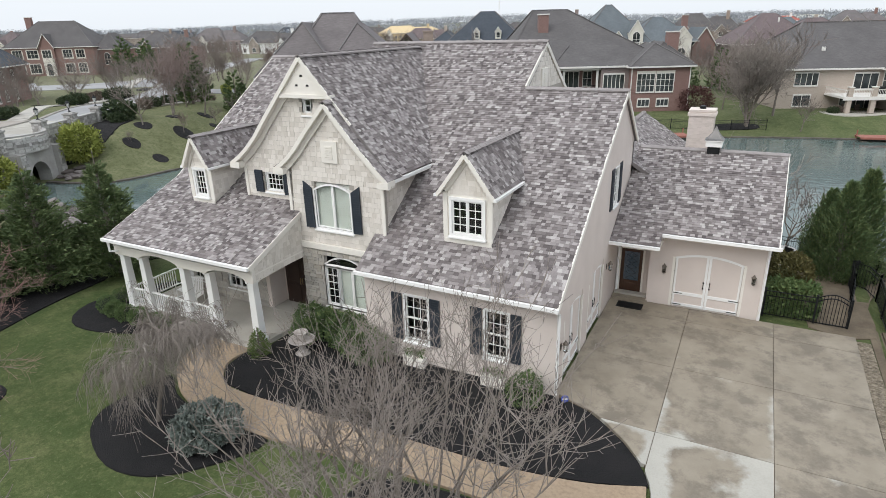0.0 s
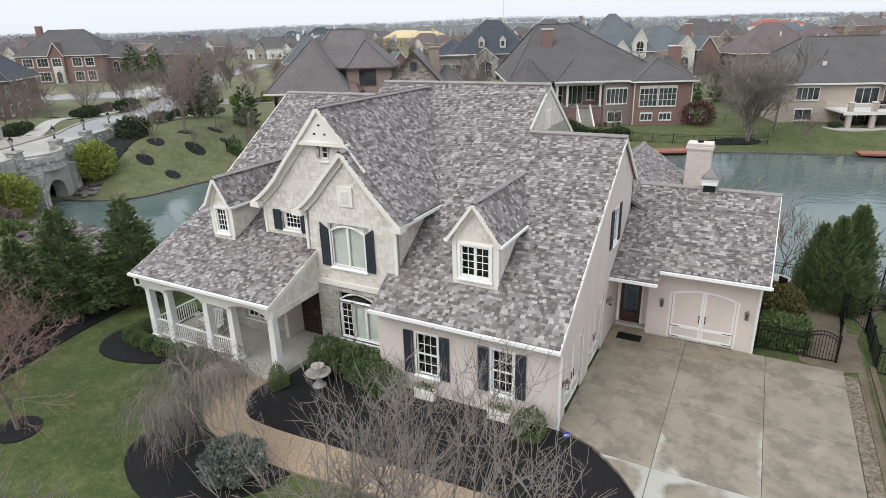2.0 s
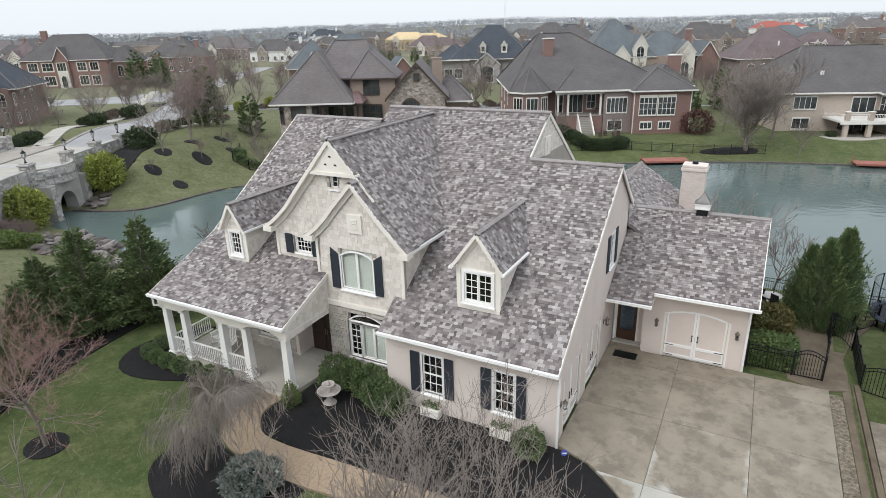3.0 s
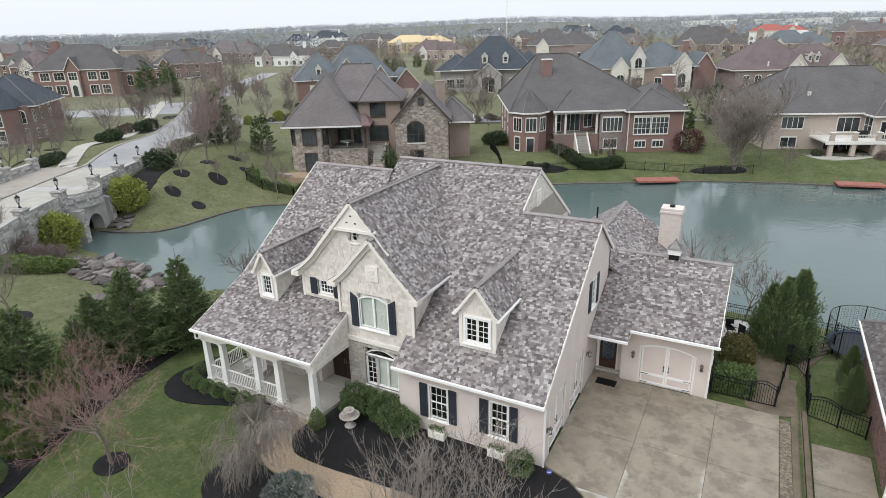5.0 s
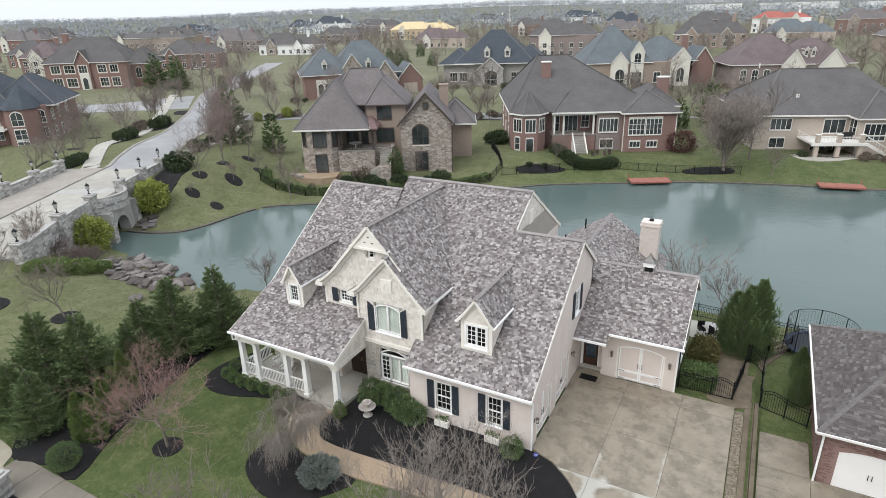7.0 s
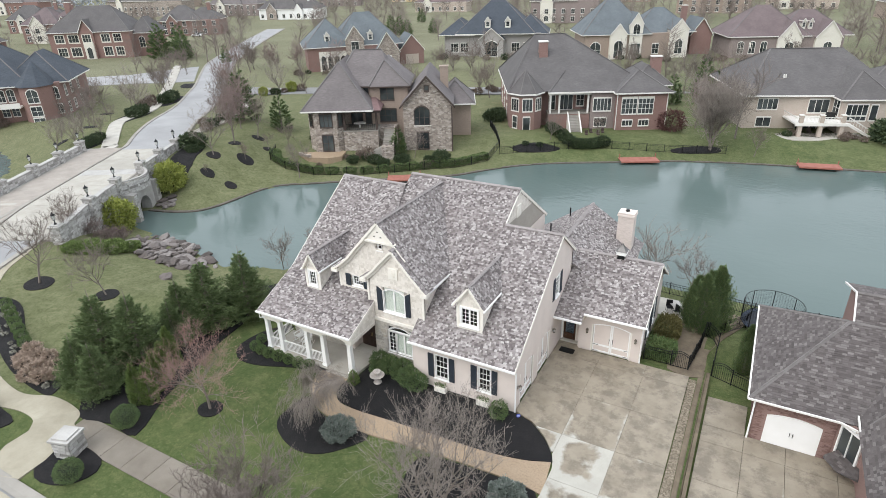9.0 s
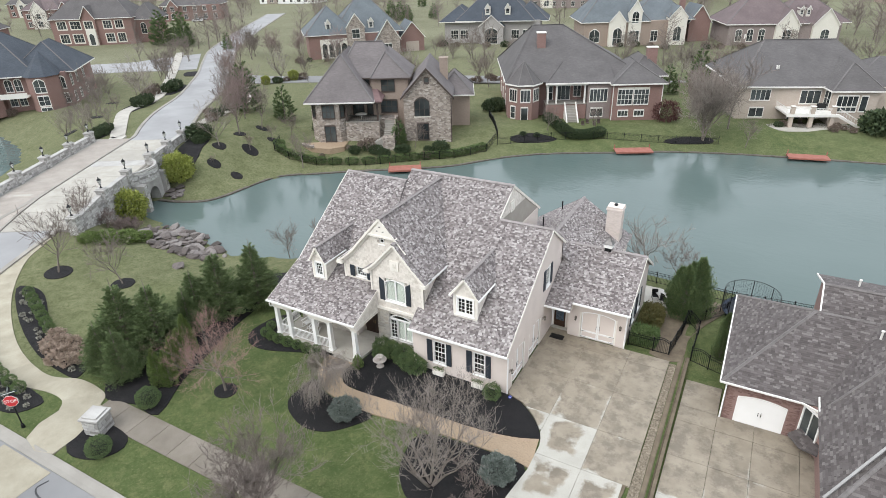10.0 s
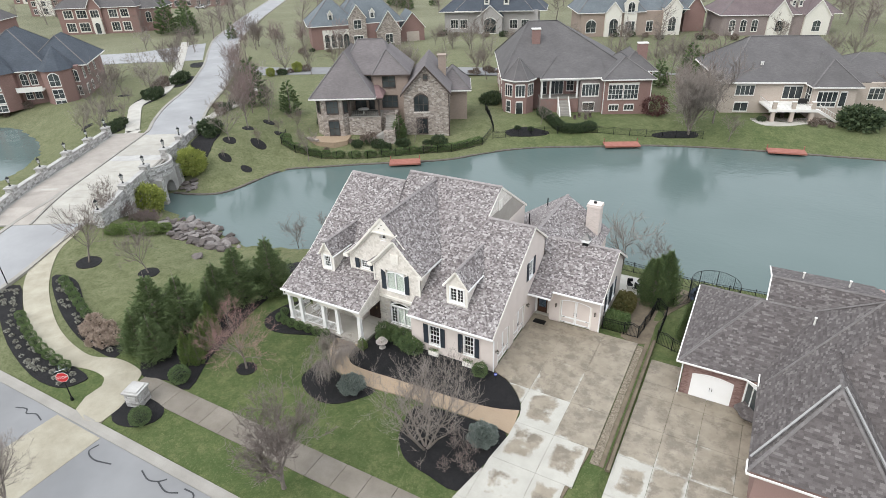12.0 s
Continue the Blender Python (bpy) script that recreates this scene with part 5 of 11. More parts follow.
# soffits
for b in ((-7.3, 0.1, -0.42, 0.0, 3.1, 3.14), (1.95, 6.05, 7.62, 8.43, 3.18, 3.22), (0.02, 1.95, 6.98, 9.0, 2.82, 2.86)):
    bm = bmesh.new()
    box(bm, *b)
    part("soffit", bm, m_trim, house)
bm = bmesh.new()
prism(bm, [(1.95, 7.1, 2.86), (1.95, 8.43, 2.86), (1.95, 8.43, 3.7)], (-0.05, 0, 0))
part("soffit_end", bm, m_trim, house)


# dormers
def dormer(ax, half, y, z0, ze, zp, slope, tip, ww, wh, sashes, cols):
    wall_bm = bmesh.new()
    ys = y + (ze - z0) / slope + 0.4
    wall_poly("dormer_front", [(ax - half, y, z0), (ax + half, y, z0), (ax + half, y, ze), (ax, y, zp - 0.18), (ax - half, y, ze)], (0, 0.12, 0), m_trim, "", [(ax - ww / 2, ax + ww / 2, y - 0.5, y + 0.5, z0 + 0.34, z0 + 0.34 + wh)])
    for s in (-1, 1):
        prism(wall_bm, [(ax + s * half, y + 0.12, z0), (ax + s * half, y + 0.12, ze), (ax + s * half, ys, ze)], (-s * 0.1, 0, 0))
    d = part("dormer", wall_bm, m_trim, house, "gabled dormer with cream shake cheeks")
    for s in (-1, 1):
        clad(d, [(ax + s * half, y + 0.06, z0), (ax + s * half, y + 0.06, ze), (ax + s * half, ys, ze)], (s, 0, 0), 0.19, 0.19, m_shake, 0.014, 0.007, 0, 0.5, name="shake", tilt=0.7)
        back = y + (zp - z0) / slope + 0.6
        kick = (zp - (ze - 0.06)) / tip
        poly = [(ax, y - 0.25, zp), (ax, back, zp), (ax + s * tip, back, zp - kick * tip), (ax + s * tip, y - 0.25, zp - kick * tip)]
        roof_face(poly, d, thick=0.07)
        board([(ax, y - 0.24 + 0.003 * s, zp - 0.08), (ax + s * tip, y - 0.24 + 0.003 * s, zp - kick * tip - 0.08)], 0.05, 0.12, (0, 0, 1), name="rake_board").parent = d
        board([(ax, y - 0.1 + 0.003 * s, zp - 0.13), (ax + s * tip, y - 0.1 + 0.003 * s, zp - kick * tip - 0.13)], 0.24, 0.03, (0, 0, 1), name="rake_soffit").parent = d
        board([(ax, y - 0.025 + 0.003 * s, zp - 0.24), (ax + s * half, y - 0.025 + 0.003 * s, zp - kick * half - 0.24)], 0.05, 0.18, (0, 0, 1), name="frieze_board").parent = d
        g = board([(ax + s * (tip + 0.04), y - 0.27, ze - 0.12), (ax + s * (tip + 0.04), y + (ze - z0) / slope * 0.9, ze - 0.12)], 0.1, 0.09, (0, 0, 1), material=m_white, name="gutter")
        g.parent = d
    clad(d, [(ax - half + 0.12, y, ze - 0.1), (ax + half - 0.12, y, ze - 0.1), (ax, y, zp - 0.32)], OUT, 0.17, 0.19, m_shake, 0.014, 0.007, 0, 0.5, name="shake", tilt=0.7)
    ridge_cap((ax, y - 0.25, zp + 0.03), (ax, y + (zp - z0) / slope - 0.1, zp + 0.03), d, 0.13)
    window(ax - ww / 2, y - 0.03, z0 + 0.34, ww, wh, sashes=sashes, cols=cols, rows=4, parent=house, edge=0.1)
    bm = bmesh.new()
    box(bm, ax - half - 0.06, ax + half + 0.06, y - 0.05, y, z0 - 0.02, z0 + 0.14, 0.01)
    for s in (-1, 1):
        box(bm, ax + s * half - 0.09, ax + s * half + 0.09, y - 0.04, y, z0 + 0.14, ze - 0.05, 0.01)
    part("dormer_trim", bm, m_trim, d)


dormer(-3.57, 0.83, 1.08, 4.27, 6.08, 7.44, 0.677, 1.06, 1.14, 1.18, 2, 2)
dormer(-15.74, 0.58, 0.7, 4.52, 6.16, 7.32, 0.62, 0.74, 0.6, 1.06, 1, 3)

# chimney, cupola, roof pipes
bm = bmesh.new()
box(bm, 1.45, 2.7, 17.95, 18.95, 2.0, 6.75, 0.01)
chimney = part("chimney", bm, m_stucco, house, "cream painted brick chimney")
clad(chimney, [(1.45, 17.95, 3.0), (2.7, 17.95, 3.0), (2.7, 17.95, 6.55), (1.45, 17.95, 6.55)], OUT, 0.075, 0.21, pieces("painted_brick", [(0, (0.56, 0.49, 0.44)), (1, (0.66, 0.58, 0.53))], stain=0.2), 0.008, 0.008, 0, 0.05, name="brick")
bm = bmesh.new()
box(bm, 1.38, 2.77, 17.88, 19.02, 6.55, 6.72, 0.015)
box(bm, 1.42, 2.73, 17.92, 18.98, 6.75, 6.88, 0.015)
part("chimney_cap", bm, m_stucco, chimney, "pale crown of the chimney")
bm = bmesh.new()
lathe(bm, [(0.16, 0), (0.16, 0.12), (0.12, 0.16)], 12, (2.05, 18.45, 6.88))
part("flue", bm, m_iron, chimney)
bm = bmesh.new()
box(bm, 2.9, 3.4, 11.85, 12.35, 5.55, 6.12, 0.012)
cupola = part("cupola", bm, m_iron, house, "small louvred cupola with a white cornice and flared metal cap")
bm = bmesh.new()
box(bm, 2.82, 3.48, 11.77, 12.43, 6.1, 6.34, 0.02)
box(bm, 2.77, 3.53, 11.72, 12.48, 6.34, 6.39, 0.01)
part("cornice", bm, m_white, cupola)
bm = bmesh.new()
for (h0, r0), (h1, r1) in zip(((6.39, 0.44), (6.47, 0.33), (6.62, 0.2), (6.84, 0.07)), ((6.47, 0.33), (6.62, 0.2), (6.84, 0.07), (6.98, 0.01))):
    bmesh.ops.create_cone(bm, segments=4, radius1=r0 * 1.25, radius2=r1 * 1.25, depth=h1 - h0, matrix=pose(3.15, 12.1, (h0 + h1) / 2, 0, 0, 45))
part("cap", bm, grained("grey_metal", (0.13, 0.125, 0.12), (0.2, 0.19, 0.18), 2, 20, 0.45, 0.1, 0.003, 0.7), cupola)
for x, y, z in ((-3.2, 15.2, 5.6), (-2.9, 19.4, 5.5)):
    bm = bmesh.new()
    cyl(bm, (x, y, z - 0.5), (x, y, z + 0.55), 0.06, n=10)
    part("roof_pipe", bm, m_iron, house)

m_doorwood = grained("near_black_door_wood", (0.028, 0.016, 0.012), (0.045, 0.024, 0.017), 2, 30, 0.4, 0.15, 0.004)
# porch ---------------------------------------------------------------
bm = bmesh.new()
prism(bm, [(-18.75, -1.75, -0.02), (-11.1, -1.75, -0.02), (-10.85, 0.94, -0.02), (-13.1, 0.94, -0.02), (-18.75, 0.94, -0.02)], (0, 0, -0.5))
box(bm, -13.08, -10.92, 0.9, 1.95, -0.5, 0.0)
part("porch_floor", bm, m_concrete, house, "grey concrete porch floor")
bm = bmesh.new()
box(bm, -13.75, -11.2, -2.15, -1.74, -0.5, -0.14, 0.015)
part("porch_step", bm, m_concrete, house, "pale stone porch step")
bm = bmesh.new()
box(bm, -18.75, -10.8, -1.85, 0.95, 2.95, 3.0)
part("porch_ceiling", bm, m_trim, house)
COLS = [-18.72, -17.5, -15.05, -13.6, -11.35]
for x in COLS:
    bm = bmesh.new()
    vs = box(bm, x - 0.17, x + 0.17, -1.62, -1.28, 0.1, 2.5)
    for v in vs:
        if v.co.z > 1:
            v.co.x, v.co.y = x + (v.co.x - x) * 0.8, -1.45 + (v.co.y + 1.45) * 0.8
    box(bm, x - 0.22, x + 0.22, -1.67, -1.23, -0.02, 0.12, 0.015)
    box(bm, x - 0.18, x + 0.18, -1.64, -1.26, 2.42, 2.53, 0.01)
    part("porch_column", bm, m_white, house, "white tapered square porch column")
# arched beams between the columns
for a, b in zip([-18.95] + COLS[1:], COLS[1:] + [-11.1]):
    span, flat = b - a, (b - a) < 1.8
    xs = [a + span * i / 12 for i in range(13)]
    low = [(x, -1.7, (2.52 if flat else 2.48 + 0.3 * (1 - (2 * (x - a) / span - 1) ** 2) ** 0.6)) for x in xs]
    bm = bmesh.new()
    prism(bm, low + [(b, -1.7, 3.2), (a, -1.7, 3.2)], (0, 0.4, 0))
    part("porch_beam", bm, m_trim, house, "cream arched porch beam")
bm = bmesh.new()
prism(bm, [(-10.82, -1.9, 2.65), (-10.82, 0.95, 2.75), (-10.82, 0.95, PORCH(0.95) - 0.14), (-10.82, -1.9, PORCH(-1.9) - 0.12)], (-0.15, 0, 0))
cheek = part("porch_cheek", bm, m_trim, house, "cream shake end of the porch roof")
clad(cheek, [(-10.82, -1.75, 2.72), (-10.82, 0.9, 2.8), (-10.82, 0.9, PORCH(0.9) - 0.25), (-10.82, -1.75, PORCH(-1.75) - 0.22)], (1, 0, 0), 0.19, 0.19, m_shake, 0.014, 0.007, 0, 0.5, name="shake", tilt=0.7)


def railing(p, q):
    p, q = Vector(p), Vector(q)
    rail = None
    for z, w in ((0.88, 0.07), (0.12, 0.05)):
        bm = bmesh.new()
        sweep(bm, [p + Vector((0, 0, z)), q + Vector((0, 0, z))], w, 0.06)
        ob = part("railing" if rail is None else "lower_rail", bm, m_white, house if rail is None else rail, "white porch railing" if rail is None else "")
        rail = rail or ob
    n = int((q - p).length / 0.12)
    d = (q - p)
    for i in range(1, n):
        bm = bmesh.new()
        c = p + d * (i / n)
        box(bm, c.x - 0.017, c.x + 0.017, c.y - 0.017, c.y + 0.017, 0.12, 0.88)
        part("baluster", bm, m_white, rail)


for a, b in ((0, 1), (1, 2), (2, 3)):
    railing((COLS[a] + 0.15, -1.45, 0), (COLS[b] - 0.15, -1.45, 0))
railing((-18.72, -1.25, 0), (-18.72, 0.9, 0))
# front door in the shaded recess
bm = bmesh.new()
box(bm, -12.75, -10.95, 1.8, 1.9, 0.0, 2.45, 0.01)
front_door = part("front_door", bm, m_doorwood, house, "dark wooden double front door")
for x0 in (-12.65, -11.8):
    for z0, z1 in ((0.15, 0.9), (1.05, 2.3)):
        bm = bmesh.new()
        box(bm, x0, x0 + 0.7, 1.77, 1.8, z0, z1, 0.02)
        part("door_panel", bm, m_doorwood, front_door)
for x in (-11.9, -11.78):
    bm = bmesh.new()
    cyl(bm, (x, 1.74, 0.95), (x, 1.74, 1.25), 0.015, n=8)
    part("door_handle", bm, grained("aged_brass", (0.3, 0.22, 0.1), (0.38, 0.28, 0.13), 4, 40, 0.35, 0.05, 0.002, 0.9), front_door)


# ---- stone bridge with lamps ----
def masonry(name, stops):
    return pieces(name, stops, fine=9, stain=0.35, bump=0.7, dist=0.03)


m_bstone = masonry("weathered_limestone", [(0, (0.25, 0.235, 0.22)), (0.3, (0.37, 0.355, 0.335)), (0.6, (0.48, 0.465, 0.44)), (1, (0.6, 0.585, 0.56))])
m_bmortar = grained("weathered_mortar", (0.3, 0.285, 0.265), (0.42, 0.405, 0.38), 0.8, 15, 0.9, 0.4, 0.02)
m_coping = grained("limestone_coping", (0.33, 0.315, 0.295), (0.46, 0.445, 0.42), 0.8, 12, 0.85, 0.3, 0.01)


def bp(s, off, z):
    x, y = bridge_at(s, off)
    return (x, y, z)


def fall(s):
    """How far the bridge has dropped below its level at its near end."""
    return (DECK + 0.18) * (float(approach(np.array(s, float))) - 1)


bridge = thing("bridge", "weathered limestone road bridge with an arched passage", "bridge")


def parapet(line, z0, z1, thick, label):
    """A stone wall along (s, off) points, clad on its lake side."""
    for (s0, o0), (s1, o1) in zip(line, line[1:]):
        ring = [bp(s0, o0, z0), bp(s1, o1, z0), bp(s1, o1, z1 + fall(s1)), bp(s0, o0, z1 + fall(s0))]
        bm = bmesh.new()
        prism(bm, ring, Vector((*(-BN * thick), 0)))
        w = part("parapet_wall", bm, m_bmortar, bridge, label)
        clad(w, ring, (BN[0], BN[1], 0), 0.27, 0.55, m_bstone, 0.06, 0.03, 0.3, 0.5, name="block")
        bm = bmesh.new()
        a, b = Vector(bp(s0, o0 - thick / 2, z1 + fall(s0) + 0.06)), Vector(bp(s1, o1 - thick / 2, z1 + fall(s1) + 0.06))
        sweep(bm, [a, b], thick + 0.16, 0.13)
        part("coping", bm, m_coping, bridge)


RAIL = DECK + 1.05
parapet([(-12.4, 0.05), (-9.3, 0.1), (-6.2, 0.15), (-3.1, 0.15), (0, 0.15)], -2.2, RAIL, 0.5, "limestone parapet wall")
parapet([(6.6, 0.15), (12.3, 0.15), (17.7, 0.25)], -2.6, RAIL, 0.5, "limestone parapet wall")
parapet([(-12, -13.8), (-9, -13.8), (-6, -13.8), (-3, -13.8), (0.4, -13.8), (6.6, -13.8), (12.5, -13.8), (18, -13.8)], -1.0, RAIL, 0.5, "limestone parapet wall")
# the bowed balcony over the arch, on its corbel
bow = [(0.0 + 6.6 * i / 10, 0.15 + 1.9 * math.sin(math.pi * i / 10) ** 0.8) for i in range(11)]
for (s0, o0), (s1, o1) in zip(bow, bow[1:]):
    for z0, z1, d in ((DECK - 0.55, DECK + 0.72, 0.0), (RAIL - 0.15, RAIL, 0.0)):
        bm = bmesh.new()
        prism(bm, [bp(s0, o0, z0), bp(s1, o1, z0), bp(s1, o1, z1), bp(s0, o0, z1)], Vector((*(-BN * 0.35), 0)))
        part("balcony_wall", bm, m_bmortar, bridge, "bowed limestone balcony wall")
    clad(bridge, [bp(s0, o0, DECK - 0.55), bp(s1, o1, DECK - 0.55), bp(s1, o1, DECK + 0.72), bp(s0, o0, DECK + 0.72)], (BN[0], BN[1], 0), 0.25, 0.5, m_bstone, 0.05, 0.03, 0.3, 0.5, name="block")
bm = bmesh.new()
prism(bm, [bp(s, o + 0.06, DECK - 0.62) for s, o in bow], (0, 0, 0.12))
prism(bm, [bp(s, o, DECK - 0.5) for s, o in bow], (0, 0, 0.45))
part("balcony_floor", bm, m_coping, bridge, "limestone balcony corbel")
# arch wall below it
arch = []
for i in range(13):
    a = math.pi * i / 12
    arch.append((3.0 - 1.5 * math.cos(a), -1.55 + 1.5 * math.sin(a)))
bm = bmesh.new()
face = [(0.2, -3.2), (1.5, -3.2)] + arch + [(4.5, -3.2), (6.4, -3.2), (6.4, DECK - 0.55), (0.2, DECK - 0.55)]
prism(bm, [bp(s, 1.3, z) for s, z in face], Vector((*(-BN * 1.3), 0)))
archwall = part("arch_wall", bm, m_coping, bridge, "pale stone wall round the arch")
# shade of the passage put in as a near-black panel
bm = bmesh.new()
prism(bm, [bp(s, -2.5, z) for s, z in ((0, -3.2), (6.5, -3.2), (6.5, 0.6), (0, 0.6))], Vector((*(-BN * 0.3), 0)))
part("passage_end", bm, m_dark, bridge, "near-black panel for the shade under the road")
for s in (0.35, 6.1):
    bm = bmesh.new()
    prism(bm, [bp(s - 0.45, 1.75, -3.2), bp(s + 0.45, 1.75, -3.2), bp(s + 0.45, 1.75, DECK - 0.6), bp(s - 0.45, 1.75, DECK - 0.6)], Vector((*(-BN * 2.0), 0)))
    pier = part("pier", bm, m_bmortar, bridge)
    clad(pier, [bp(s - 0.45, 1.75, -2.6), bp(s + 0.45, 1.75, -2.6), bp(s + 0.45, 1.75, DECK - 0.6), bp(s - 0.45, 1.75, DECK - 0.6)], (BN[0], BN[1], 0), 0.27, 0.45, m_bstone, 0.05, 0.03, 0.3, 0.4, name="block")
# deck and its fill
bm = bmesh.new()
STEPS = [-12.4, -10.4, -8.4, -6.4, -4.4, -2.4, 19.5]
for s0, s1 in zip(STEPS, STEPS[1:]):
    z0, z1 = DECK + 0.14 + fall(s0), DECK + 0.14 + fall(s1) * (s1 < 0)
    prism(bm, [bp(s0, 0, z0), bp(s1, 0, z1), bp(s1, -14, z1), bp(s0, -14, z0)], (0, 0, -1.0))
part("deck", bm, grained("pale_bridge_concrete", (0.24, 0.226, 0.205), (0.35, 0.335, 0.308), 0.25, 8, 0.8, 0.2, 0.006), bridge, "pale concrete bridge deck")
m_deckslab = path_material("cream_bridge_slab", (0.34, 0.318, 0.275), (0.44, 0.415, 0.365))
m_deckwalk = path_material("brown_bridge_walk", (0.31, 0.275, 0.24), (0.41, 0.37, 0.325))
for s0, s1, m, o0, o1, nm in [(a, b, m_deckslab, -8.25, -0.75, "deck_slab") for a, b in zip(STEPS, STEPS[1:-1] + [2.0])] + [(a, b, m_deckslab, -8.25, -0.75, "deck_slab") for a, b in ((2, 6.2), (8.4, 13.2), (13.2, 18.3))] + [(6.2, 8.4, m_coping, -8.25, -0.75, "deck_band"), (18.3, 19.5, m_boulevard, -8.25, -0.75, "deck_asphalt")] + [(a, b, m_deckwalk, -13.3, -8.62, "walk_slab") for a, b in zip(STEPS, STEPS[1:-1] + [1.0])] + [(a, a + 4.6, m_deckwalk, -13.3, -8.62, "walk_slab") for a in (1.0, 5.6, 10.2, 14.8)]:
    z0, z1 = DECK + 0.165 + fall(s0), DECK + 0.165 + fall(s1)
    bm = bmesh.new()
    prism(bm, [bp(s0 + 0.02, o0, z0), bp(s1 - 0.02, o0, z1), bp(s1 - 0.02, o1, z1), bp(s0 + 0.02, o1, z0)], (0, 0, -0.06))
    part(nm, bm, m, bridge)
bm = bmesh.new()
for off in (-0.7, -8.6):
    for s0, s1 in zip(STEPS, STEPS[1:]):
        z0, z1 = DECK + 0.14 + fall(s0), DECK + 0.14 + fall(s1)
        prism(bm, [bp(s0, off, z0), bp(s1, off, z1), bp(s1, off + 0.3, z1), bp(s0, off + 0.3, z0)], (0, 0, 0.14))
part("deck_kerb", bm, m_curb, bridge)


def pillar(at, w, h, label):
    p = thing("stone_pillar", label, "pillar", "bridge pillars", at, math.degrees(math.atan2(BN[1], BN[0])))
    bm = bmesh.new()
    box(bm, -w / 2, w / 2, -w / 2, w / 2, 0, h, 0.02)
    shaft = part("shaft", bm, m_bmortar, p)
    for d in ((1, 0), (-1, 0), (0, 1), (0, -1)):
        t = (-d[1], d[0])
        q = [(d[0] * w / 2 + t[0] * k * w / 2, d[1] * w / 2 + t[1] * k * w / 2, z) for k, z in ((-1, 0), (1, 0), (1, h), (-1, h))]
        clad(shaft, q, (*d, 0), 0.24, 0.42, m_bstone, 0.05, 0.03, 0.3, 0.4, name="block")
    bm = bmesh.new()
    box(bm, -w / 2 - 0.12, w / 2 + 0.12, -w / 2 - 0.12, w / 2 + 0.12, h, h + 0.16, 0.03)
    box(bm, -w / 2 + 0.05, w / 2 - 0.05, -w / 2 + 0.05, w / 2 - 0.05, h + 0.16, h + 0.26, 0.03)
    part("cap", bm, m_coping, p)
    return p


def lamp_post(at, short=True):
    """A black lantern on a short post."""
    p = thing("lantern_post", "black iron lantern on a short post", "lamp", "bridge lamps", at)
    h = 0.45 if short else 3.2
    bm = bmesh.new()
    lathe(bm, [(0.16, 0), (0.16, 0.06), (0.09, 0.1), (0.05, 0.2), (0.045, h - 0.1), (0.09, h - 0.04), (0.04, h)], 10)
    part("post", bm, m_iron, p)
    bm = bmesh.new()
    for i in range(6):
        a = i * math.pi / 3
        cyl(bm, (0.11 * math.cos(a), 0.11 * math.sin(a), h), (0.2 * math.cos(a), 0.2 * math.sin(a), h + 0.5), 0.014, n=5)
    lathe(bm, [(0.24, h + 0.5), (0.24, h + 0.53), (0.12, h + 0.68), (0.05, h + 0.74), (0.03, h + 0.86), (0.0, h + 0.9)], 12)
    part("lantern", bm, m_iron, p)
    bm = bmesh.new()
    lathe(bm, [(0.1, h + 0.02), (0.185, h + 0.49)], 6)
    part("lantern_glass", bm, grained("frosted_glass", (0.6, 0.6, 0.57), (0.7, 0.7, 0.67), 2, 20, 0.3, 0.02, 0.001, stain=0.05), p)
    return p


first_p = first_l = None
for s, off in ((-12.4, -0.1), (-6.2, 0.1), (0, 0), (6.6, 0), (12.3, 0), (17.7, 0.1), (-12, -14), (-6, -14), (0.4, -14), (6.6, -14), (12.5, -14), (18, -14)):
    z = DECK - 0.3 + fall(s)
    if first_p is None:
        first_p, first_l = pillar(bp(s, off, z), 0.95, 1.85, "square limestone pillar on the bridge parapet"), lamp_post(bp(s, off, z + 2.11))
    else:
        copy_thing(first_p, pose(*bp(s, off, z), 0, 0, math.degrees(math.atan2(BN[1], BN[0]))))
        copy_thing(first_l, pose(*bp(s, off, z + 2.11)))
post = lamp_post((-48.6, -9.9, -0.3), False)
tagged(post, "tall black street lantern beside the curved path", "street lamp", "street lamps")
# corner pillar and stop sign by the street
cp = pillar((-22.2, -14.6, -0.3), 1.15, 1.15, "pale limestone corner pillar with a stepped cap")
cp.matrix_world = pose(-22.2, -14.7, -0.32, 0, 0, 18)
cp["group"] = "corner pillars"
stop = thing("stop_sign", "red octagonal stop sign on a dark post", "street sign", at=(-27.0, -16.9, -0.35), turn=40)
bm = bmesh.new()
cyl(bm, (0, 0, 0), (0, 0, 2.75), 0.045, n=10)
lathe(bm, [(0.12, 0), (0.1, 0.25), (0.05, 0.3)], 10)
part("post", bm, m_iron, stop)
bm = bmesh.new()
bmesh.ops.create_cone(bm, cap_ends=True, segments=8, radius1=0.42, radius2=0.42, depth=0.03, matrix=pose(0, -0.07, 2.25, 90, 0, 0) @ pose(0, 0, 0, 0, 0, 22.5))
face_red = part("face", bm, grained("sign_red", (0.5, 0.02, 0.025), (0.56, 0.03, 0.035), 3, 40, 0.45, 0.02, 0.001, stain=0.05), stop)
bm = bmesh.new()
bmesh.ops.create_cone(bm, cap_ends=True, segments=8, radius1=0.45, radius2=0.45, depth=0.02, matrix=pose(0, -0.06, 2.25, 90, 0, 0) @ pose(0, 0, 0, 0, 0, 22.5))
part("border", bm, m_white, stop)
txt = bpy.data.curves.new("word", "FONT")
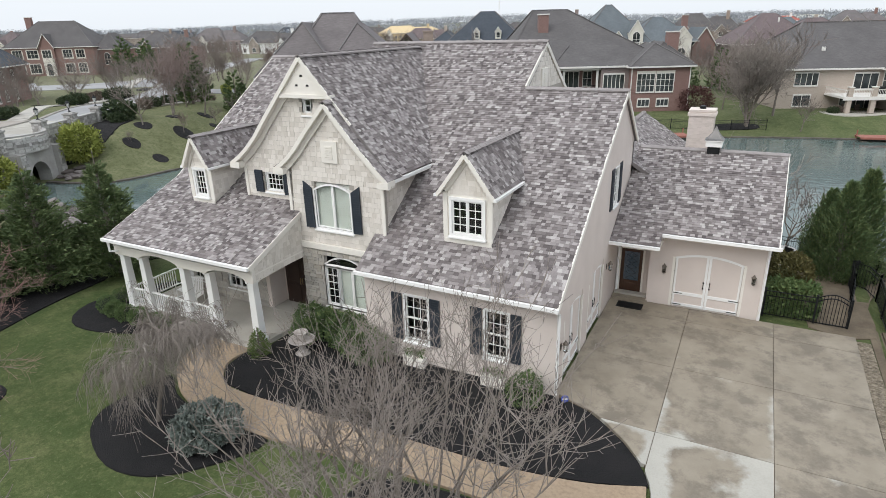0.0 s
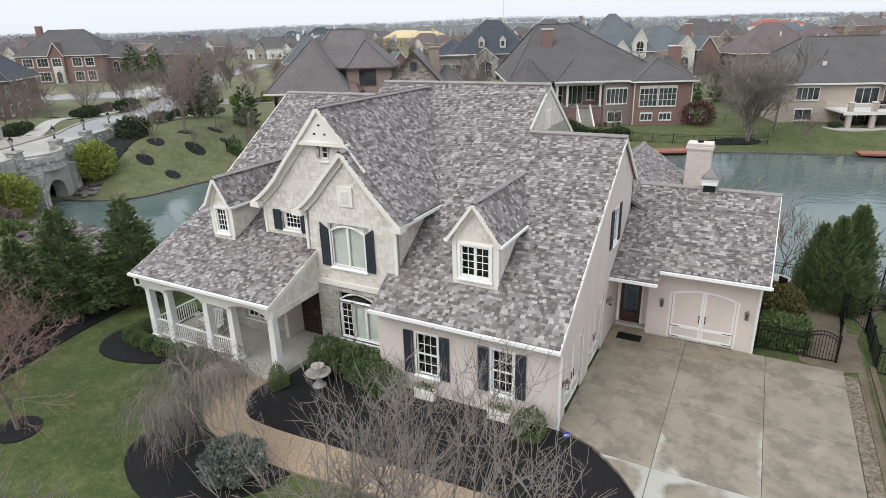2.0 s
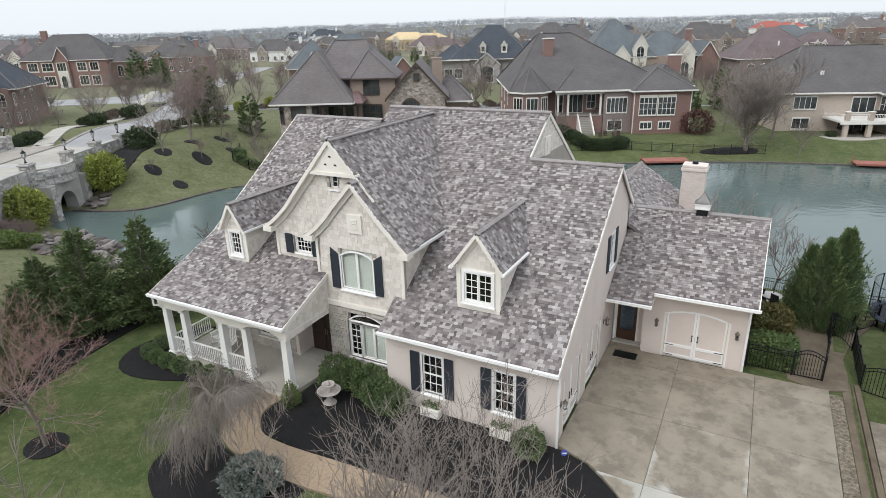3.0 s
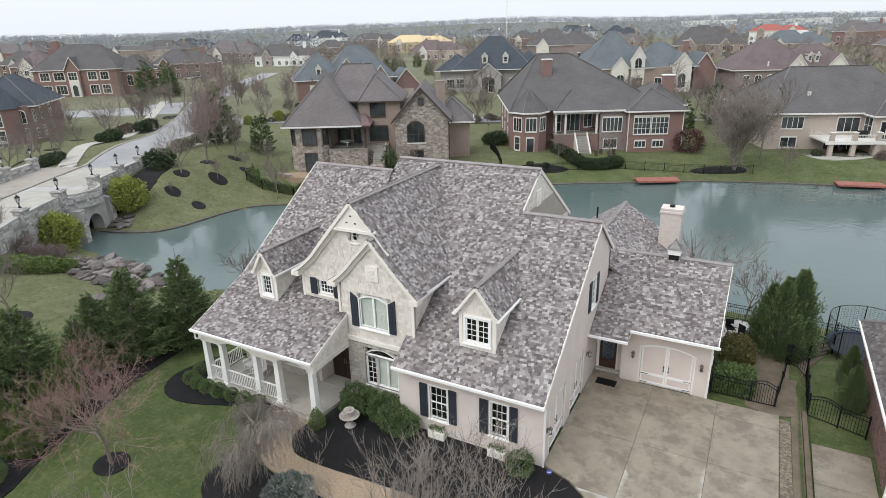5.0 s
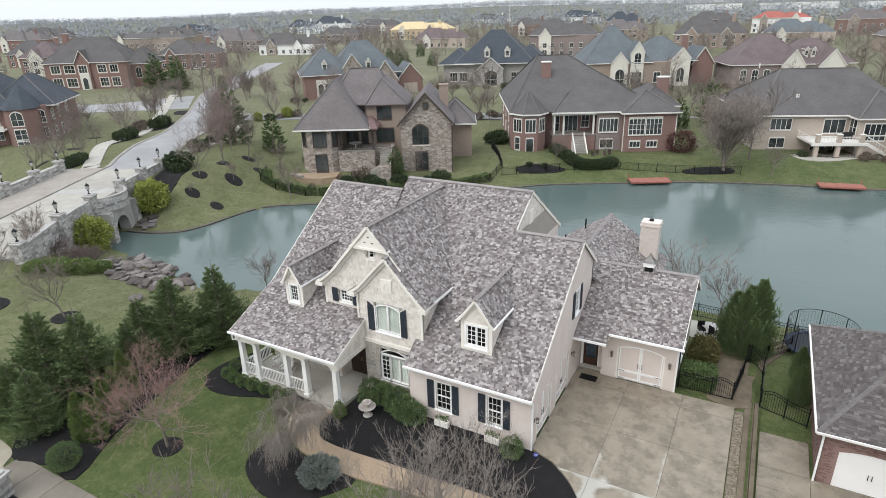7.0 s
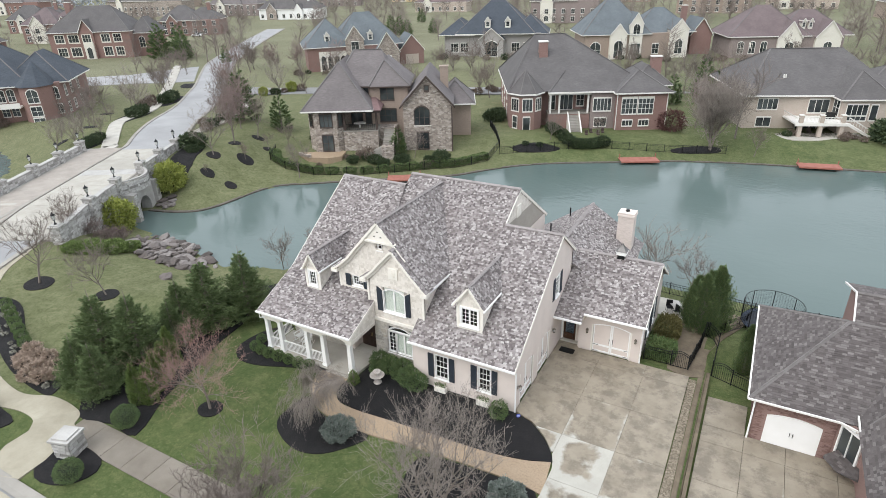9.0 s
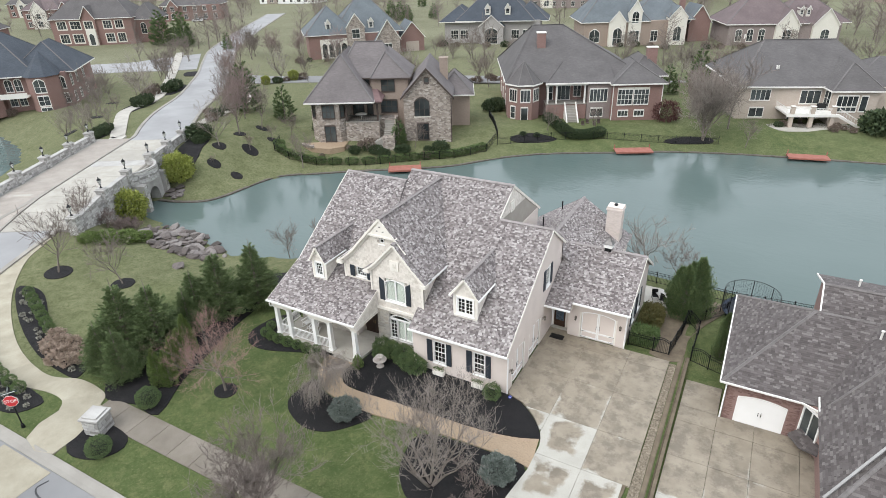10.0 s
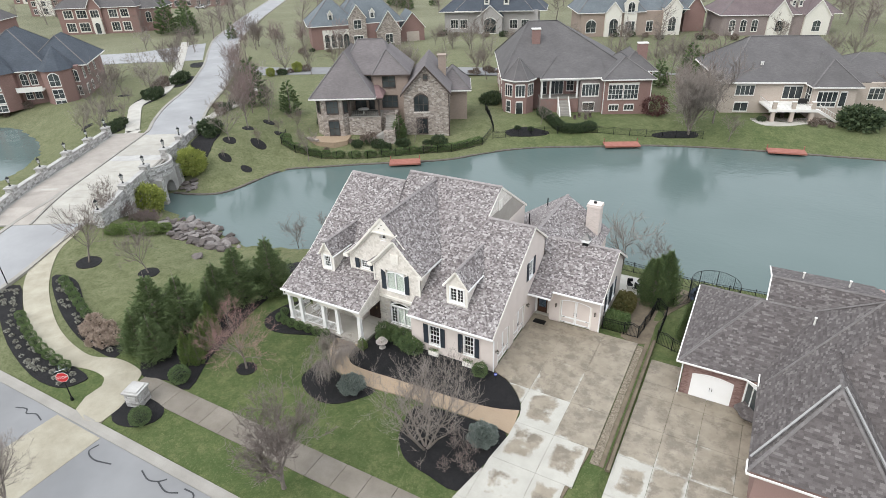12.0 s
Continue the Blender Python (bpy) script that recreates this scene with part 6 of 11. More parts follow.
txt.body, txt.size, txt.align_x, txt.align_y, txt.extrude = "STOP", 0.3, "CENTER", "CENTER", 0.004
word_ob = bpy.data.objects.new("word_tmp", txt)
scene.collection.objects.link(word_ob)
me = bpy.data.meshes.new_from_object(word_ob.evaluated_get(bpy.context.evaluated_depsgraph_get()))
bpy.data.objects.remove(word_ob)
me.transform(pose(0, -0.092, 2.25, 90, 0, 0))
me.materials.clear()
link_mesh("lettering", me, m_white, stop, "white letters reading STOP")
for i, (z, t) in enumerate(((2.85, 20), (3.02, 110))):
    bm = bmesh.new()
    box(bm, -0.5, 0.5, -0.012, 0.012, z - 0.07, z + 0.07, 0.004, pose(0, 0, 0, 0, 0, t))
    blade = part("street_blade", bm, grained("dark_blade", (0.03, 0.05, 0.045), (0.04, 0.06, 0.055), 3, 30, 0.5), stop, "dark street-name blade")
    bm = bmesh.new()
    box(bm, -0.36, 0.36, -0.016, 0.016, z - 0.025, z + 0.025, 0, pose(0, 0, 0, 0, 0, t))
    part("lettering_bar", bm, m_white, blade)


# ---- other houses ----
def roof_material(name, a, b):
    k = Nodes(name, 0.9)
    rows = k.noise(3.0, 3, 0.7, (0.6, 0.6, 7.0))
    c = k.mix(k.span(rows, 0.3, 0.7), a, b)
    c = k.mix(k.span(k.noise(0.35, 4), 0.35, 0.7, 0, 0.5), c, tuple(v * 0.75 for v in a))
    k.colour(c)
    k.bump(rows, 0.5, 0.04)
    return k.m


def brick_material(name, a, b):
    k = Nodes(name, 0.9)
    rows = k.noise(5.0, 3, 0.7, (0.7, 0.7, 3.0))
    k.colour(k.mix(k.span(k.noise(0.5, 3), 0.3, 0.7, 0, 0.4), k.mix(k.span(rows, 0.3, 0.7), a, b), a))
    k.bump(rows, 0.4, 0.02)
    return k.m


def cobble_material(name, stops, scale=2.6):
    """Rough coursed stones with pale joints."""
    k = Nodes(name, 0.9)
    mp = k.n("Mapping")
    mp.inputs["Scale"].default_value = (1.0, 1.0, 1.7)
    k.link(k.coord(), mp.inputs[0])
    cell, edge = k.n("TexVoronoi"), k.n("TexVoronoi")
    edge.feature = "DISTANCE_TO_EDGE"
    for x in (cell, edge):
        x.inputs["Scale"].default_value = scale
        k.link(mp.outputs[0], x.inputs["Vector"])
    tone = k.n("SeparateColor")
    k.link(cell.outputs["Color"], tone.inputs[0])
    c = k.ramp(tone.outputs[0], stops)
    c = k.mix(k.span(k.noise(0.4, 3), 0.3, 0.7, 0, 0.35), c, stops[1][1])
    c = k.mix(k.span(edge.outputs["Distance"], 0.02, 0.07, 0.6, 0.0), c, (0.3, 0.27, 0.24))
    k.colour(c)
    k.bump(edge.outputs["Distance"], 0.6, 0.05)
    return k.m


r_brown, r_grey, r_slate, r_black, r_red, r_plum = (roof_material(n, a, b) for n, a, b in (
    ("brown_grey_roof", (0.125, 0.11, 0.108), (0.19, 0.172, 0.17)), ("dark_grey_roof", (0.088, 0.081, 0.08), (0.135, 0.126, 0.123)), ("blue_slate_roof", (0.1, 0.115, 0.125), (0.165, 0.185, 0.195)),
    ("blue_black_roof", (0.042, 0.05, 0.062), (0.08, 0.092, 0.108)), ("red_tile_roof", (0.3, 0.09, 0.07), (0.42, 0.15, 0.12)), ("plum_roof", (0.125, 0.095, 0.095), (0.18, 0.142, 0.142))))
b_red, b_tan, b_beige, b_white, b_brown, b_ply = (brick_material(n, a, b) for n, a, b in (
    ("red_brick", (0.2, 0.122, 0.105), (0.29, 0.185, 0.163)), ("tan_brick", (0.27, 0.208, 0.17), (0.37, 0.3, 0.25)), ("pink_beige_brick", (0.4, 0.335, 0.28), (0.5, 0.43, 0.37)), 
    ("pale_limestone", (0.6, 0.57, 0.5), (0.7, 0.67, 0.6)), ("brown_brick", (0.21, 0.17, 0.158), (0.3, 0.25, 0.235)), ("bare_plywood", (0.55, 0.43, 0.25), (0.66, 0.53, 0.33))))


b_stone = cobble_material("field_stone", [(0, (0.16, 0.13, 0.11)), (0.35, (0.27, 0.225, 0.19)), (0.7, (0.36, 0.31, 0.27)), (1, (0.47, 0.42, 0.37))])


class FarHouse:
    """A house in its own axes: u along its front, v away from it, z up."""

    def __init__(self, label, at, turn, group="houses round the lake"):
        self.ob = thing("house", label, "house", group, at, turn)
        self.plain = "far" in group

    def walls(self, u0, u1, v0, v1, z0, z1, m):
        bm = bmesh.new()
        box(bm, u0, u1, v0, v1, z0, z1)
        return part("wall", bm, m, self.ob)

    def hip(self, u0, u1, v0, v1, ze, zr, m, over=0.5, ridge=True):
        u0, u1, v0, v1 = u0 - over, u1 + over, v0 - over, v1 + over
        k = min(u1 - u0, v1 - v0) / 2
        if u1 - u0 >= v1 - v0:
            a, b = (u0 + k, (v0 + v1) / 2, zr), (u1 - k, (v0 + v1) / 2, zr)
        else:
            a, b = ((u0 + u1) / 2, v0 + k, zr), ((u0 + u1) / 2, v1 - k, zr)
        bm = bmesh.new()
        c = [bm.verts.new((u, v, ze)) for u, v in ((u0, v0), (u1, v0), (u1, v1), (u0, v1))]
        low = [bm.verts.new((u, v, ze - 0.22)) for u, v in ((u0, v0), (u1, v0), (u1, v1), (u0, v1))]
        square = (Vector(a) - Vector(b)).length < 0.05
        ra = bm.verts.new(a)
        rb = ra if square else bm.verts.new(b)
        if square:
            for i in range(4):
                bm.faces.new((c[i], c[(i + 1) % 4], ra))
        elif u1 - u0 >= v1 - v0:
            for f in ((c[0], c[1], rb, ra), (c[1], c[2], rb), (c[2], c[3], ra, rb), (c[3], c[0], ra)):
                bm.faces.new(f)
        else:
            for f in ((c[0], c[1], ra), (c[1], c[2], rb, ra), (c[2], c[3], rb), (c[3], c[0], ra, rb)):
                bm.faces.new(f)
        for i in range(4):
            bm.faces.new((low[i], low[(i + 1) % 4], c[(i + 1) % 4], c[i]))
        bm.faces.new(low)
        roof = part("roof", bm, m, self.ob)
        for i, (u, v) in enumerate(((u0, v0), (u1, v0), (u1, v1), (u0, v1))):
            top = Vector(a if (i in (0, 3) if u1 - u0 >= v1 - v0 else i in (0, 1)) else b)
            bm = bmesh.new()
            sweep(bm, [Vector((u, v, ze + 0.02)), top + Vector((0, 0, 0.03))], 0.24, 0.07)
            part("hip_cap", bm, r_cap, roof)
        bm = bmesh.new()
        for p, q in (((u0, v0), (u1, v0)), ((u0, v0), (u0, v1)), ((u1, v0), (u1, v1))):
            sweep(bm, [(*p, ze - 0.1), (*q, ze - 0.1)], 0.14, 0.2)
        part("gutter", bm, m_trim2, roof)
        return roof

    def gable(self, u0, u1, v0, v1, ze, zr, m, wall, along="v", over=0.4, trim=True):
        """A gabled roof with its ridge along u or v, and the gable walls below it."""
        o = over
        if along == "v":
            c = (u0 + u1) / 2
            k = (zr - ze) / (c - u0)
            prof = [(u0 - o, ze - k * o), (c, zr), (u1 + o, ze - k * o)]
            P = lambda s, z, t: (s, t, z)
            t0, t1 = v0 - o, v1 + o
            tri = [(u0, ze - 0.05), (u1, ze - 0.05), (c, zr - 0.08)]
            w0, w1, axis = v0, v1, (0, 0.2, 0)
        else:
            c = (v0 + v1) / 2
            k = (zr - ze) / (c - v0)
            prof = [(v0 - o, ze - k * o), (c, zr), (v1 + o, ze - k * o)]
            P = lambda s, z, t: (t, s, z)
            t0, t1 = u0 - o, u1 + o
            tri = [(v0, ze - 0.05), (v1, ze - 0.05), (c, zr - 0.08)]
            w0, w1, axis = u0, u1, (0.2, 0, 0)
        bm = bmesh.new()
        for (s0, z0), (s1, z1) in zip(prof, prof[1:]):
            q = [P(s0, z0, t0), P(s1, z1, t0), P(s1, z1, t1), P(s0, z0, t1)]
            prism(bm, q, (0, 0, -0.16))
        roof = part("roof", bm, m, self.ob)
        for w, d in ((w0, 1), (w1, -1)):
            bm = bmesh.new()
            prism(bm, [P(s, z, w) for s, z in tri], tuple(d * x for x in axis))
            part("gable_wall", bm, wall, self.ob)
        if trim:
            bm = bmesh.new()
            for (s0, z0), (s1, z1) in zip(prof, prof[1:]):
                sweep(bm, [P(s0, z0 - 0.1, t0 - 0.03), P(s1, z1 - 0.1, t0 - 0.03)], 0.06, 0.2)
            part("rake_board", bm, m_trim2, roof)
        return roof

    def facets(self, name, m, *polys, thick=0.16):
        """Sloping planes, each a thin slab, joined into one roof."""
        bm = bmesh.new()
        for poly in polys:
            prism(bm, poly, (0, 0, -thick))
        return part(name, bm, m, self.ob)

    def win(self, u, v, z, w, h, face="f", cols=2, rows=2, trim=None, rise=0.0, head=True, turn=None, edge=0.1):
        """A framed window standing a hand's breadth proud of the wall (f front, l left end, r right end, b back)."""
        turn = {"f": 0, "r": 90, "l": -90, "b": 180}[face] if turn is None else turn
        M = pose(u, v, z, 0, 0, turn)
        trim = trim or m_trim2
        e = edge
        bm = bmesh.new()
        n = 8 if rise else 1
        xs = [w * j / n for j in range(n + 1)]
        top = lambda x: arch_z(x, w, h, rise) if rise else h
        lift = 0.22 if head else e
        outer = [(-e, -e - 0.1), (w + e, -e - 0.1), (w + e, h - rise + lift * 0.5)] + [(x, top(x) + lift) for x in xs[::-1]] + [(-e, h - rise + lift * 0.5)]
        inner = [(0, 0), (w, 0), (w, h - rise)] + [(x, top(x)) for x in xs[::-1]] + [(0, h - rise)]
        quad = [[bm.verts.new((x, y, zz)) for x, zz in line] for y in (-0.09, 0.0) for line in (outer, inner)]
        n2 = len(outer)
        for j in range(n2):
            q = (j + 1) % n2
            bm.faces.new((quad[0][j], quad[0][q], quad[1][q], quad[1][j]))
            bm.faces.new((quad[0][j], quad[0][q], quad[2][q], quad[2][j]))
            bm.faces.new((quad[1][j], quad[1][q], quad[3][q], quad[3][j]))
        bmesh.ops.remove_doubles(bm, verts=bm.verts, dist=1e-5)
        bmesh.ops.transform(bm, matrix=M, verts=bm.verts)
        bars = []
        for c in range(1, cols):
            x = w * c / cols
            bars.append(("mullion", (x - 0.035, x + 0.035, -0.07, -0.02, 0, top(x))))
        for r in range(1, rows):
            zz = (h - rise) * r / rows
            bars.append(("transom", (0, w, -0.068, -0.021, zz - 0.025, zz + 0.025)))
        if self.plain:
            for _, b in bars:
                box(bm, *b, m=M)
        win = part("window", bm, trim, self.ob)
        for nm, b in ([] if self.plain else bars):
            bm = bmesh.new()
            box(bm, *b, m=M)
            part(nm, bm, trim, win)
        bm = bmesh.new()
        prism(bm, [(0, -0.03, 0), (w, -0.03, 0)] + [(x, -0.03, top(x)) for x in xs[::-1]], (0, 0.02, 0))
        bmesh.ops.transform(bm, matrix=M, verts=bm.verts)
        part("pane", bm, m_farglass, win)

    def door(self, u, v, z, w, h, m=None, rise=0.0, name="door"):
        bm = bmesh.new()
        box(bm, u, u + w, v - 0.05, v, z, z + h)
        for i in range(2):
            box(bm, u + 0.1 + i * w / 2, u + w / 2 - 0.1 + i * w / 2, v - 0.08, v - 0.05, z + 0.2, z + h - 0.25)
        part(name, bm, m or m_wood, self.ob)

    def chimney(self, u, v, z0, z1, w, d, m, cap=True):
        bm = bmesh.new()
        box(bm, u - w / 2, u + w / 2, v - d / 2, v + d / 2, z0, z1)
        c = part("chimney", bm, m, self.ob)
        bm = bmesh.new()
        box(bm, u - w / 2 - 0.1, u + w / 2 + 0.1, v - d / 2 - 0.1, v + d / 2 + 0.1, z1, z1 + 0.18, 0.03)
        part("cap", bm, m_trim2 if cap else m, c)

    def solid(self, name, outline, depth, m):
        bm = bmesh.new()
        prism(bm, outline, depth)
        return part(name, bm, m, self.ob)

    def boxes(self, name, m, *bs, bevel=0.0):
        bm = bmesh.new()
        for b in bs:
            box(bm, *b, bevel)
        return part(name, bm, m, self.ob)


m_trim2 = grained("pale_house_trim", (0.66, 0.635, 0.59), (0.75, 0.725, 0.68), 0.4, 10, 0.7, 0.05, 0.004, stain=0.1)
m_darktrim = grained("dark_brown_trim", (0.05, 0.035, 0.03), (0.075, 0.055, 0.045), 1, 10, 0.7, 0.05, 0.004, stain=0.1)
r_cap = roof_material("weathered_hip_cap", (0.12, 0.11, 0.108), (0.19, 0.178, 0.172))


r_umber = roof_material("umber_roof", (0.12, 0.105, 0.103), (0.19, 0.17, 0.168))


def stone_house():
    h = FarHouse("brown stone lakeside house with steep hipped roofs", (-50.7, 40.6, -1.3), 27)
    # canted left wing
    pts = [(0.2, 14), (0.2, 1.7), (1.5, 0.25), (4.8, 0.25), (5.9, 1.5), (5.9, 14)]
    h.solid("wall", [(u, v, 0) for u, v in pts], (0, 0, 7.4), b_stone)
    h.walls(5.9, 9.6, 5.0, 15.5, 0, 10.0, b_tan)
    h.walls(9.6, 15.4, 4.6, 15.5, 0, 10.0, b_tan)
    h.walls(4.3, 5.9, 5.0, 12, 7.0, 10.0, b_tan)
    h.walls(14.9, 22.2, 0.9, 13, 0, 8.0, b_stone)
    h.walls(20, 25.2, 8, 15, 0, 6.4, b_tan)
    h.hip(0.1, 10, 0.1, 18, 7.3, 13.6, r_umber, 0.45)
    h.facets("roof", r_umber, [(4.0, 4.4, 10.0), (13.8, 4.4, 10.0), (11.1, 10, 14.7), (6.7, 10, 14.7)], [(4.0, 4.4, 10.0), (6.7, 10, 14.7), (4.0, 15.8, 10.0)], [(13.8, 4.4, 10.0), (13.8, 15.8, 10.0), (11.1, 10, 14.7)], [(4.0, 15.8, 10.0), (6.7, 10, 14.7), (11.1, 10, 14.7), (13.8, 15.8, 10.0)])
    h.facets("roof", r_umber, [(9.5, 4.1, 9.95), (15.9, 4.1, 9.95), (11.7, 7.6, 13.4)], [(9.5, 4.1, 9.95), (11.7, 7.6, 13.4), (11.7, 14, 13.4), (9.5, 14, 9.95)], [(15.9, 4.1, 9.95), (15.9, 14, 9.95), (11.7, 14, 13.4), (11.7, 7.6, 13.4)])
    for p, q in (((4.0, 4.4, 10.05), (6.7, 10, 14.75)), ((9.5, 4.1, 10.0), (11.7, 7.6, 13.45)), ((15.9, 4.1, 10.0), (11.7, 7.6, 13.45)), ((6.7, 10, 14.75), (11.1, 10, 14.75))):
        bm = bmesh.new()
        sweep(bm, [p, q], 0.26, 0.07)
        part("hip_cap", bm, r_cap, h.ob)
    h.boxes("gutter", m_darktrim, (4.0, 9.5, 4.3, 4.45, 9.78, 9.95))
    h.boxes("gutter", m_darktrim, (9.45, 15.95, 4.0, 4.15, 9.73, 9.9))
    h.gable(14.9, 22.2, 0.9, 14, 8.0, 12.0, r_umber, b_stone, trim=False)
    h.solid("rake_board", [(14.4, 0.42, 7.5), (18.55, 0.42, 12.0), (22.7, 0.42, 7.5), (22.7, 0.42, 7.15), (18.55, 0.42, 11.62), (14.4, 0.42, 7.15)], (0, 0.12, 0), m_darktrim)
    h.hip(20, 25.4, 7.6, 15.5, 6.4, 9.6, r_umber)
    h.chimney(21.0, 8.6, 5, 12.0, 1.3, 1.1, b_tan, False)
    # covered porch over a stone base
    h.solid("porch_base", [(5.6, 0.8, 0), (10.9, 0.8, 0), (10.9, 5.2, 0), (5.6, 5.2, 0)], (0, 0, 3.9), b_stone)
    h.boxes("porch_floor", m_curb, (5.5, 11.0, 0.7, 5.0, 3.9, 4.02))
    copper = grained("copper_red_roof", (0.15, 0.092, 0.09), (0.21, 0.135, 0.13), 1, 10)
    h.facets("porch_roof", copper, [(5.0, 0.3, 7.2), (11.6, 0.3, 7.2), (10.4, 4.9, 8.3), (6.2, 4.9, 8.3)], [(5.0, 0.3, 7.2), (6.2, 4.9, 8.3), (5.0, 4.9, 7.2)], [(11.6, 0.3, 7.2), (11.6, 4.9, 7.2), (10.4, 4.9, 8.3)])
    h.boxes("porch_fascia", m_darktrim, (5.1, 11.5, 0.4, 0.62, 6.75, 7.05))
    for u in (5.7, 10.6):
        h.boxes("porch_post", m_darktrim, (u, u + 0.3, 0.85, 1.15, 3.9, 6.8))
    h.boxes("porch_ceiling", m_darktrim, (5.2, 11.4, 0.65, 4.9, 6.72, 6.8))
    h.boxes("handrail", m_iron, (6.0, 10.6, 0.95, 1.0, 4.9, 4.96))
    h.boxes("lower_rail", m_iron, (6.0, 10.6, 0.95, 1.0, 4.1, 4.14))
    for i in range(15):
        h.boxes("baluster", m_iron, (6.2 + i * 0.3, 6.225 + i * 0.3, 0.96, 0.99, 4.1, 4.92))
    h.win(6.3, 4.98, 4.1, 1.7, 2.4, cols=2, rows=1, trim=m_darktrim)
    h.win(8.6, 4.98, 4.1, 1.7, 2.4, cols=2, rows=1, trim=m_darktrim)
    bm = bmesh.new()
    cyl(bm, (7.9, 2.6, 4.02), (7.9, 2.6, 4.7), 0.12, n=10)
    cyl(bm, (7.9, 2.6, 4.7), (7.9, 2.6, 4.78), 0.95, n=18)
    part("porch_table", bm, m_trim2, h.ob, "pale round porch table")
    # stair from the landing, turning along the base
    h.boxes("landing", b_stone, (10.9, 13.6, 2.2, 4.7, 0, 4.0))
    for i in range(9):
        h.boxes("stair_step", m_curb, (11.7, 13.2, 2.2 - (i + 1) * 0.3, 2.2 - i * 0.3, 0.2, 3.82 - i * 0.2))
    h.boxes("landing", b_stone, (11.6, 13.4, -1.9, -0.5, 0, 2.1))
    for i in range(7):
        h.boxes("stair_step", m_curb, (11.6 - (i + 1) * 0.34, 11.6 - i * 0.34, -1.9, -0.6, 0.2, 1.93 - i * 0.17))
    h.solid("stair_wall", [(13.25, 2.2, 0), (13.25, -1.9, 0), (13.25, -1.9, 2.6), (13.25, -0.5, 2.6), (13.25, 2.2, 4.6)], (0.22, 0, 0), b_stone)
    for u, w, z, hh, c, v in ((2.3, 1.8, 4.8, 1.9, 3, 0.25), (2.4, 1.6, 1.15, 2.3, 2, 0.25), (5.3, 0.8, 8.5, 1.2, 1, 5.0), (7.2, 2.0, 8.4, 1.35, 3, 5.0), (11.2, 2.0, 7.85, 1.75, 2, 4.6), (10.95, 2.5, 4.5, 1.8, 3, 4.6)):
        h.win(u, v - 0.02, z, w, hh, cols=c, rows=2 if z < 8 else 1, trim=m_darktrim)
    h.win(0.55, 1.28, 4.8, 0.75, 1.8, turn=-48, cols=1, rows=2, trim=m_darktrim)
    h.win(5.0, 0.46, 4.8, 0.75, 1.8, turn=49, cols=1, rows=2, trim=m_darktrim)
    h.win(16.6, 0.88, 4.7, 2.2, 2.7, cols=3, rows=2, trim=m_darktrim, rise=0.6)
    h.win(16.9, 0.88, 1.0, 1.7, 2.4, cols=2, rows=2, trim=m_darktrim)
    h.win(18.25, 0.88, 9.8, 0.6, 0.6, cols=1, rows=1, trim=m_darktrim)
    h.boxes("lintel", b_white, (16.4, 19.0, 0.78, 0.9, 4.45, 4.62))
    h.boxes("downspout", m_darktrim, (22.15, 22.3, 0.75, 0.9, 0.5, 7.4))
    bm = bmesh.new()
    prism(bm, [(-1.0, -1.2, 0.95), (0.6, -2.6, 0.95), (3.6, -3.2, 0.95), (5.6, -2.2, 0.95), (5.8, 0.6, 0.95), (-0.6, 1.0, 0.95)], (0, 0, -0.9))
    part("patio", bm, m_paver, h.ob, "tan paved patio terrace")
    for u, v in ((-0.9, -1.2), (-0.4, -1.7), (0.1, -2.15), (0.7, -2.5)):
        h.boxes("patio_block", b_stone, (u - 0.28, u + 0.3, v - 0.25, v + 0.25, 0.95, 1.35), bevel=0.04)


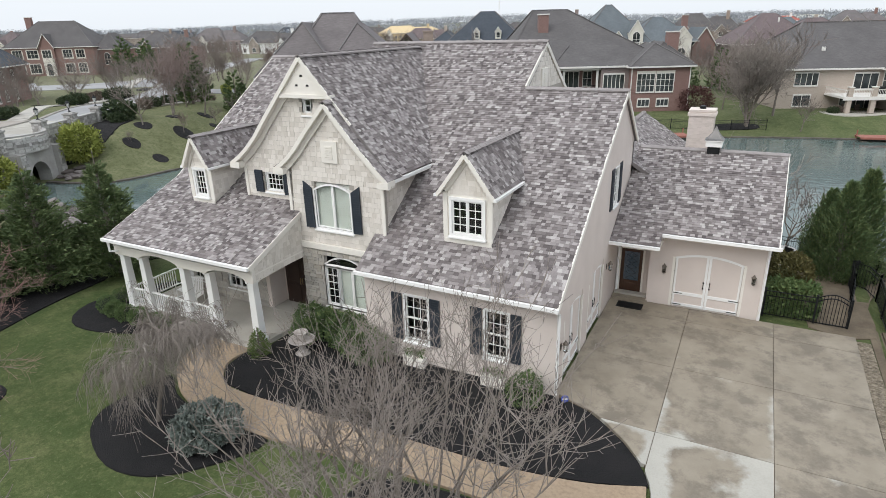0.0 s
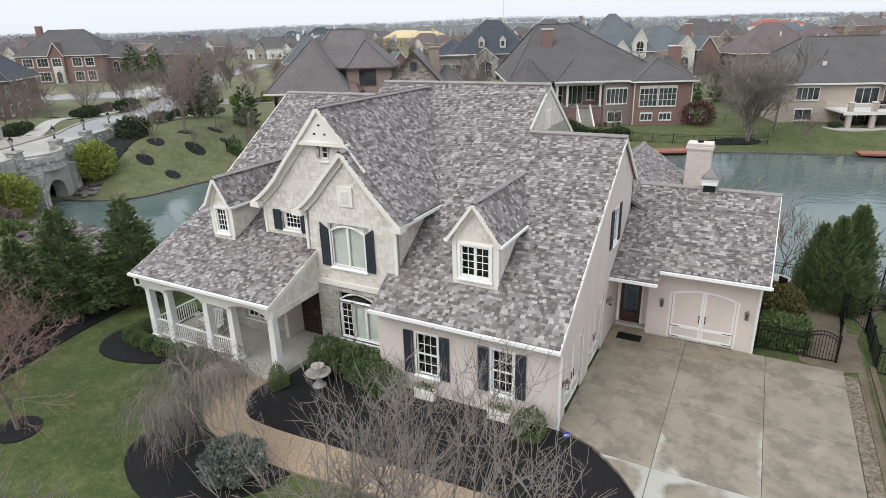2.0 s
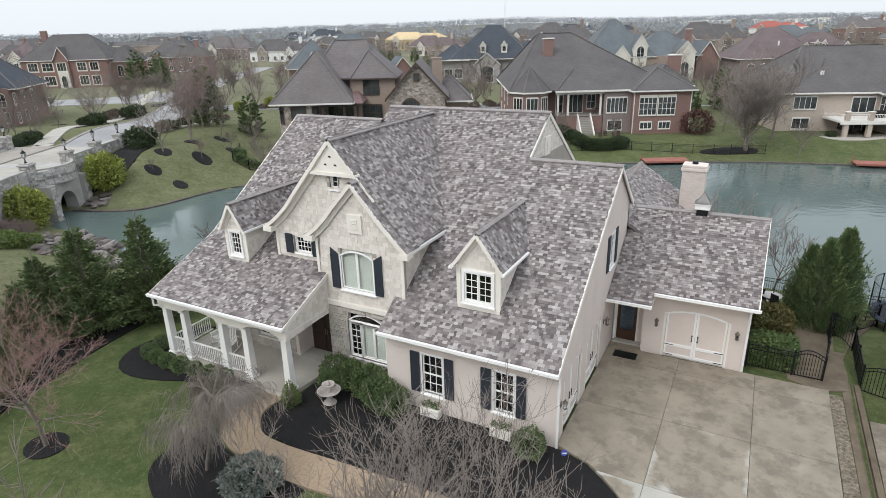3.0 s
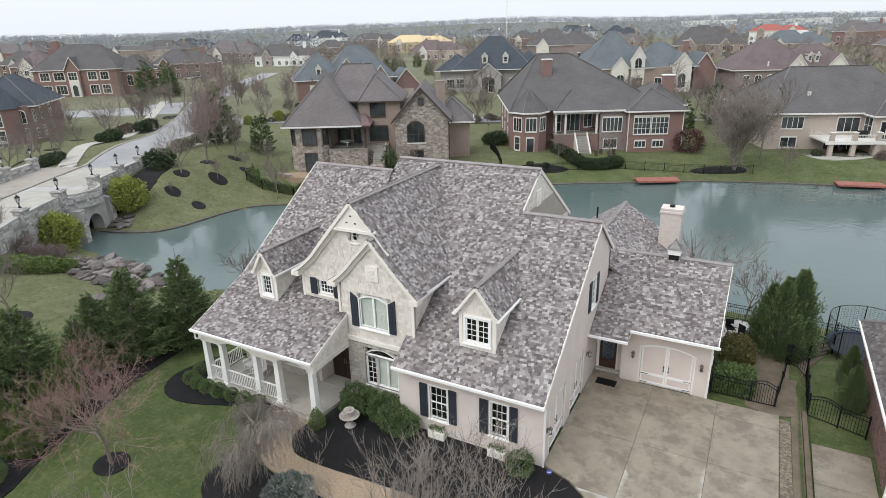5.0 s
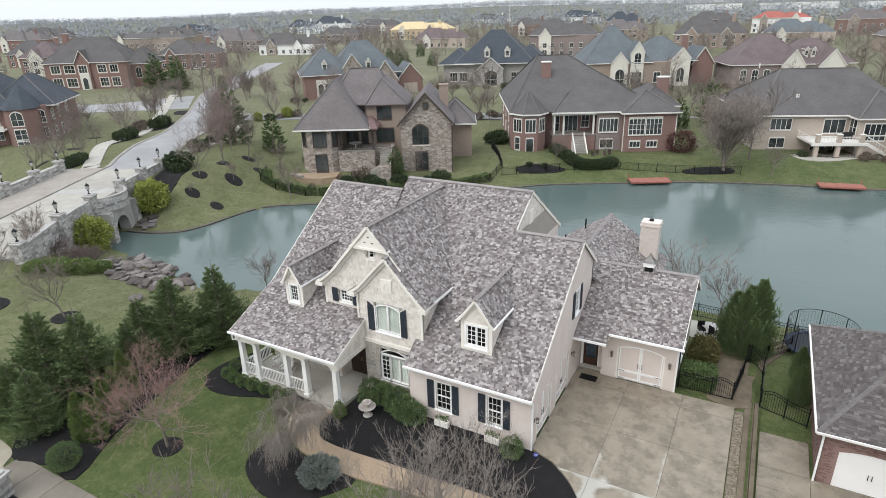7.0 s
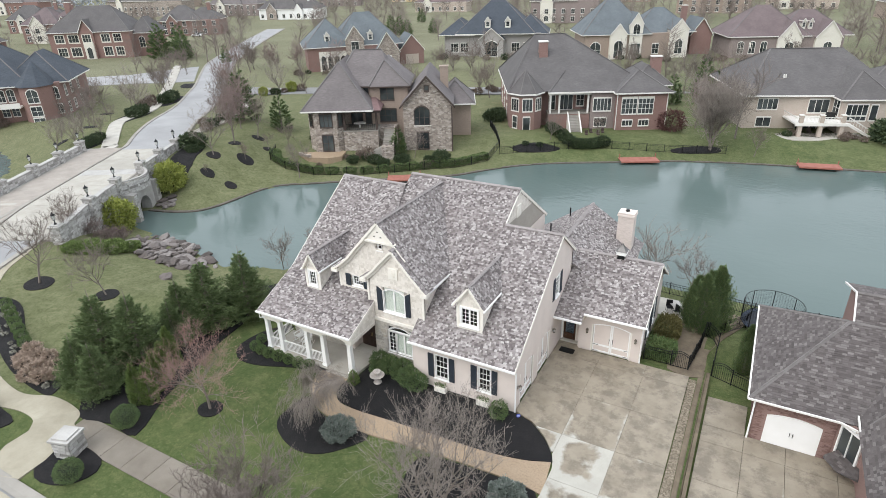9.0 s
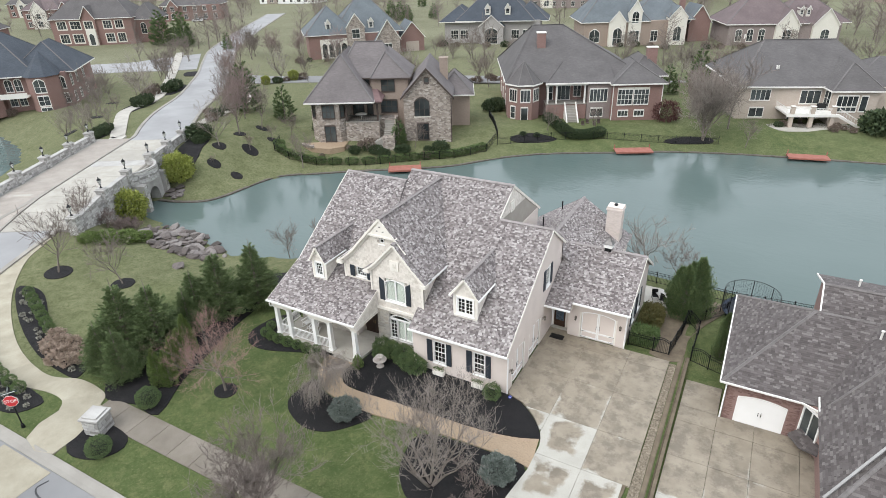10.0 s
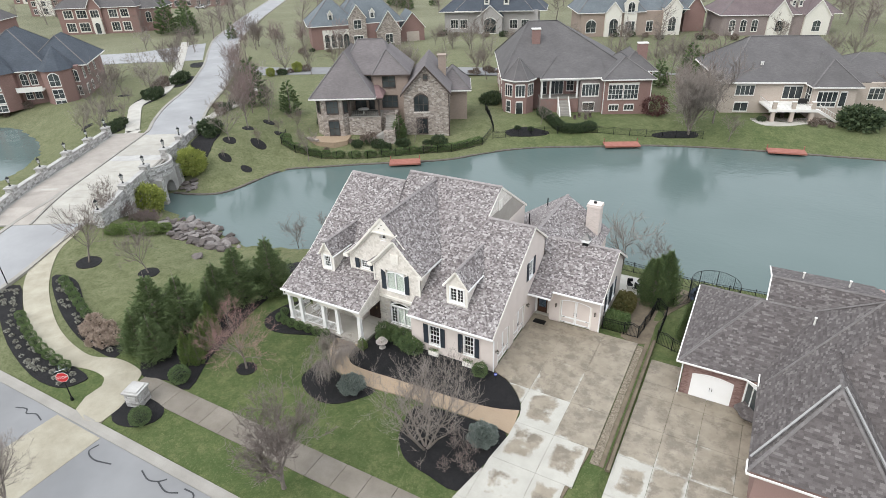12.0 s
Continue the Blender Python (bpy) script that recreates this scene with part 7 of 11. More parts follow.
def brick_house():
    h = FarHouse("red brick lakeside house with wide grey hipped roof", (-27.9, 66.0, -1.3), 27)
    h.walls(0.2, 23.6, 3.2, 25.4, 0, 6.9, b_red)
    h.walls(17.6, 25.8, -1.2, 10, 0, 6.75, b_red)
    h.walls(22, 27.6, 5, 15, 0, 6.7, b_red)
    ridge = ((5.3, 13, 14.7), (10.7, 13, 14.7))
    fl, fr, br, bl = (-0.4, 0.8, 6.9), (24.2, 0.8, 6.9), (24.2, 26, 6.9), (-0.4, 26, 6.9)
    h.facets("roof", r_grey, [fl, fr, ridge[1], ridge[0]], [fr, br, ridge[1]], [br, bl, ridge[0], ridge[1]], [bl, fl, ridge[0]])
    h.facets("roof", r_grey, [(6.4, -0.1, 6.8), (18.2, -0.1, 6.8), (17.6, 4.6, 9.5), (9.6, 4.6, 9.5)], [(6.4, -0.1, 6.8), (9.6, 4.6, 9.5), (6.4, 8, 7.0)])
    h.hip(17.6, 25.9, -1.2, 11, 6.75, 9.7, r_grey)
    h.hip(21.6, 27.8, 5, 15.4, 6.75, 9.7, r_grey)
    for p, q in ((fl, ridge[0]), (bl, ridge[0]), (fr, ridge[1]), ((6.4, -0.1, 6.8), (9.6, 4.6, 9.5)), ridge):
        bm = bmesh.new()
        sweep(bm, [Vector(p) + Vector((0, 0, 0.05)), Vector(q) + Vector((0, 0, 0.05))], 0.26, 0.07)
        part("hip_cap", bm, r_grey, h.ob)
    for a, b in (((-0.4, 0.8), (-0.4, 26)), ((6.3, -0.2), (17.4, -0.2))):
        bm = bmesh.new()
        sweep(bm, [(*a, 6.72), (*b, 6.72)], 0.16, 0.24)
        part("gutter", bm, m_trim2, h.ob)
    # canted two-storey bay with a pointed roof
    pts = [(0.0, 4.0), (0.1, 0.8), (1.7, -0.9), (4.0, -0.9), (5.4, 0.8), (5.4, 4.0)]
    h.solid("bay_wall", [(u, v, 0) for u, v in pts], (0, 0, 6.8), b_red)
    h.solid("bay_frieze", [(2.7 + (u - 2.7) * 1.02, 1.4 + (v - 1.4) * 1.03, 6.25) for u, v in pts], (0, 0, 0.5), b_brown)
    ring = [(2.7 + (u - 2.7) * 1.16, 1.6 + (v - 1.6) * 1.16, 6.8) for u, v in pts + [(5.4, 5.0), (0.0, 5.0)]]
    tip = (2.7, 1.9, 10.3)
    h.facets("bay_roof", r_grey, *[[ring[i], ring[(i + 1) % len(ring)], tip] for i in range(len(ring))])
    for i in range(1, 5):
        bm = bmesh.new()
        sweep(bm, [Vector(ring[i]) + Vector((0, 0, 0.05)), Vector(tip) + Vector((0, 0, 0.05))], 0.15, 0.05)
        part("hip_cap", bm, r_cap, h.ob)
    bm = bmesh.new()
    sweep(bm, [(x, y, z - 0.08) for x, y, z in ring[:6]], 0.14, 0.22)
    part("gutter", bm, m_trim2, h.ob)
    for a, b in zip(pts[1:4], pts[2:5]):
        t = math.degrees(math.atan2(b[1] - a[1], b[0] - a[0]))
        L = math.hypot(b[0] - a[0], b[1] - a[1])
        w = 1.55
        c, s = (b[0] - a[0]) / L, (b[1] - a[1]) / L
        o = (L - w) / 2
        h.win(a[0] + c * o + s * 0.02, a[1] + s * o - c * 0.02, 4.0, w, 1.9, turn=t, cols=3, rows=1)
        if a is pts[1]:
            h.win(a[0] + c * (o + 0.3) + s * 0.02, a[1] + s * (o + 0.3) - c * 0.02, 1.1, 0.95, 1.9, turn=t, cols=1, rows=2)
        elif a is pts[2]:
            h.win(a[0] + 0.5, a[1] - 0.02, 0.7, 1.1, 2.2, cols=1, rows=1)
    for v in (8.5, 14.5, 20.5):
        for z in (4.2, 1.4):
            h.boxes("stone_band", b_white, (0.1, 0.22, v, v + 1.2, z + 1.6, z + 1.85))
            h.win(0.18, v + 1.1, z, 1.0, 1.5, face="l", cols=1)
    # porch with its stair
    h.boxes("porch_base", b_red, (6.6, 13.5, 0.4, 3.3, 0, 3.1))
    h.boxes("porch_floor", m_curb, (6.5, 13.6, 0.3, 3.3, 3.1, 3.22))
    for u in (6.7, 8.2, 13.0):
        h.boxes("porch_post", m_trim2, (u, u + 0.3, 0.45, 0.75, 3.2, 6.4), bevel=0.02)
    h.boxes("porch_beam", m_trim2, (6.5, 13.7, 0.4, 0.8, 6.25, 6.65))
    h.win(7.0, 3.18, 3.3, 1.0, 2.6, cols=1, rows=2)
    h.win(8.8, 3.18, 3.3, 2.2, 2.6, cols=3, rows=1)
    h.win(11.7, 3.18, 3.9, 1.2, 2.0, cols=2, rows=2)
    h.boxes("handrail", m_iron, (11.9, 13.0, 0.55, 0.6, 4.1, 4.16))
    for i in range(5):
        h.boxes("baluster", m_iron, (12.0 + i * 0.22, 12.02 + i * 0.22, 0.56, 0.58, 3.2, 4.1))
    for i in range(12):
        h.boxes("stair_step", m_curb, (9.9, 11.6, 0.4 - (i + 1) * 0.28, 0.4 - i * 0.28, 0, 3.1 - (i + 1) * 0.2))
    for u in (9.72, 11.6):
        h.solid("stair_wall", [(u, 0.5, 0), (u, -3.1, 0), (u, -3.1, 0.9), (u, 0.5, 3.5)], (0.18, 0, 0), m_trim2)
    h.walls(13.6, 17.7, 0.2, 4, 0, 6.7, b_brown)
    h.win(14.0, 0.18, 3.6, 2.9, 2.0, cols=5, rows=1)
    h.win(14.3, 0.18, 1.0, 2.0, 1.3, cols=2, rows=1)
    for u in (18.4, 21.1):
        h.win(u, -1.22, 3.3, 2.4, 2.4, cols=4, rows=3)
        h.boxes("stone_lintel", b_white, (u - 0.1, u + 2.5, -1.32, -1.2, 5.85, 6.1))
        h.win(u + 0.3, -1.22, 1.3, 1.6, 0.85, cols=3, rows=1)
    for u, v in ((17.5, -1.3), (25.7, -1.3), (27.5, 4.9)):
        h.boxes("downspout", m_trim2, (u, u + 0.12, v, v + 0.12, 0.6, 6.6))
    h.chimney(6.3, 8.4, 7, 13.9, 1.5, 1.2, b_red)
    h.chimney(26.0, 8.0, 7, 11.0, 1.7, 1.2, b_red)
    bm = bmesh.new()
    prism(bm, [(8, -6.0, 0.5), (14, -6.4, 0.5), (17.3, -4, 0.5), (17.3, 0.3, 0.5), (8.6, 0.4, 0.5)], (0, 0, -0.6))
    part("patio", bm, m_concrete, h.ob)
    bm = bmesh.new()
    prism(bm, rounded_pts([(-1.0, 0.0), (-0.6, -2.2), (1.6, -3.2), (3.6, -2.6), (4.2, -1.0)], 0.55), (0, 0, -0.6))
    part("patio", bm, m_concrete, h.ob)
    for i in range(4):
        bm = bmesh.new()
        u, v = 12.0 + i * 0.95, -4.6 + (i % 2) * 1.1
        box(bm, u, u + 0.5, v, v + 0.5, 0.72, 0.86, 0.03)
        box(bm, u, u + 0.5, v + 0.44, v + 0.5, 0.86, 1.4, 0.02)
        for du in (0.03, 0.43):
            for dv in (0.03, 0.43):
                box(bm, u + du, u + du + 0.05, v + dv, v + dv + 0.05, 0.5, 0.72)
        part("patio_chair", bm, m_darktrim, h.ob, "dark patio chair")


def beige_house():
    h = FarHouse("beige brick lakeside house with a raised deck", (9.9, 83.2, -1.3), 21)
    h.walls(-3.2, 10.2, 0, 18, 0, 6.0, b_beige)
    h.walls(10.2, 17.0, -3.0, 14, 0, 5.9, b_beige)
    h.walls(17.0, 30, -0.6, 14, 0, 5.9, b_beige)
    ridge = ((2.6, 9.6, 11.9), (14.2, 9.6, 11.9))
    fl, fr, br, bl = (-3.7, -0.5, 6.0), (20, -0.5, 6.0), (20, 19.6, 6.0), (-3.7, 19.6, 6.0)
    h.facets("roof", r_grey, [fl, fr, ridge[1], ridge[0]], [fr, br, ridge[1]], [br, bl, ridge[0], ridge[1]], [bl, fl, ridge[0]])
    for p, q in ((fl, ridge[0]), (bl, ridge[0]), ridge):
        bm = bmesh.new()
        sweep(bm, [Vector(p) + Vector((0, 0, 0.05)), Vector(q) + Vector((0, 0, 0.05))], 0.26, 0.07)
        part("hip_cap", bm, r_cap, h.ob)
    for a, b in (((-3.7, -0.6), (10.0, -0.6)), ((-3.75, -0.5), (-3.75, 19.6))):
        bm = bmesh.new()
        sweep(bm, [(*a, 5.85), (*b, 5.85)], 0.16, 0.22)
        part("gutter", bm, m_trim2, h.ob)
    h.hip(10.2, 17.2, -3.0, 9, 5.85, 9.6, r_grey)
    h.hip(14, 31, 0.6, 14, 5.85, 9.4, r_grey)
    h.win(-1.2, -0.02, 3.7, 3.0, 1.6, cols=4, rows=1)
    h.win(-1.0, -0.02, 0.9, 2.2, 1.4, cols=2, rows=1)
    h.win(6.6, -0.02, 3.15, 3.0, 2.0, cols=3, rows=1)
    h.win(-3.22, 5.0, 3.6, 1.2, 1.7, face="l", cols=2)
    h.win(10.18, -0.5, 3.1, 1.9, 2.3, face="l", cols=2)
    h.win(11.0, -3.02, 3.35, 3.0, 1.6, cols=4, rows=1)
    h.win(11.0, -3.02, 2.55, 3.0, 0.6, cols=4, rows=1, head=False)
    h.win(14.5, -3.02, 2.6, 0.95, 2.3, cols=1, rows=1)
    h.win(20.0, -0.62, 3.2, 2.4, 1.8, cols=3)
    h.win(24.5, -0.62, 3.2, 2.4, 1.8, cols=3)
    h.boxes("deck_floor", m_trim2, (3.0, 10.6, -5.4, 0.0, 2.35, 2.6))
    h.boxes("deck_fascia", m_trim2, (2.9, 10.7, -5.5, -5.38, 2.2, 2.65))
    for u in (3.5, 6.5, 9.6):
        h.boxes("deck_post", b_beige, (u, u + 0.6, -5.35, -4.8, 0, 3.8), bevel=0.02)
        h.boxes("post_cap", m_trim2, (u - 0.06, u + 0.66, -5.41, -4.74, 3.8, 3.9), bevel=0.02)
    for a, b in ((3.0, 3.5), (4.1, 6.5), (7.1, 9.6)):
        h.boxes("deck_rail", m_trim2, (a, b, -5.3, -5.24, 3.45, 3.55))
        h.boxes("lower_rail", m_trim2, (a, b, -5.3, -5.24, 2.7, 2.76))
        for i in range(int((b - a) / 0.2)):
            h.boxes("baluster", m_trim2, (a + 0.1 + i * 0.2, a + 0.13 + i * 0.2, -5.29, -5.25, 2.7, 3.5))
    h.boxes("deck_rail", m_trim2, (3.0, 3.06, -5.3, 0, 3.45, 3.55))
    for i in range(18):
        h.boxes("baluster", m_trim2, (3.01, 3.04, -5.1 + i * 0.28, -5.07 + i * 0.28, 2.6, 3.5))
    h.solid("stair_string", [(10.6, -5.3, 2.6), (15.2, -5.3, 0.0), (14.6, -5.3, 0.0), (10.6, -5.3, 2.2)], (0, -0.1, 0), m_trim2)
    h.solid("stair_rail", [(10.6, -5.35, 3.55), (10.6, -5.35, 3.4), (15.0, -5.35, 0.9), (15.0, -5.35, 1.05)], (0, -0.08, 0), m_trim2)
    for i in range(9):
        h.boxes("baluster", m_trim2, (10.9 + i * 0.45, 10.94 + i * 0.45, -5.4, -5.36, 2.4 - i * 0.255, 3.4 - i * 0.255))
    for i in range(13):
        h.boxes("stair_step", m_trim2, (10.7 + i * 0.33, 11.1 + i * 0.33, -5.3, -4.2, 2.4 - i * 0.19, 2.46 - i * 0.19))
    h.win(5.2, -0.02, 0.2, 4.4, 2.0, cols=4, rows=1, head=False)
    h.boxes("grill", m_dark, (8.6, 9.9, -2.4, -1.8, 2.6, 3.6), bevel=0.1)
    for i, (u, v) in enumerate(((4.8, -2.2), (6.0, -3.2))):
        h.boxes("patio_chair", m_darktrim, (u, u + 0.6, v, v + 0.6, 0.6, 0.75), (u, u + 0.6, v + 0.5, v + 0.6, 0.75, 1.3), bevel=0.02)
    for u, v, r in ((-0.6, 10.2, 0.12), (3.2, 3.2, 0.14), (3.5, 3.2, 0.1)):
        bm = bmesh.new()
        z = 6.0 + (v + 0.5) * 0.584
        cyl(bm, (u, v, z - 0.2), (u, v, z + 0.5), r, n=8)
        part("roof_vent", bm, m_trim2, h.ob)
    bm = bmesh.new()
    prism(bm, rounded_pts([(1.0, -5.2), (2.4, -7.2), (6.0, -7.4), (9.5, -6.2), (13, -6.0), (13, -3.2), (2, -3.0)], 0.5), (0, 0, -0.6))
    part("patio", bm, m_concrete, h.ob)


def rounded_pts(pts, z):
    return [(x, y, z) for x, y in rounded(pts, 3)]


def blue_roof_house():
    h = FarHouse("red brick house with steep blue-black roofs and bays", (-125.6, 25.2, -0.7), 44)
    h.walls(0, 20, 2, 22, 0, 7.4, b_red)
    h.hip(-0.5, 15, 1.5, 22, 7.3, 14.4, r_black)
    h.hip(10, 21, 4, 20, 7.3, 12.6, r_black)
    for u, w in ((2, 6.5), (13.5, 5.5)):
        pts = [(u, 2.2), (u, 0.6), (u + w * 0.28, -1.4), (u + w * 0.72, -1.4), (u + w, 0.6), (u + w, 2.2)]
        h.solid("bay_wall", [(a, b, 0) for a, b in pts], (0, 0, 7.3), b_red)
        bm = bmesh.new()
        ring = [bm.verts.new((a + (a - u - w / 2) * 0.14, b - 0.3, 7.25)) for a, b in pts] + [bm.verts.new((u + w, 5, 7.25)), bm.verts.new((u, 5, 7.25))]
        tip = bm.verts.new((u + w / 2, 3.2, 11.6))
        for i in range(len(ring)):
            bm.faces.new((ring[i], ring[(i + 1) % len(ring)], tip))
        bm.faces.new(ring)
        part("bay_roof", bm, r_black, h.ob)
        for z, hh, r in ((4.4, 2.4, 0.5), (1.9, 1.7, 0), (0.2, 1.2, 0)):
            h.win(u + w * 0.33, -1.42, z, w * 0.34, hh, cols=2, rows=2, rise=r)
    for u in (0.4, 9.2, 10.9, 19.2):
        h.win(min(u, 18.6), 1.98, 4.4, 1.2, 2.2, rise=0.3)
        h.win(min(u, 18.6), 1.98, 1.6, 1.2, 1.7)
    for v in (5, 9, 14):
        h.win(20.02, v, 4.4, 1.2, 1.9, face="r")
        h.win(20.02, v, 1.2, 1.2, 1.7, face="r")
    h.boxes("deck", m_trim2, (8.6, 13.4, -0.6, 2, 3.4, 3.6), (8.6, 13.4, -0.6, -0.5, 3.6, 4.4))


def manor():
    h = FarHouse("brick manor with white window surrounds and stone entry", (-207, 94, -0.2), 31)
    h.walls(0, 27, 0, 16, 0, 8.6, b_red)
    h.hip(0, 27, 0, 16, 8.6, 16.4, r_grey)
    h.walls(26, 33, 3, 15, 0, 7.6, b_red)
    h.hip(26, 33.5, 3, 15, 7.6, 12.5, r_grey)
    h.gable(10.8, 15.2, -0.6, 8, 9.0, 12.6, r_grey, b_red)
    h.walls(10.8, 15.2, -0.6, 1, 0, 9.0, b_red)
    h.walls(11.6, 14.8, -1.2, 0, 0, 5.2, b_white)
    h.win(12.4, -1.22, 0.2, 1.6, 3.6, cols=1, rows=1, rise=0.6)
    for u, w in ((2.2, 2.8), (6.6, 3.2), (11.6, 2.6), (17.6, 2.6), (21.6, 2.4)):
        for z, hh in ((5.4, 2.3), (1.0, 2.6)):
            if 11 < u < 15 and z < 3:
                continue
            h.win(u, -0.62 if 11 < u < 15 else -0.02, z, w, hh, cols=3, rows=2, trim=b_white, edge=0.3)
    h.win(28.6, 2.98, 3.0, 1.8, 3.4, rise=0.6, trim=b_white)
    h.chimney(5, 8, 10, 17.5, 1.8, 1.3, b_red)


def slate_house():
    h = FarHouse("limestone house with steep blue slate roofs", (-38.5, 146, -0.3), 28)
    h.walls(0, 27, 0, 15, 0, 6.6, b_tan)
    h.hip(-0.5, 18, 0, 17, 6.6, 16.2, r_slate, 0.5)
    h.hip(14, 31, 2, 16, 6.6, 12.8, r_slate, 0.5)
    for u, w, z, v in ((6.8, 4.6, 8.6, -1.2), (12.3, 3.6, 11.2, -0.4), (23.5, 5.0, 9.4, -1.0)):
        h.walls(u, u + w, v, 3, 0, z - 1.8, b_white)
        h.gable(u, u + w, v, 7, z - 1.8, z + 1.0, r_slate, b_white, over=0.15)
    h.win(8.0, -1.22, 0.4, 2.4, 4.6, cols=2, rows=2, rise=0.9)
    h.win(13.2, -0.42, 6.2, 1.8, 3.0, rise=0.7)
    h.win(12.8, -0.42, 1.0, 2.6, 3.0, cols=3)
    h.win(25, -1.02, 1.2, 2.0, 3.8, rise=0.8)
    h.win(1.6, -0.02, 1.2, 2.8, 3.4, cols=2, rise=0.9)
    h.win(19, -0.02, 1.2, 1.8, 2.6)
    h.walls(31, 37, 4, 14, 0, 5.8, b_red)
    h.gable(31, 37, 4, 14, 5.8, 10, r_slate, b_red)
    h.chimney(30, 9, 8, 13, 1.4, 1.2, b_red)


b_grey = brick_material("grey_stone_brick", (0.3, 0.28, 0.265), (0.42, 0.4, 0.38))


def black_roof_house():
    h = FarHouse("grey brick house with black hipped roof and arched entry", (-80.5, 140.5, -0.3), 18)
    h.walls(0, 29, 0, 15, 0, 6.6, b_grey)
    h.hip(4, 27, -1, 18, 6.6, 15.6, r_black, 0.5)
    h.hip(-1, 9, -1, 14, 6.4, 10.6, r_black, 0.5)
    h.hip(20, 31, 1, 14, 6.4, 11.4, r_black, 0.5)
    h.walls(11, 18.2, -2.6, 2, 0, 5.4, b_grey)
    h.gable(11, 18.2, -2.6, 6, 5.4, 8.4, r_black, b_grey)
    h.win(12.8, -2.62, 0.3, 3.6, 4.4, cols=2, rows=2, rise=0.8)
    for u in (12.4, 18.4):
        h.walls(u, u + 1.6, 0.2, 3.2, 8, 10.4, b_white)
        h.gable(u, u + 1.6, 0.0, 4.4, 10.2, 11.4, r_black, b_white, over=0.15)
        h.win(u + 0.35, 0.18, 8.6, 0.9, 1.3, cols=1, rise=0.2)
    for u in (2, 5, 20.5, 24):
        h.win(u, -0.02, 1.4, 2.2, 2.4, cols=3)


def plum_house():
    h = FarHouse("brick house with plum hipped roof and stone gables", (-2.0, 160, -0.3), 22)
    h.walls(0, 29, 0, 16, 0, 5.6, b_brown)
    h.hip(-0.5, 20, 0, 17, 5.6, 13.0, r_plum, 0.5)
    h.hip(12, 31, 1, 16, 5.6, 11.6, r_plum, 0.5)
    for u, w in ((12, 6), (21.5, 6.5)):
        h.walls(u, u + w, -0.8, 2, 0, 5.4, b_white)
        h.gable(u, u + w, -0.8, 8, 5.4, 9.4, r_plum, b_white, over=0.2)
        h.win(u + w / 2 - 1, -0.82, 1.2, 2, 2.8, rise=0.5)
    for u in (18.4, 20.2):
        h.walls(u, u + 1.1, 2.4, 4.6, 7, 9.2, b_white)
        h.gable(u, u + 1.1, 2.2, 5.6, 9.0, 9.9, r_plum, b_white, over=0.12)
        h.win(u + 0.25, 2.38, 7.6, 0.6, 1.1, cols=1, rise=0.15)
    for u in (2, 5, 8):
        h.win(u, -0.02, 1.2, 1.5, 3.0, cols=2, rise=0.3)


def slate_house_two():
    h = FarHouse("stone and brick house with slate roofs and a garage wing", (-101.5, 101.5, -0.3), 44)
    h.walls(0, 25, 0, 14, 0, 6.4, b_red)
    h.hip(-0.5, 13, 0, 15, 6.4, 13.2, r_slate, 0.5)
    h.hip(7, 26, 0.5, 15, 6.4, 14.4, r_slate, 0.5)
    h.walls(10.4, 15.4, -0.8, 2, 0, 8.2, b_stone)
    h.gable(10.4, 15.4, -0.8, 8, 8.2, 11.6, r_slate, b_stone, over=0.2)
    h.walls(18.2, 25, -1.4, 3, 0, 4.6, b_stone)
    h.gable(18.2, 25, -1.4, 10, 4.6, 9.6, r_slate, b_stone, over=0.3)
    h.walls(3, 10.4, -0.3, 1, 0, 5.2, b_white)
    for u in (3.5, 5.3, 7.1):
        h.win(u, -0.32, 0.5, 1.3, 3.6, cols=1, rise=0.5)
    h.win(8.8, -0.32, 0.2, 1.4, 3.6, cols=1, rise=0.6, trim=m_darktrim)
    h.win(11.9, -0.82, 5.2, 2, 2.2)
    h.win(11.6, -0.82, 0.8, 2.6, 2.4, cols=3)
    h.win(20.6, -1.42, 1.0, 2, 2.2)
    for u in (5, 16.8):
        h.walls(u, u + 1.4, 1.0, 3.8, 7, 9.4, b_white)
        h.gable(u, u + 1.4, 0.8, 5, 9.2, 10.3, r_slate, b_white, over=0.12)
        h.win(u + 0.3, 0.98, 7.7, 0.8, 1.2, cols=1)
    h.walls(26, 33, 3, 12, 0, 4.2, b_red)
    h.gable(26, 33, 3, 12, 4.2, 8.2, r_slate, b_red, over=0.3)
    h.boxes("garage_door", b_beige, (27.6, 31.4, 2.9, 3.0, 0, 2.8))


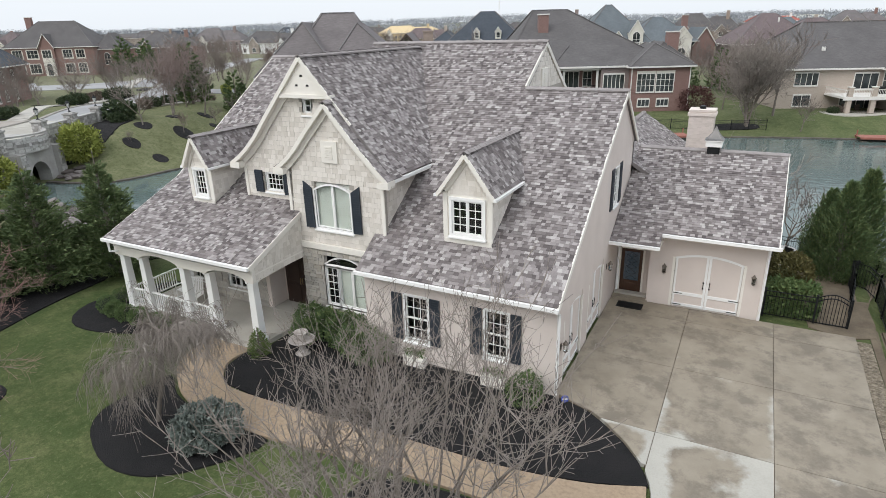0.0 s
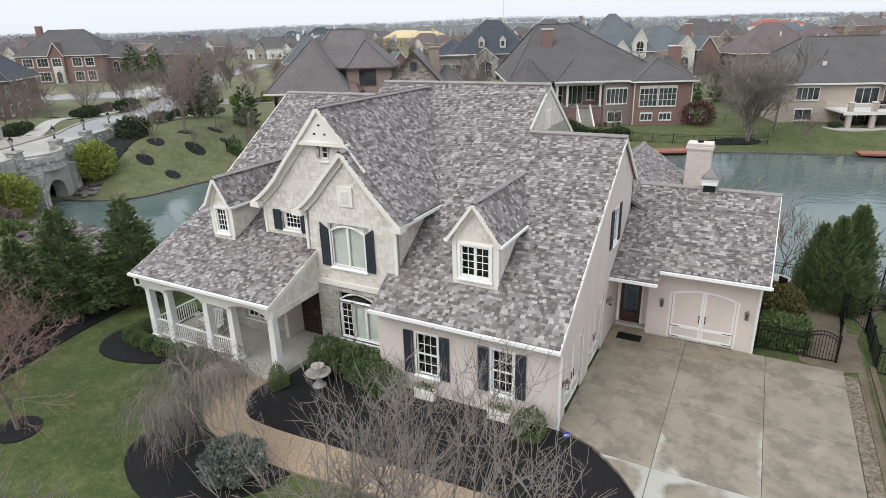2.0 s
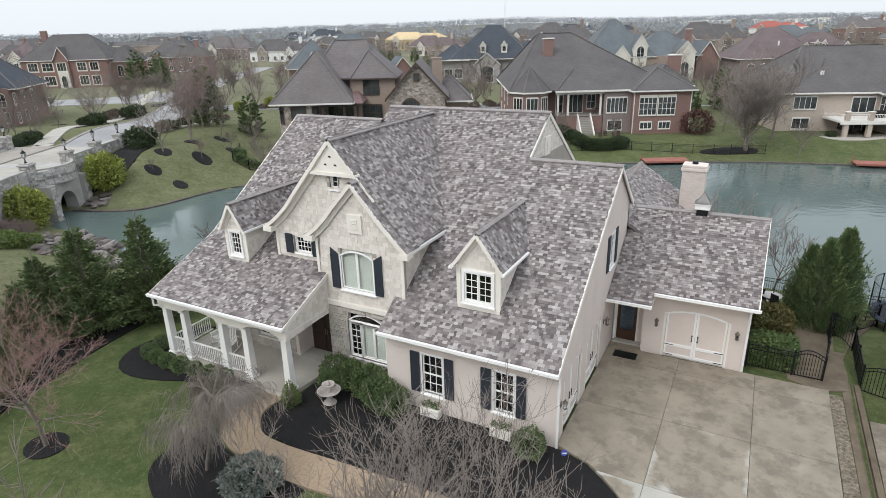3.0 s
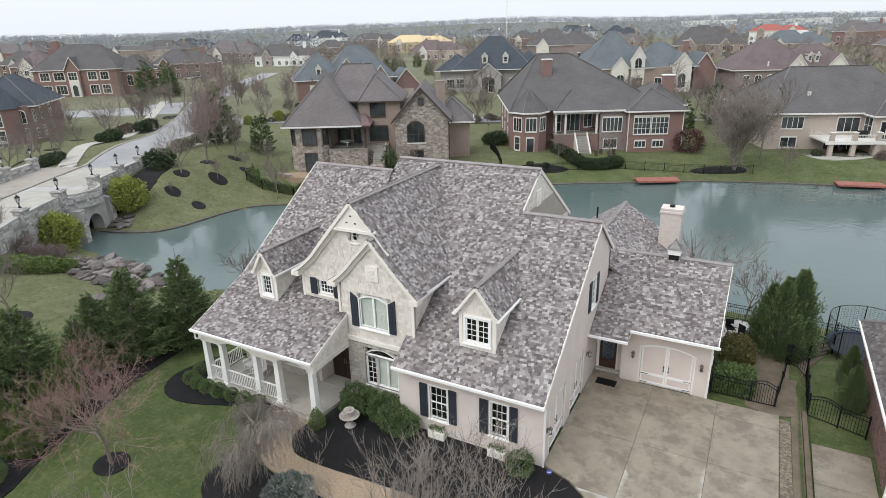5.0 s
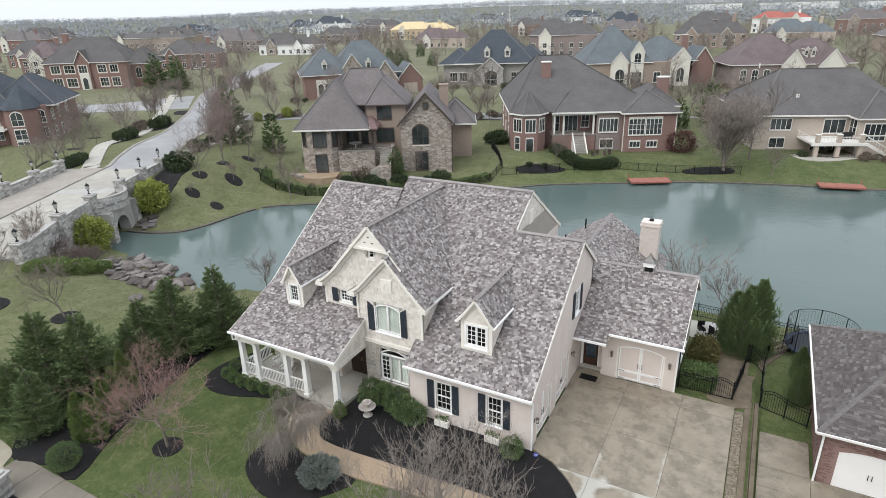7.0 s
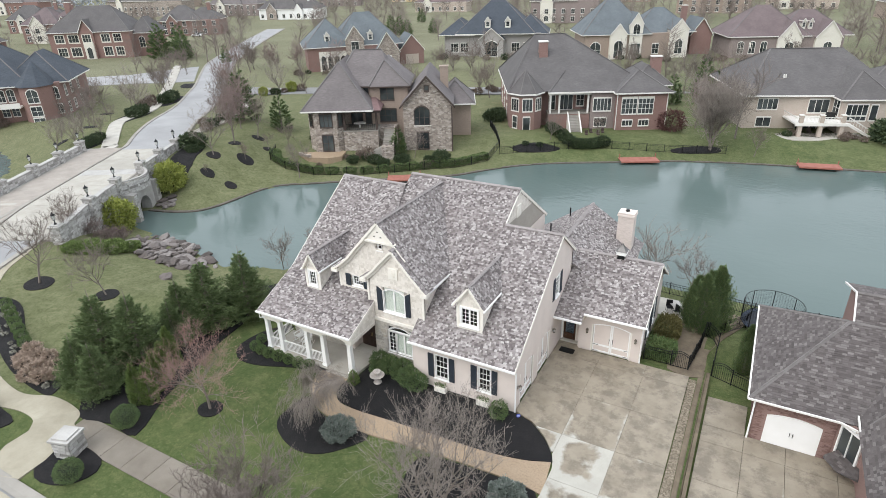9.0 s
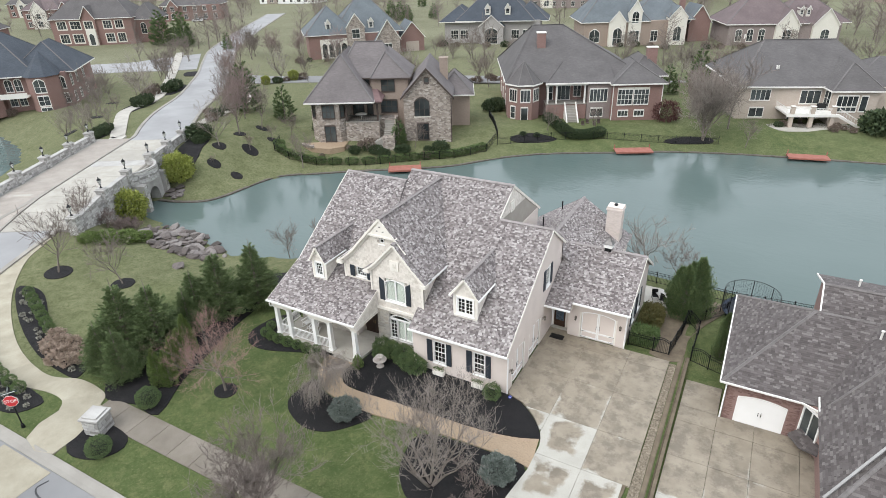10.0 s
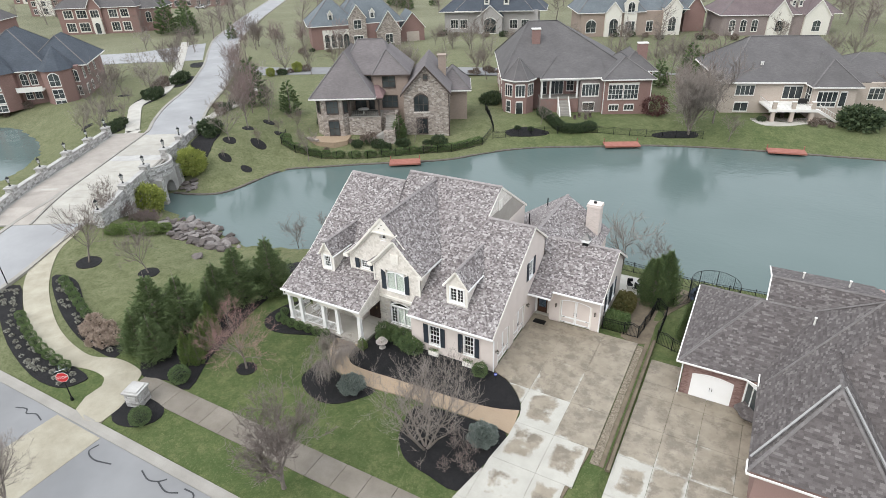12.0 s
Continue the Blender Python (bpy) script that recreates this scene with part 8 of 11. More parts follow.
def generic(at, turn, w, d, ze, zr, wall, roof, label, rg, storeys=2, gables=1):
    h = FarHouse(label, at, turn, "houses of the far streets")
    h.walls(0, w, 0, d, 0, ze, wall)
    h.hip(0, w * 0.68, 0, d, ze, zr, roof, 0.5)
    h.hip(w * 0.4, w, d * 0.15, d, ze, ze + (zr - ze) * 0.8, roof, 0.5)
    for i in range(gables):
        u = w * (0.12 + 0.5 * i) + rg.uniform(0, 2)
        gw = rg.uniform(4.5, 6.5)
        m = rg.choice((wall, b_white, b_stone))
        h.walls(u, u + gw, -0.9, 2, 0, ze - 0.4, m)
        h.gable(u, u + gw, -0.9, d / 2, ze - 0.4, ze + gw * 0.55, roof, m, over=0.25)
        h.win(u + gw / 2 - 1, -0.92, 1.0, 2, 2.2, cols=2, rise=0.4)
        if storeys > 1:
            h.win(u + gw / 2 - 0.8, -0.92, 4.2, 1.6, 1.8)
    n = max(2, int(w / 4.2))
    for i in range(n):
        u = w * (i + 0.3) / n
        for s in range(storeys):
            h.win(u, -0.02, 0.9 + s * 3.2, 1.5, 1.9, cols=2)
    h.chimney(w * 0.8, d * 0.5, ze, zr + 0.8, 1.5, 1.2, wall)
    return h


for make in (stone_house, brick_house, beige_house, blue_roof_house, manor, slate_house, black_roof_house, plum_house, slate_house_two):
    make()
rg = random.Random(11)
white_siding = grained("white_siding", (0.72, 0.72, 0.7), (0.8, 0.8, 0.78), 0.5, 12, 0.7, 0.05, 0.004, stain=0.06)
FAR = [(-94, 249, 12, 30, 16, 9.5, 16.5, b_brown, r_grey, "brown brick house with a white two-level porch"), (-40, 312, 8, 34, 16, 6.8, 15, b_tan, r_grey, "grey roofed tan brick house"), (0, 344, 6, 32, 15, 5.8, 12.2, b_beige, r_slate, "beige house with green-grey roof"),
       (-12, 474, 2, 36, 16, 10.0, 14.2, white_siding, r_red, "white house with a red tile roof"), (38, 448, 2, 30, 15, 9.0, 15.5, b_red, r_brown, "red brick house among bare trees"), (46, 288, 12, 26, 15, 6.6, 12.5, b_tan, r_brown, "brown roofed brick house"),
       (-318, 262, 14, 34, 14, 7.0, 14.5, b_brown, r_brown, "tan house with brown roof"), (-258, 244, 14, 36, 14, 5.6, 12.0, white_siding, r_grey, "long white clubhouse with columns"), (-190, 306, 12, 32, 14, 5.6, 11.5, b_beige, r_plum, "beige house with brown hipped roof"),
       (-462, 540, 6, 40, 16, 11.0, 19, white_siding, r_black, "white farmhouse with dormers"), (-508, 548, 6, 34, 14, 8, 16, white_siding, r_black, "white house with dark gables"), (-272, 406, 6, 50, 16, 8, 13.5, b_ply, b_ply, "unfinished plywood house frame"),
       (-236, 160, 34, 26, 15, 6.5, 12.5, b_red, r_grey, "red brick house behind the manor"), (-275, 122, 30, 24, 15, 7.6, 14.0, b_red, r_plum, "red brick house with many gables"), (-180, 24, 40, 24, 15, 6.5, 13.0, b_red, r_black, "red brick house with dark roof"), (-232, 60, 36, 26, 14, 6.8, 13.5, b_red, r_grey, "brick house behind bare trees"),
       (-396, 244, 10, 62, 12, 9.8, 12.6, b_stone, r_grey, "long terrace of stone townhouses"), (-300, 350, 20, 30, 14, 6.6, 12, b_brown, r_grey, "brown brick house with grey roof"), (-186, 456, 2, 28, 14, 8.4, 14, b_red, r_grey, "tall red brick gabled house"), (-142, 392, 10, 34, 14, 6.0, 11.5, b_brown, r_black, "dark roofed brown brick house"),
       (-132, 540, 0, 30, 16, 8.0, 16.0, b_brown, r_black, "dark roofed gabled brick house"), (-100, 400, 8, 30, 14, 6.2, 12.5, b_tan, r_brown, "tan house with brown roof"), (-230, 720, 0, 44, 16, 9.2, 17, white_siding, r_black, "white sided gabled far house"), (70, 230, 18, 26, 15, 6.0, 12, b_beige, r_plum, "beige house beyond the second lake"),
       (84, 160, 20, 28, 16, 5.6, 11.5, b_brown, r_plum, "brick house beside the lake"), (58, 98, 18, 28, 16, 5.8, 11.0, b_beige, r_grey, "beige brick lakeside house"), (100, 112, 16, 28, 16, 6.0, 11.5, b_red, r_grey, "red brick lakeside house"), (-640, 316, 20, 50, 14, 9, 17, b_brown, r_grey, "brick house near the woods"), (-536, 242, 20, 40, 14, 9, 16, b_red, r_brown, "brick house near the woods"),
       (-398, 532, 6, 48, 16, 8.5, 15, b_brown, r_grey, "tan house near the woods"), (-60, 534, 0, 32, 14, 8, 14.5, b_brown, r_grey, "brown house near the woods"), (90, 520, 0, 34, 14, 8.0, 15, b_red, r_grey, "brick house near the woods"), (120, 400, 4, 30, 14, 6.5, 13, b_tan, r_brown, "tan house near the woods"), (130, 300, 8, 28, 15, 6.2, 12, b_red, r_grey, "red brick house on the far street"),
       (-340, 150, 36, 28, 14, 6.5, 13, b_red, r_grey, "brick house on a far street"), (-420, 150, 30, 30, 14, 7.5, 14, b_red, r_brown, "brick house on a far street"), (-380, 790, 0, 50, 14, 8, 15, white_siding, r_grey, "pale house near the woods"), (-470, 330, 14, 44, 14, 8, 15, b_tan, r_grey, "pale house near the woods"), (-560, 430, 10, 44, 14, 8, 15, b_brown, r_black, "dark roofed house near the woods")]
for i, (x, y, t, w, d, ze, zr, wall, roof, lab) in enumerate(FAR):
    generic((x, y, -0.2), t, w, d, ze, zr, wall, roof, lab, rg, 2 if ze > 6 else 1, 1 + i % 2)
for i, (x, y, w) in enumerate(((-30, 1150, 110), (-150, 1180, 90), (110, 1120, 70), (200, 1120, 60), (320, 960, 90))):
    s = FarHouse("long white flat-roofed warehouse on the horizon", (x, y, far_rise(x, y) - 1), 5, "far warehouses")
    s.walls(0, w, 0, 50, 0, 10, white_siding)
    s.boxes("parapet", m_trim2, (-0.3, w + 0.3, -0.3, 50.3, 10, 10.8))


# ---- neighbour's house beside the driveway ----
SH2 = [(0.0, (0.068, 0.057, 0.055)), (0.3, (0.092, 0.079, 0.075)), (0.75, (0.118, 0.103, 0.098)), (1.0, (0.185, 0.166, 0.158))]
m_shingle2 = pieces("dark_taupe_shingle", SH2, patch=(0.1, 0.088, 0.085))
m_roofbase2 = grained("dark_underlay", (0.1, 0.09, 0.09), (0.14, 0.13, 0.125), 2, 30)
m_board2 = grained("weathered_board", (0.26, 0.25, 0.24), (0.34, 0.33, 0.32), 1, 20)
m_cap2 = grained("weathered_cap", (0.125, 0.112, 0.107), (0.19, 0.174, 0.167), 2, 25)
m_brick2 = pieces("plum_brick", [(0, (0.16, 0.095, 0.085)), (0.5, (0.235, 0.145, 0.125)), (1, (0.3, 0.2, 0.175))], fine=20)
neighbour = thing("neighbour_house", "plum brick neighbouring house with dark shingle hips", "house")


def dark_face(poly, name="roof_slope"):
    s = slab(name, poly, 0.12, m_roofbase2, neighbour)
    axes, tabs = courses(poly, 0.145, 0.24, rng, thick=0.02, jitter=0.5, lap=0.03)
    lay("shingle_field", axes, tabs, m_shingle2, s, tilt=0.6)


def dark_cap(p, q):
    ridge_cap(p, q, neighbour, 0.11, m_cap2)


# garage wing: hip at its front left
GE, GR = 2.65, 5.6
dark_face([(12.5, 4.0, GE), (17.9, 4.0, GE), (20.5, 9.6, GR + 0.05), (16.9, 9.6, GR + 0.05)])
dark_face([(12.5, 4.0, GE), (16.9, 9.6, GR + 0.05), (16.9, 9.7, GR + 0.05), (12.5, 15.1, GE)])
dark_face([(12.5, 15.1, GE), (16.9, 9.7, GR), (20.5, 9.7, GR), (20.5, 15.1, GE)])
dark_cap((12.5, 4.0, GE + 0.05), (16.9, 9.6, GR + 0.1))
dark_cap((16.9, 9.65, GR + 0.1), (20, 9.65, GR + 0.1))
dark_cap((12.5, 15.1, GE + 0.05), (16.9, 9.7, GR + 0.1))
# main block: hip rising to its apex, and a front hip with gable boards
ME = 2.9
dark_face([(17.75, -1.5, ME), (17.75, 12.0, ME), (23.3, 7.2, 8.8), (23.3, 4.4, 8.8)])
dark_face([(17.75, 12.0, ME), (32, 12.0, ME), (27.0, 7.2, 8.8), (23.3, 7.2, 8.8)])
dark_face([(17.75, -1.5, ME), (23.3, 4.4, 8.8), (27, 4.4, 8.8), (32, -1.5, ME)])
dark_face([(23.3, 4.4, 8.8), (23.3, 7.2, 8.8), (27, 7.2, 8.8), (27, 4.4, 8.8)])
dark_cap((17.75, 12.0, ME), (23.3, 7.2, 8.9))
dark_cap((17.75, 3.3, ME + 0.05), (23.3, 7.2, 8.9))
FG = (20.95, -1.0, 6.3)
dark_face([(17.6, -4.4, ME - 0.05), (25.0, -4.4, ME - 0.05), (21.33, -0.3, 6.9), (21.27, -0.3, 6.9)])
dark_face([(17.6, -4.4, ME - 0.05), (21.3, -0.3, 6.9), (21.3, 3.5, 6.9), (17.6, 3.5, ME - 0.05)])
dark_face([(25.0, -4.4, ME - 0.05), (25.0, 3.5, ME - 0.05), (21.3, 3.5, 6.9), (21.3, -0.3, 6.9)])
dark_cap((17.6, -4.4, ME), (21.28, -0.3, 6.94))
dark_cap((25.0, -4.4, ME), (21.32, -0.3, 6.94))
dark_cap((21.3, -0.35, 6.94), (21.3, 1.2, 6.94))
for s in (-1, 1):
    bm = bmesh.new()
    sweep(bm, [(21.3 + s * 3.65, -3.6, 3.18), (21.3 + s * 0.12, -0.05, 7.05)], 0.12, 0.1)
    part("barge_board", bm, m_board2, neighbour, "weathered pale barge board")
# rear block
dark_face([(17.3, 10.0, 5.0), (25.0, 10.0, 5.0), (25.0, 12.2, 6.4), (17.3, 12.2, 6.4)])
dark_face([(17.3, 12.2, 6.4), (25.0, 12.2, 6.4), (24.4, 16.6, 4.9), (17.3, 16.6, 4.9)])
dark_cap((17.3, 12.2, 6.45), (25, 12.2, 6.45))
for pts in ([(12.45, 3.95, GE - 0.02), (12.45, 15.1, GE - 0.02)], [(12.45, 3.92, GE - 0.02), (16.9, 3.92, GE - 0.02)], [(17.65, 3.2, ME), (17.65, 12.0, ME)], [(17.55, -4.65, ME - 0.05), (26, -4.65, ME - 0.05)], [(17.55, -4.65, ME), (17.55, -3.6, ME)], [(17.25, 10.0, 5.0), (17.25, 12.2, 6.4), (17.25, 16.6, 4.9)], [(16.9, 3.92, GE - 0.02), (18.0, 3.2, GE + 0.1)]):
    bm = bmesh.new()
    sweep(bm, pts, 0.09, 0.1)
    part("gutter", bm, m_trim2, neighbour)
for b in ((12.95, 16.95, 4.55, 14.6, -0.9, 2.6), (18.15, 31, -3.9, 11.5, -0.9, 2.9), (17.6, 25, 10.3, 16.2, -0.9, 5.0)):
    bm = bmesh.new()
    box(bm, *b)
    part("wall", bm, m_brick2, neighbour)
NB = pieces("plum_brick_single", [(0, (0.16, 0.095, 0.085)), (0.5, (0.235, 0.145, 0.125)), (1, (0.3, 0.2, 0.175))], per="each", fine=20)
front_wall = [o for o in neighbour.children if o.name.startswith("wall")][0]
clad(front_wall, [(12.95, 4.55, -0.6), (16.95, 4.55, -0.6), (16.95, 4.55, 2.5), (12.95, 4.55, 2.5)], OUT, 0.075, 0.215, m_brick2, 0.012, 0.01, 0, 0.08, [((13.5, 4.55, -0.7), (16.4, 4.55, 1.75))], name="brick")
clad(front_wall, [(12.95, 4.55, -0.6), (12.95, 14.5, -0.6), (12.95, 14.5, 2.5), (12.95, 4.55, 2.5)], (-1, 0, 0), 0.075, 0.215, m_brick2, 0.012, 0.01, 0, 0.08, name="brick")
bm = bmesh.new()
xs = [13.6 + 2.75 * i / 10 for i in range(11)]
prism(bm, [(13.6, 4.5, -0.6), (16.35, 4.5, -0.6)] + [(x, 4.5, 1.45 + 0.22 * (1 - ((x - 14.975) / 1.375) ** 2)) for x in xs[::-1]], (0, 0.06, 0))
gdoor = part("garage_door", bm, m_white, neighbour, "white arched double garage door")
for x in (14.9, 15.06):
    bm = bmesh.new()
    cyl(bm, (x, 4.46, 0.35), (x, 4.46, 0.65), 0.018, n=6)
    part("handle", bm, m_iron, gdoor)
bm = bmesh.new()
sweep(bm, [(12.85, 4.45, -0.6), (12.85, 4.45, 2.5)], 0.09, 0.09, (1, 0, 0))
part("downspout", bm, m_white, neighbour)
# angled bay with a window and a small dark roof
bm = bmesh.new()
prism(bm, [(16.95, 4.6, -0.7), (18.2, 3.2, -0.7), (18.2, 5, -0.7)], (0, 0, 3.3))
bay = part("bay_wall", bm, m_brick2, neighbour)
M = pose(16.95, 4.6, 0, 0, 0, math.degrees(math.atan2(-1.4, 1.25)))
bm = bmesh.new()
for b in ((0.25, 0.35, 0.2, 2.2), (1.5, 1.6, 0.2, 2.2), (0.25, 1.6, 0.1, 0.2), (0.25, 1.6, 2.2, 2.35), (0.9, 0.95, 0.2, 2.2)):
    box(bm, b[0], b[1], -0.12, 0, b[2], b[3])
bmesh.ops.transform(bm, matrix=M, verts=bm.verts)
bw = part("window", bm, m_white, neighbour)
bm = bmesh.new()
box(bm, 0.35, 1.5, -0.05, 0.02, 0.2, 2.2)
bmesh.ops.transform(bm, matrix=M, verts=bm.verts)
part("pane", bm, m_farglass, bw)
dark_face([(16.6, 3.9, 0.15), (17.2, 3.0, 0.15), (18.2, 2.7, 0.15), (18.2, 3.4, 0.55), (17.3, 4.3, 0.55)])
for x, y, z in ((20.2, 8.0, 6.0), (19.4, 13.8, 6.2), (22.4, 13.9, 6.2)):
    bm = bmesh.new()
    lathe(bm, [(0.06, -0.4), (0.06, 0.12), (0.1, 0.13), (0.1, 0.19), (0.03, 0.22)], 10, (x, y, z))
    part("roof_vent", bm, m_trim2, neighbour)


# ---- plants ----
def tubes(paths, sides=4):
    """Tapered tubes along many lines [(points, radii)], as vertices and quads."""
    V, F, base = [], [], 0
    for pts, rad in paths:
        p = np.array(pts)
        k = len(p)
        t = np.gradient(p, axis=0)
        t /= np.linalg.norm(t, axis=1)[:, None] + 1e-9
        ref = np.array((0.31, 0.17, 0.93)) if abs(t[0][2]) < 0.8 else np.array((0.95, 0.2, 0.1))
        a = np.cross(t, ref)
        a /= np.linalg.norm(a, axis=1)[:, None] + 1e-9
        b = np.cross(t, a)
        ang = np.arange(sides) * 2 * math.pi / sides
        ring = p[:, None] + np.array(rad)[:, None, None] * (np.cos(ang)[None, :, None] * a[:, None] + np.sin(ang)[None, :, None] * b[:, None])
        V.append(ring.reshape(-1, 3))
        i = np.arange((k - 1) * sides).reshape(k - 1, sides)
        j = (np.arange(sides) + 1) % sides
        f = np.stack([i, i[:, j], i[:, j] + sides, i + sides], -1).reshape(-1, 4)
        F.append(f + base)
        base += k * sides
    return np.concatenate(V), np.concatenate(F)


def limb(rs, p, d, length, r0, r1, n, droop, wild):
    """One branch: a bending line with falling radius."""
    pts, rad, d = [np.array(p)], [r0], np.array(d, float)
    for i in range(n):
        d = d + rs.normal(0, wild, 3) + np.array((0, 0, droop))
        d /= np.linalg.norm(d)
        pts.append(pts[-1] + d * length / n)
        rad.append(r0 + (r1 - r0) * (i + 1) / n)
    return pts, rad, d


def bare_tree(seed, height, spread=0.55, trunk=0.3, r=0.11, limbs=9, kids=(7, 6, 4), up=0.12, twig=m_twig, label="", group="", fall=0.0, name="bare_tree", multi=1, fine=0.006, lean_by=0.28, reach=0.6, lean_mesh=False):
    """A leafless tree: trunk with limbs, and a crown of finer and finer twigs."""
    rs = np.random.RandomState(seed)
    t = thing(name, label, "tree", group)
    heavy, light = [], []
    tips = []
    for m in range(multi):
        lean = rs.normal(0, 0.06, 3) if multi == 1 else np.array((math.cos(m * 6.283 / multi), math.sin(m * 6.283 / multi), 0)) * lean_by * rs.uniform(0.5, 1.3)
        pts, rad, d = limb(rs, (rs.normal(0, 0.06 * (multi > 1)), rs.normal(0, 0.06 * (multi > 1)), -0.1), (lean[0], lean[1], 1), height * (trunk + 0.35), r, r * 0.35, 8, 0.03, 0.05)
        heavy.append((pts, rad))
        for i in range(limbs):
            s = trunk / (trunk + 0.35) + (1 - trunk / (trunk + 0.35)) * rs.uniform(0, 1) ** 0.8
            k = min(int(s * 8), 7)
            base = pts[k] + (pts[k + 1] - pts[k]) * (s * 8 - k) if k < 8 else pts[-1]
            a = i * 2.4 + rs.uniform(-0.5, 0.5)
            out = spread * rs.uniform(0.7, 1.3)
            L = height * (reach - 0.25 * (s - 0.4)) * rs.uniform(0.8, 1.1)
            tips.append((base, (math.cos(a) * out, math.sin(a) * out, 0.75 - fall * 0.3), L, rad[k] * 0.62))
    for base, d, L, rr in tips:
        pts, rad, _ = limb(rs, base, d, L, rr, rr * 0.25, 7, up - fall, 0.1)
        heavy.append((pts, rad))
        level = [(pts, rad, L)]
        for depth, n in enumerate(kids):
            nxt = []
            for P, R, LL in level:
                for c in range(n):
                    s = rs.uniform(0.22, 1.0)
                    k = min(int(s * (len(P) - 1)), len(P) - 2)
                    q = P[k] + (P[k + 1] - P[k]) * (s * (len(P) - 1) - k)
                    along = P[k + 1] - P[k]
                    along = along / (np.linalg.norm(along) + 1e-9)
                    d2 = along * 0.75 + rs.normal(0, 0.5, 3) + np.array((0, 0, 0.12 - fall * (0.5 + depth * 0.5)))
                    L2 = LL * rs.uniform(0.34, 0.6) * (1.0 if fall == 0 else 1.35)
                    r2 = max(R[k] * 0.55, fine)
                    p2, ra2, _ = limb(rs, q, d2 / np.linalg.norm(d2), L2, r2, max(r2 * 0.35, fine * 0.6), 2 if lean_mesh or depth > 1 else 4 - depth, up * 0.8 - fall * (1.2 + depth), 0.1)
                    (heavy if depth == 0 and not lean_mesh else light).append((p2, ra2))
                    nxt.append((p2, ra2, L2))
            level = nxt
    v, f = tubes(heavy, 4 if lean_mesh else 5)
    raw("trunk", v, f, m_bark, t, smooth=True)
    if light:
        v, f = tubes(light, 3)
        raw("crown", v, f, twig, t, smooth=True)
    return t


def leaves(pts, nrm, size, rs, aspect=0.5, cup=0.25):
    """Small diamond leaves at points, each turned its own way about a direction."""
    n = len(pts)
    d = nrm / (np.linalg.norm(nrm, axis=1)[:, None] + 1e-9)
    d = d + rs.normal(0, cup, (n, 3))
    d /= np.linalg.norm(d, axis=1)[:, None]
    s = np.cross(d, rs.normal(0, 1, (n, 3)))
    s /= np.linalg.norm(s, axis=1)[:, None] + 1e-9
    L = size * rs.uniform(0.6, 1.4, (n, 1))
    W = L * aspect
    v = np.stack([pts - d * L * 0.2, pts + s * W * 0.5 + d * L * 0.3, pts + d * L, pts - s * W * 0.5 + d * L * 0.3], 1).reshape(-1, 3)
    return v, np.arange(n * 4).reshape(n, 4)


def conifer(seed, height, width, n, material, label, group, name="conifer", size=0.28, taper=1.0, bulge=0.25, layer=True, ragged=0.12):
    """An evergreen: trunk, and boughs set with many narrow needle sprays, open between."""
    rs = np.random.RandomState(seed)
    t = thing(name, label, "tree", group)
    v, f = tubes([([(0, 0, -0.2), (0.02, 0, height * 0.5), (0, 0, height * 0.97)], [height * 0.022, height * 0.014, 0.01])], 6)
    raw("trunk", v, f, m_bark, t)
    pts, nrm, boughs = [], [], []
    m = 40
    total = max(40, n // m)
    for i in range(total):
        s = 1 - math.sqrt(1 - (i + rs.uniform(0, 1)) / total * 0.985) if layer else (i + rs.uniform(0, 1)) / total * 0.97
        z = height * (0.02 + 0.95 * s)
        R = width * ((1 - s) ** taper * (1 + bulge * math.sin(math.pi * s)) + 0.03) * (1 + rs.normal(0, ragged))
        a = i * 2.39996 + rs.uniform(-0.4, 0.4)
        rise = rs.uniform(0.15, 0.5) if layer else rs.uniform(0.7, 1.3)
        u = rs.uniform(0.3, 1, m) ** 0.65
        side = rs.normal(0, 0.15, m) * R * (1.15 - u * 0.7)
        x = math.cos(a) * R * u - math.sin(a) * side
        y = math.sin(a) * R * u + math.cos(a) * side
        zz = z + rise * R * u * u - 0.12 * R * u + rs.normal(0, 0.045, m) * (1 + R * 0.3)
        pts.append(np.stack([x, y, zz], 1))
        nrm.append(np.stack([np.full(m, math.cos(a)) + rs.normal(0, 0.45, m), np.full(m, math.sin(a)) + rs.normal(0, 0.45, m), np.full(m, 0.55 if layer else 1.5)], 1))
        if i % 4 == 0:
            boughs.append(([(0, 0, z), (math.cos(a) * R * 0.5, math.sin(a) * R * 0.5, z + rise * R * 0.2), (math.cos(a) * R * 0.9, math.sin(a) * R * 0.9, z + rise * R * 0.7)], [0.025, 0.014, 0.006]))
    v, f = leaves(np.concatenate(pts), np.concatenate(nrm), size, rs, 0.3)
    raw("crown", v, f, material, t)
    v, f = tubes(boughs, 3)
    tagged(raw("branchwork", v, f, m_bark, t), kind="stuff")
    return t


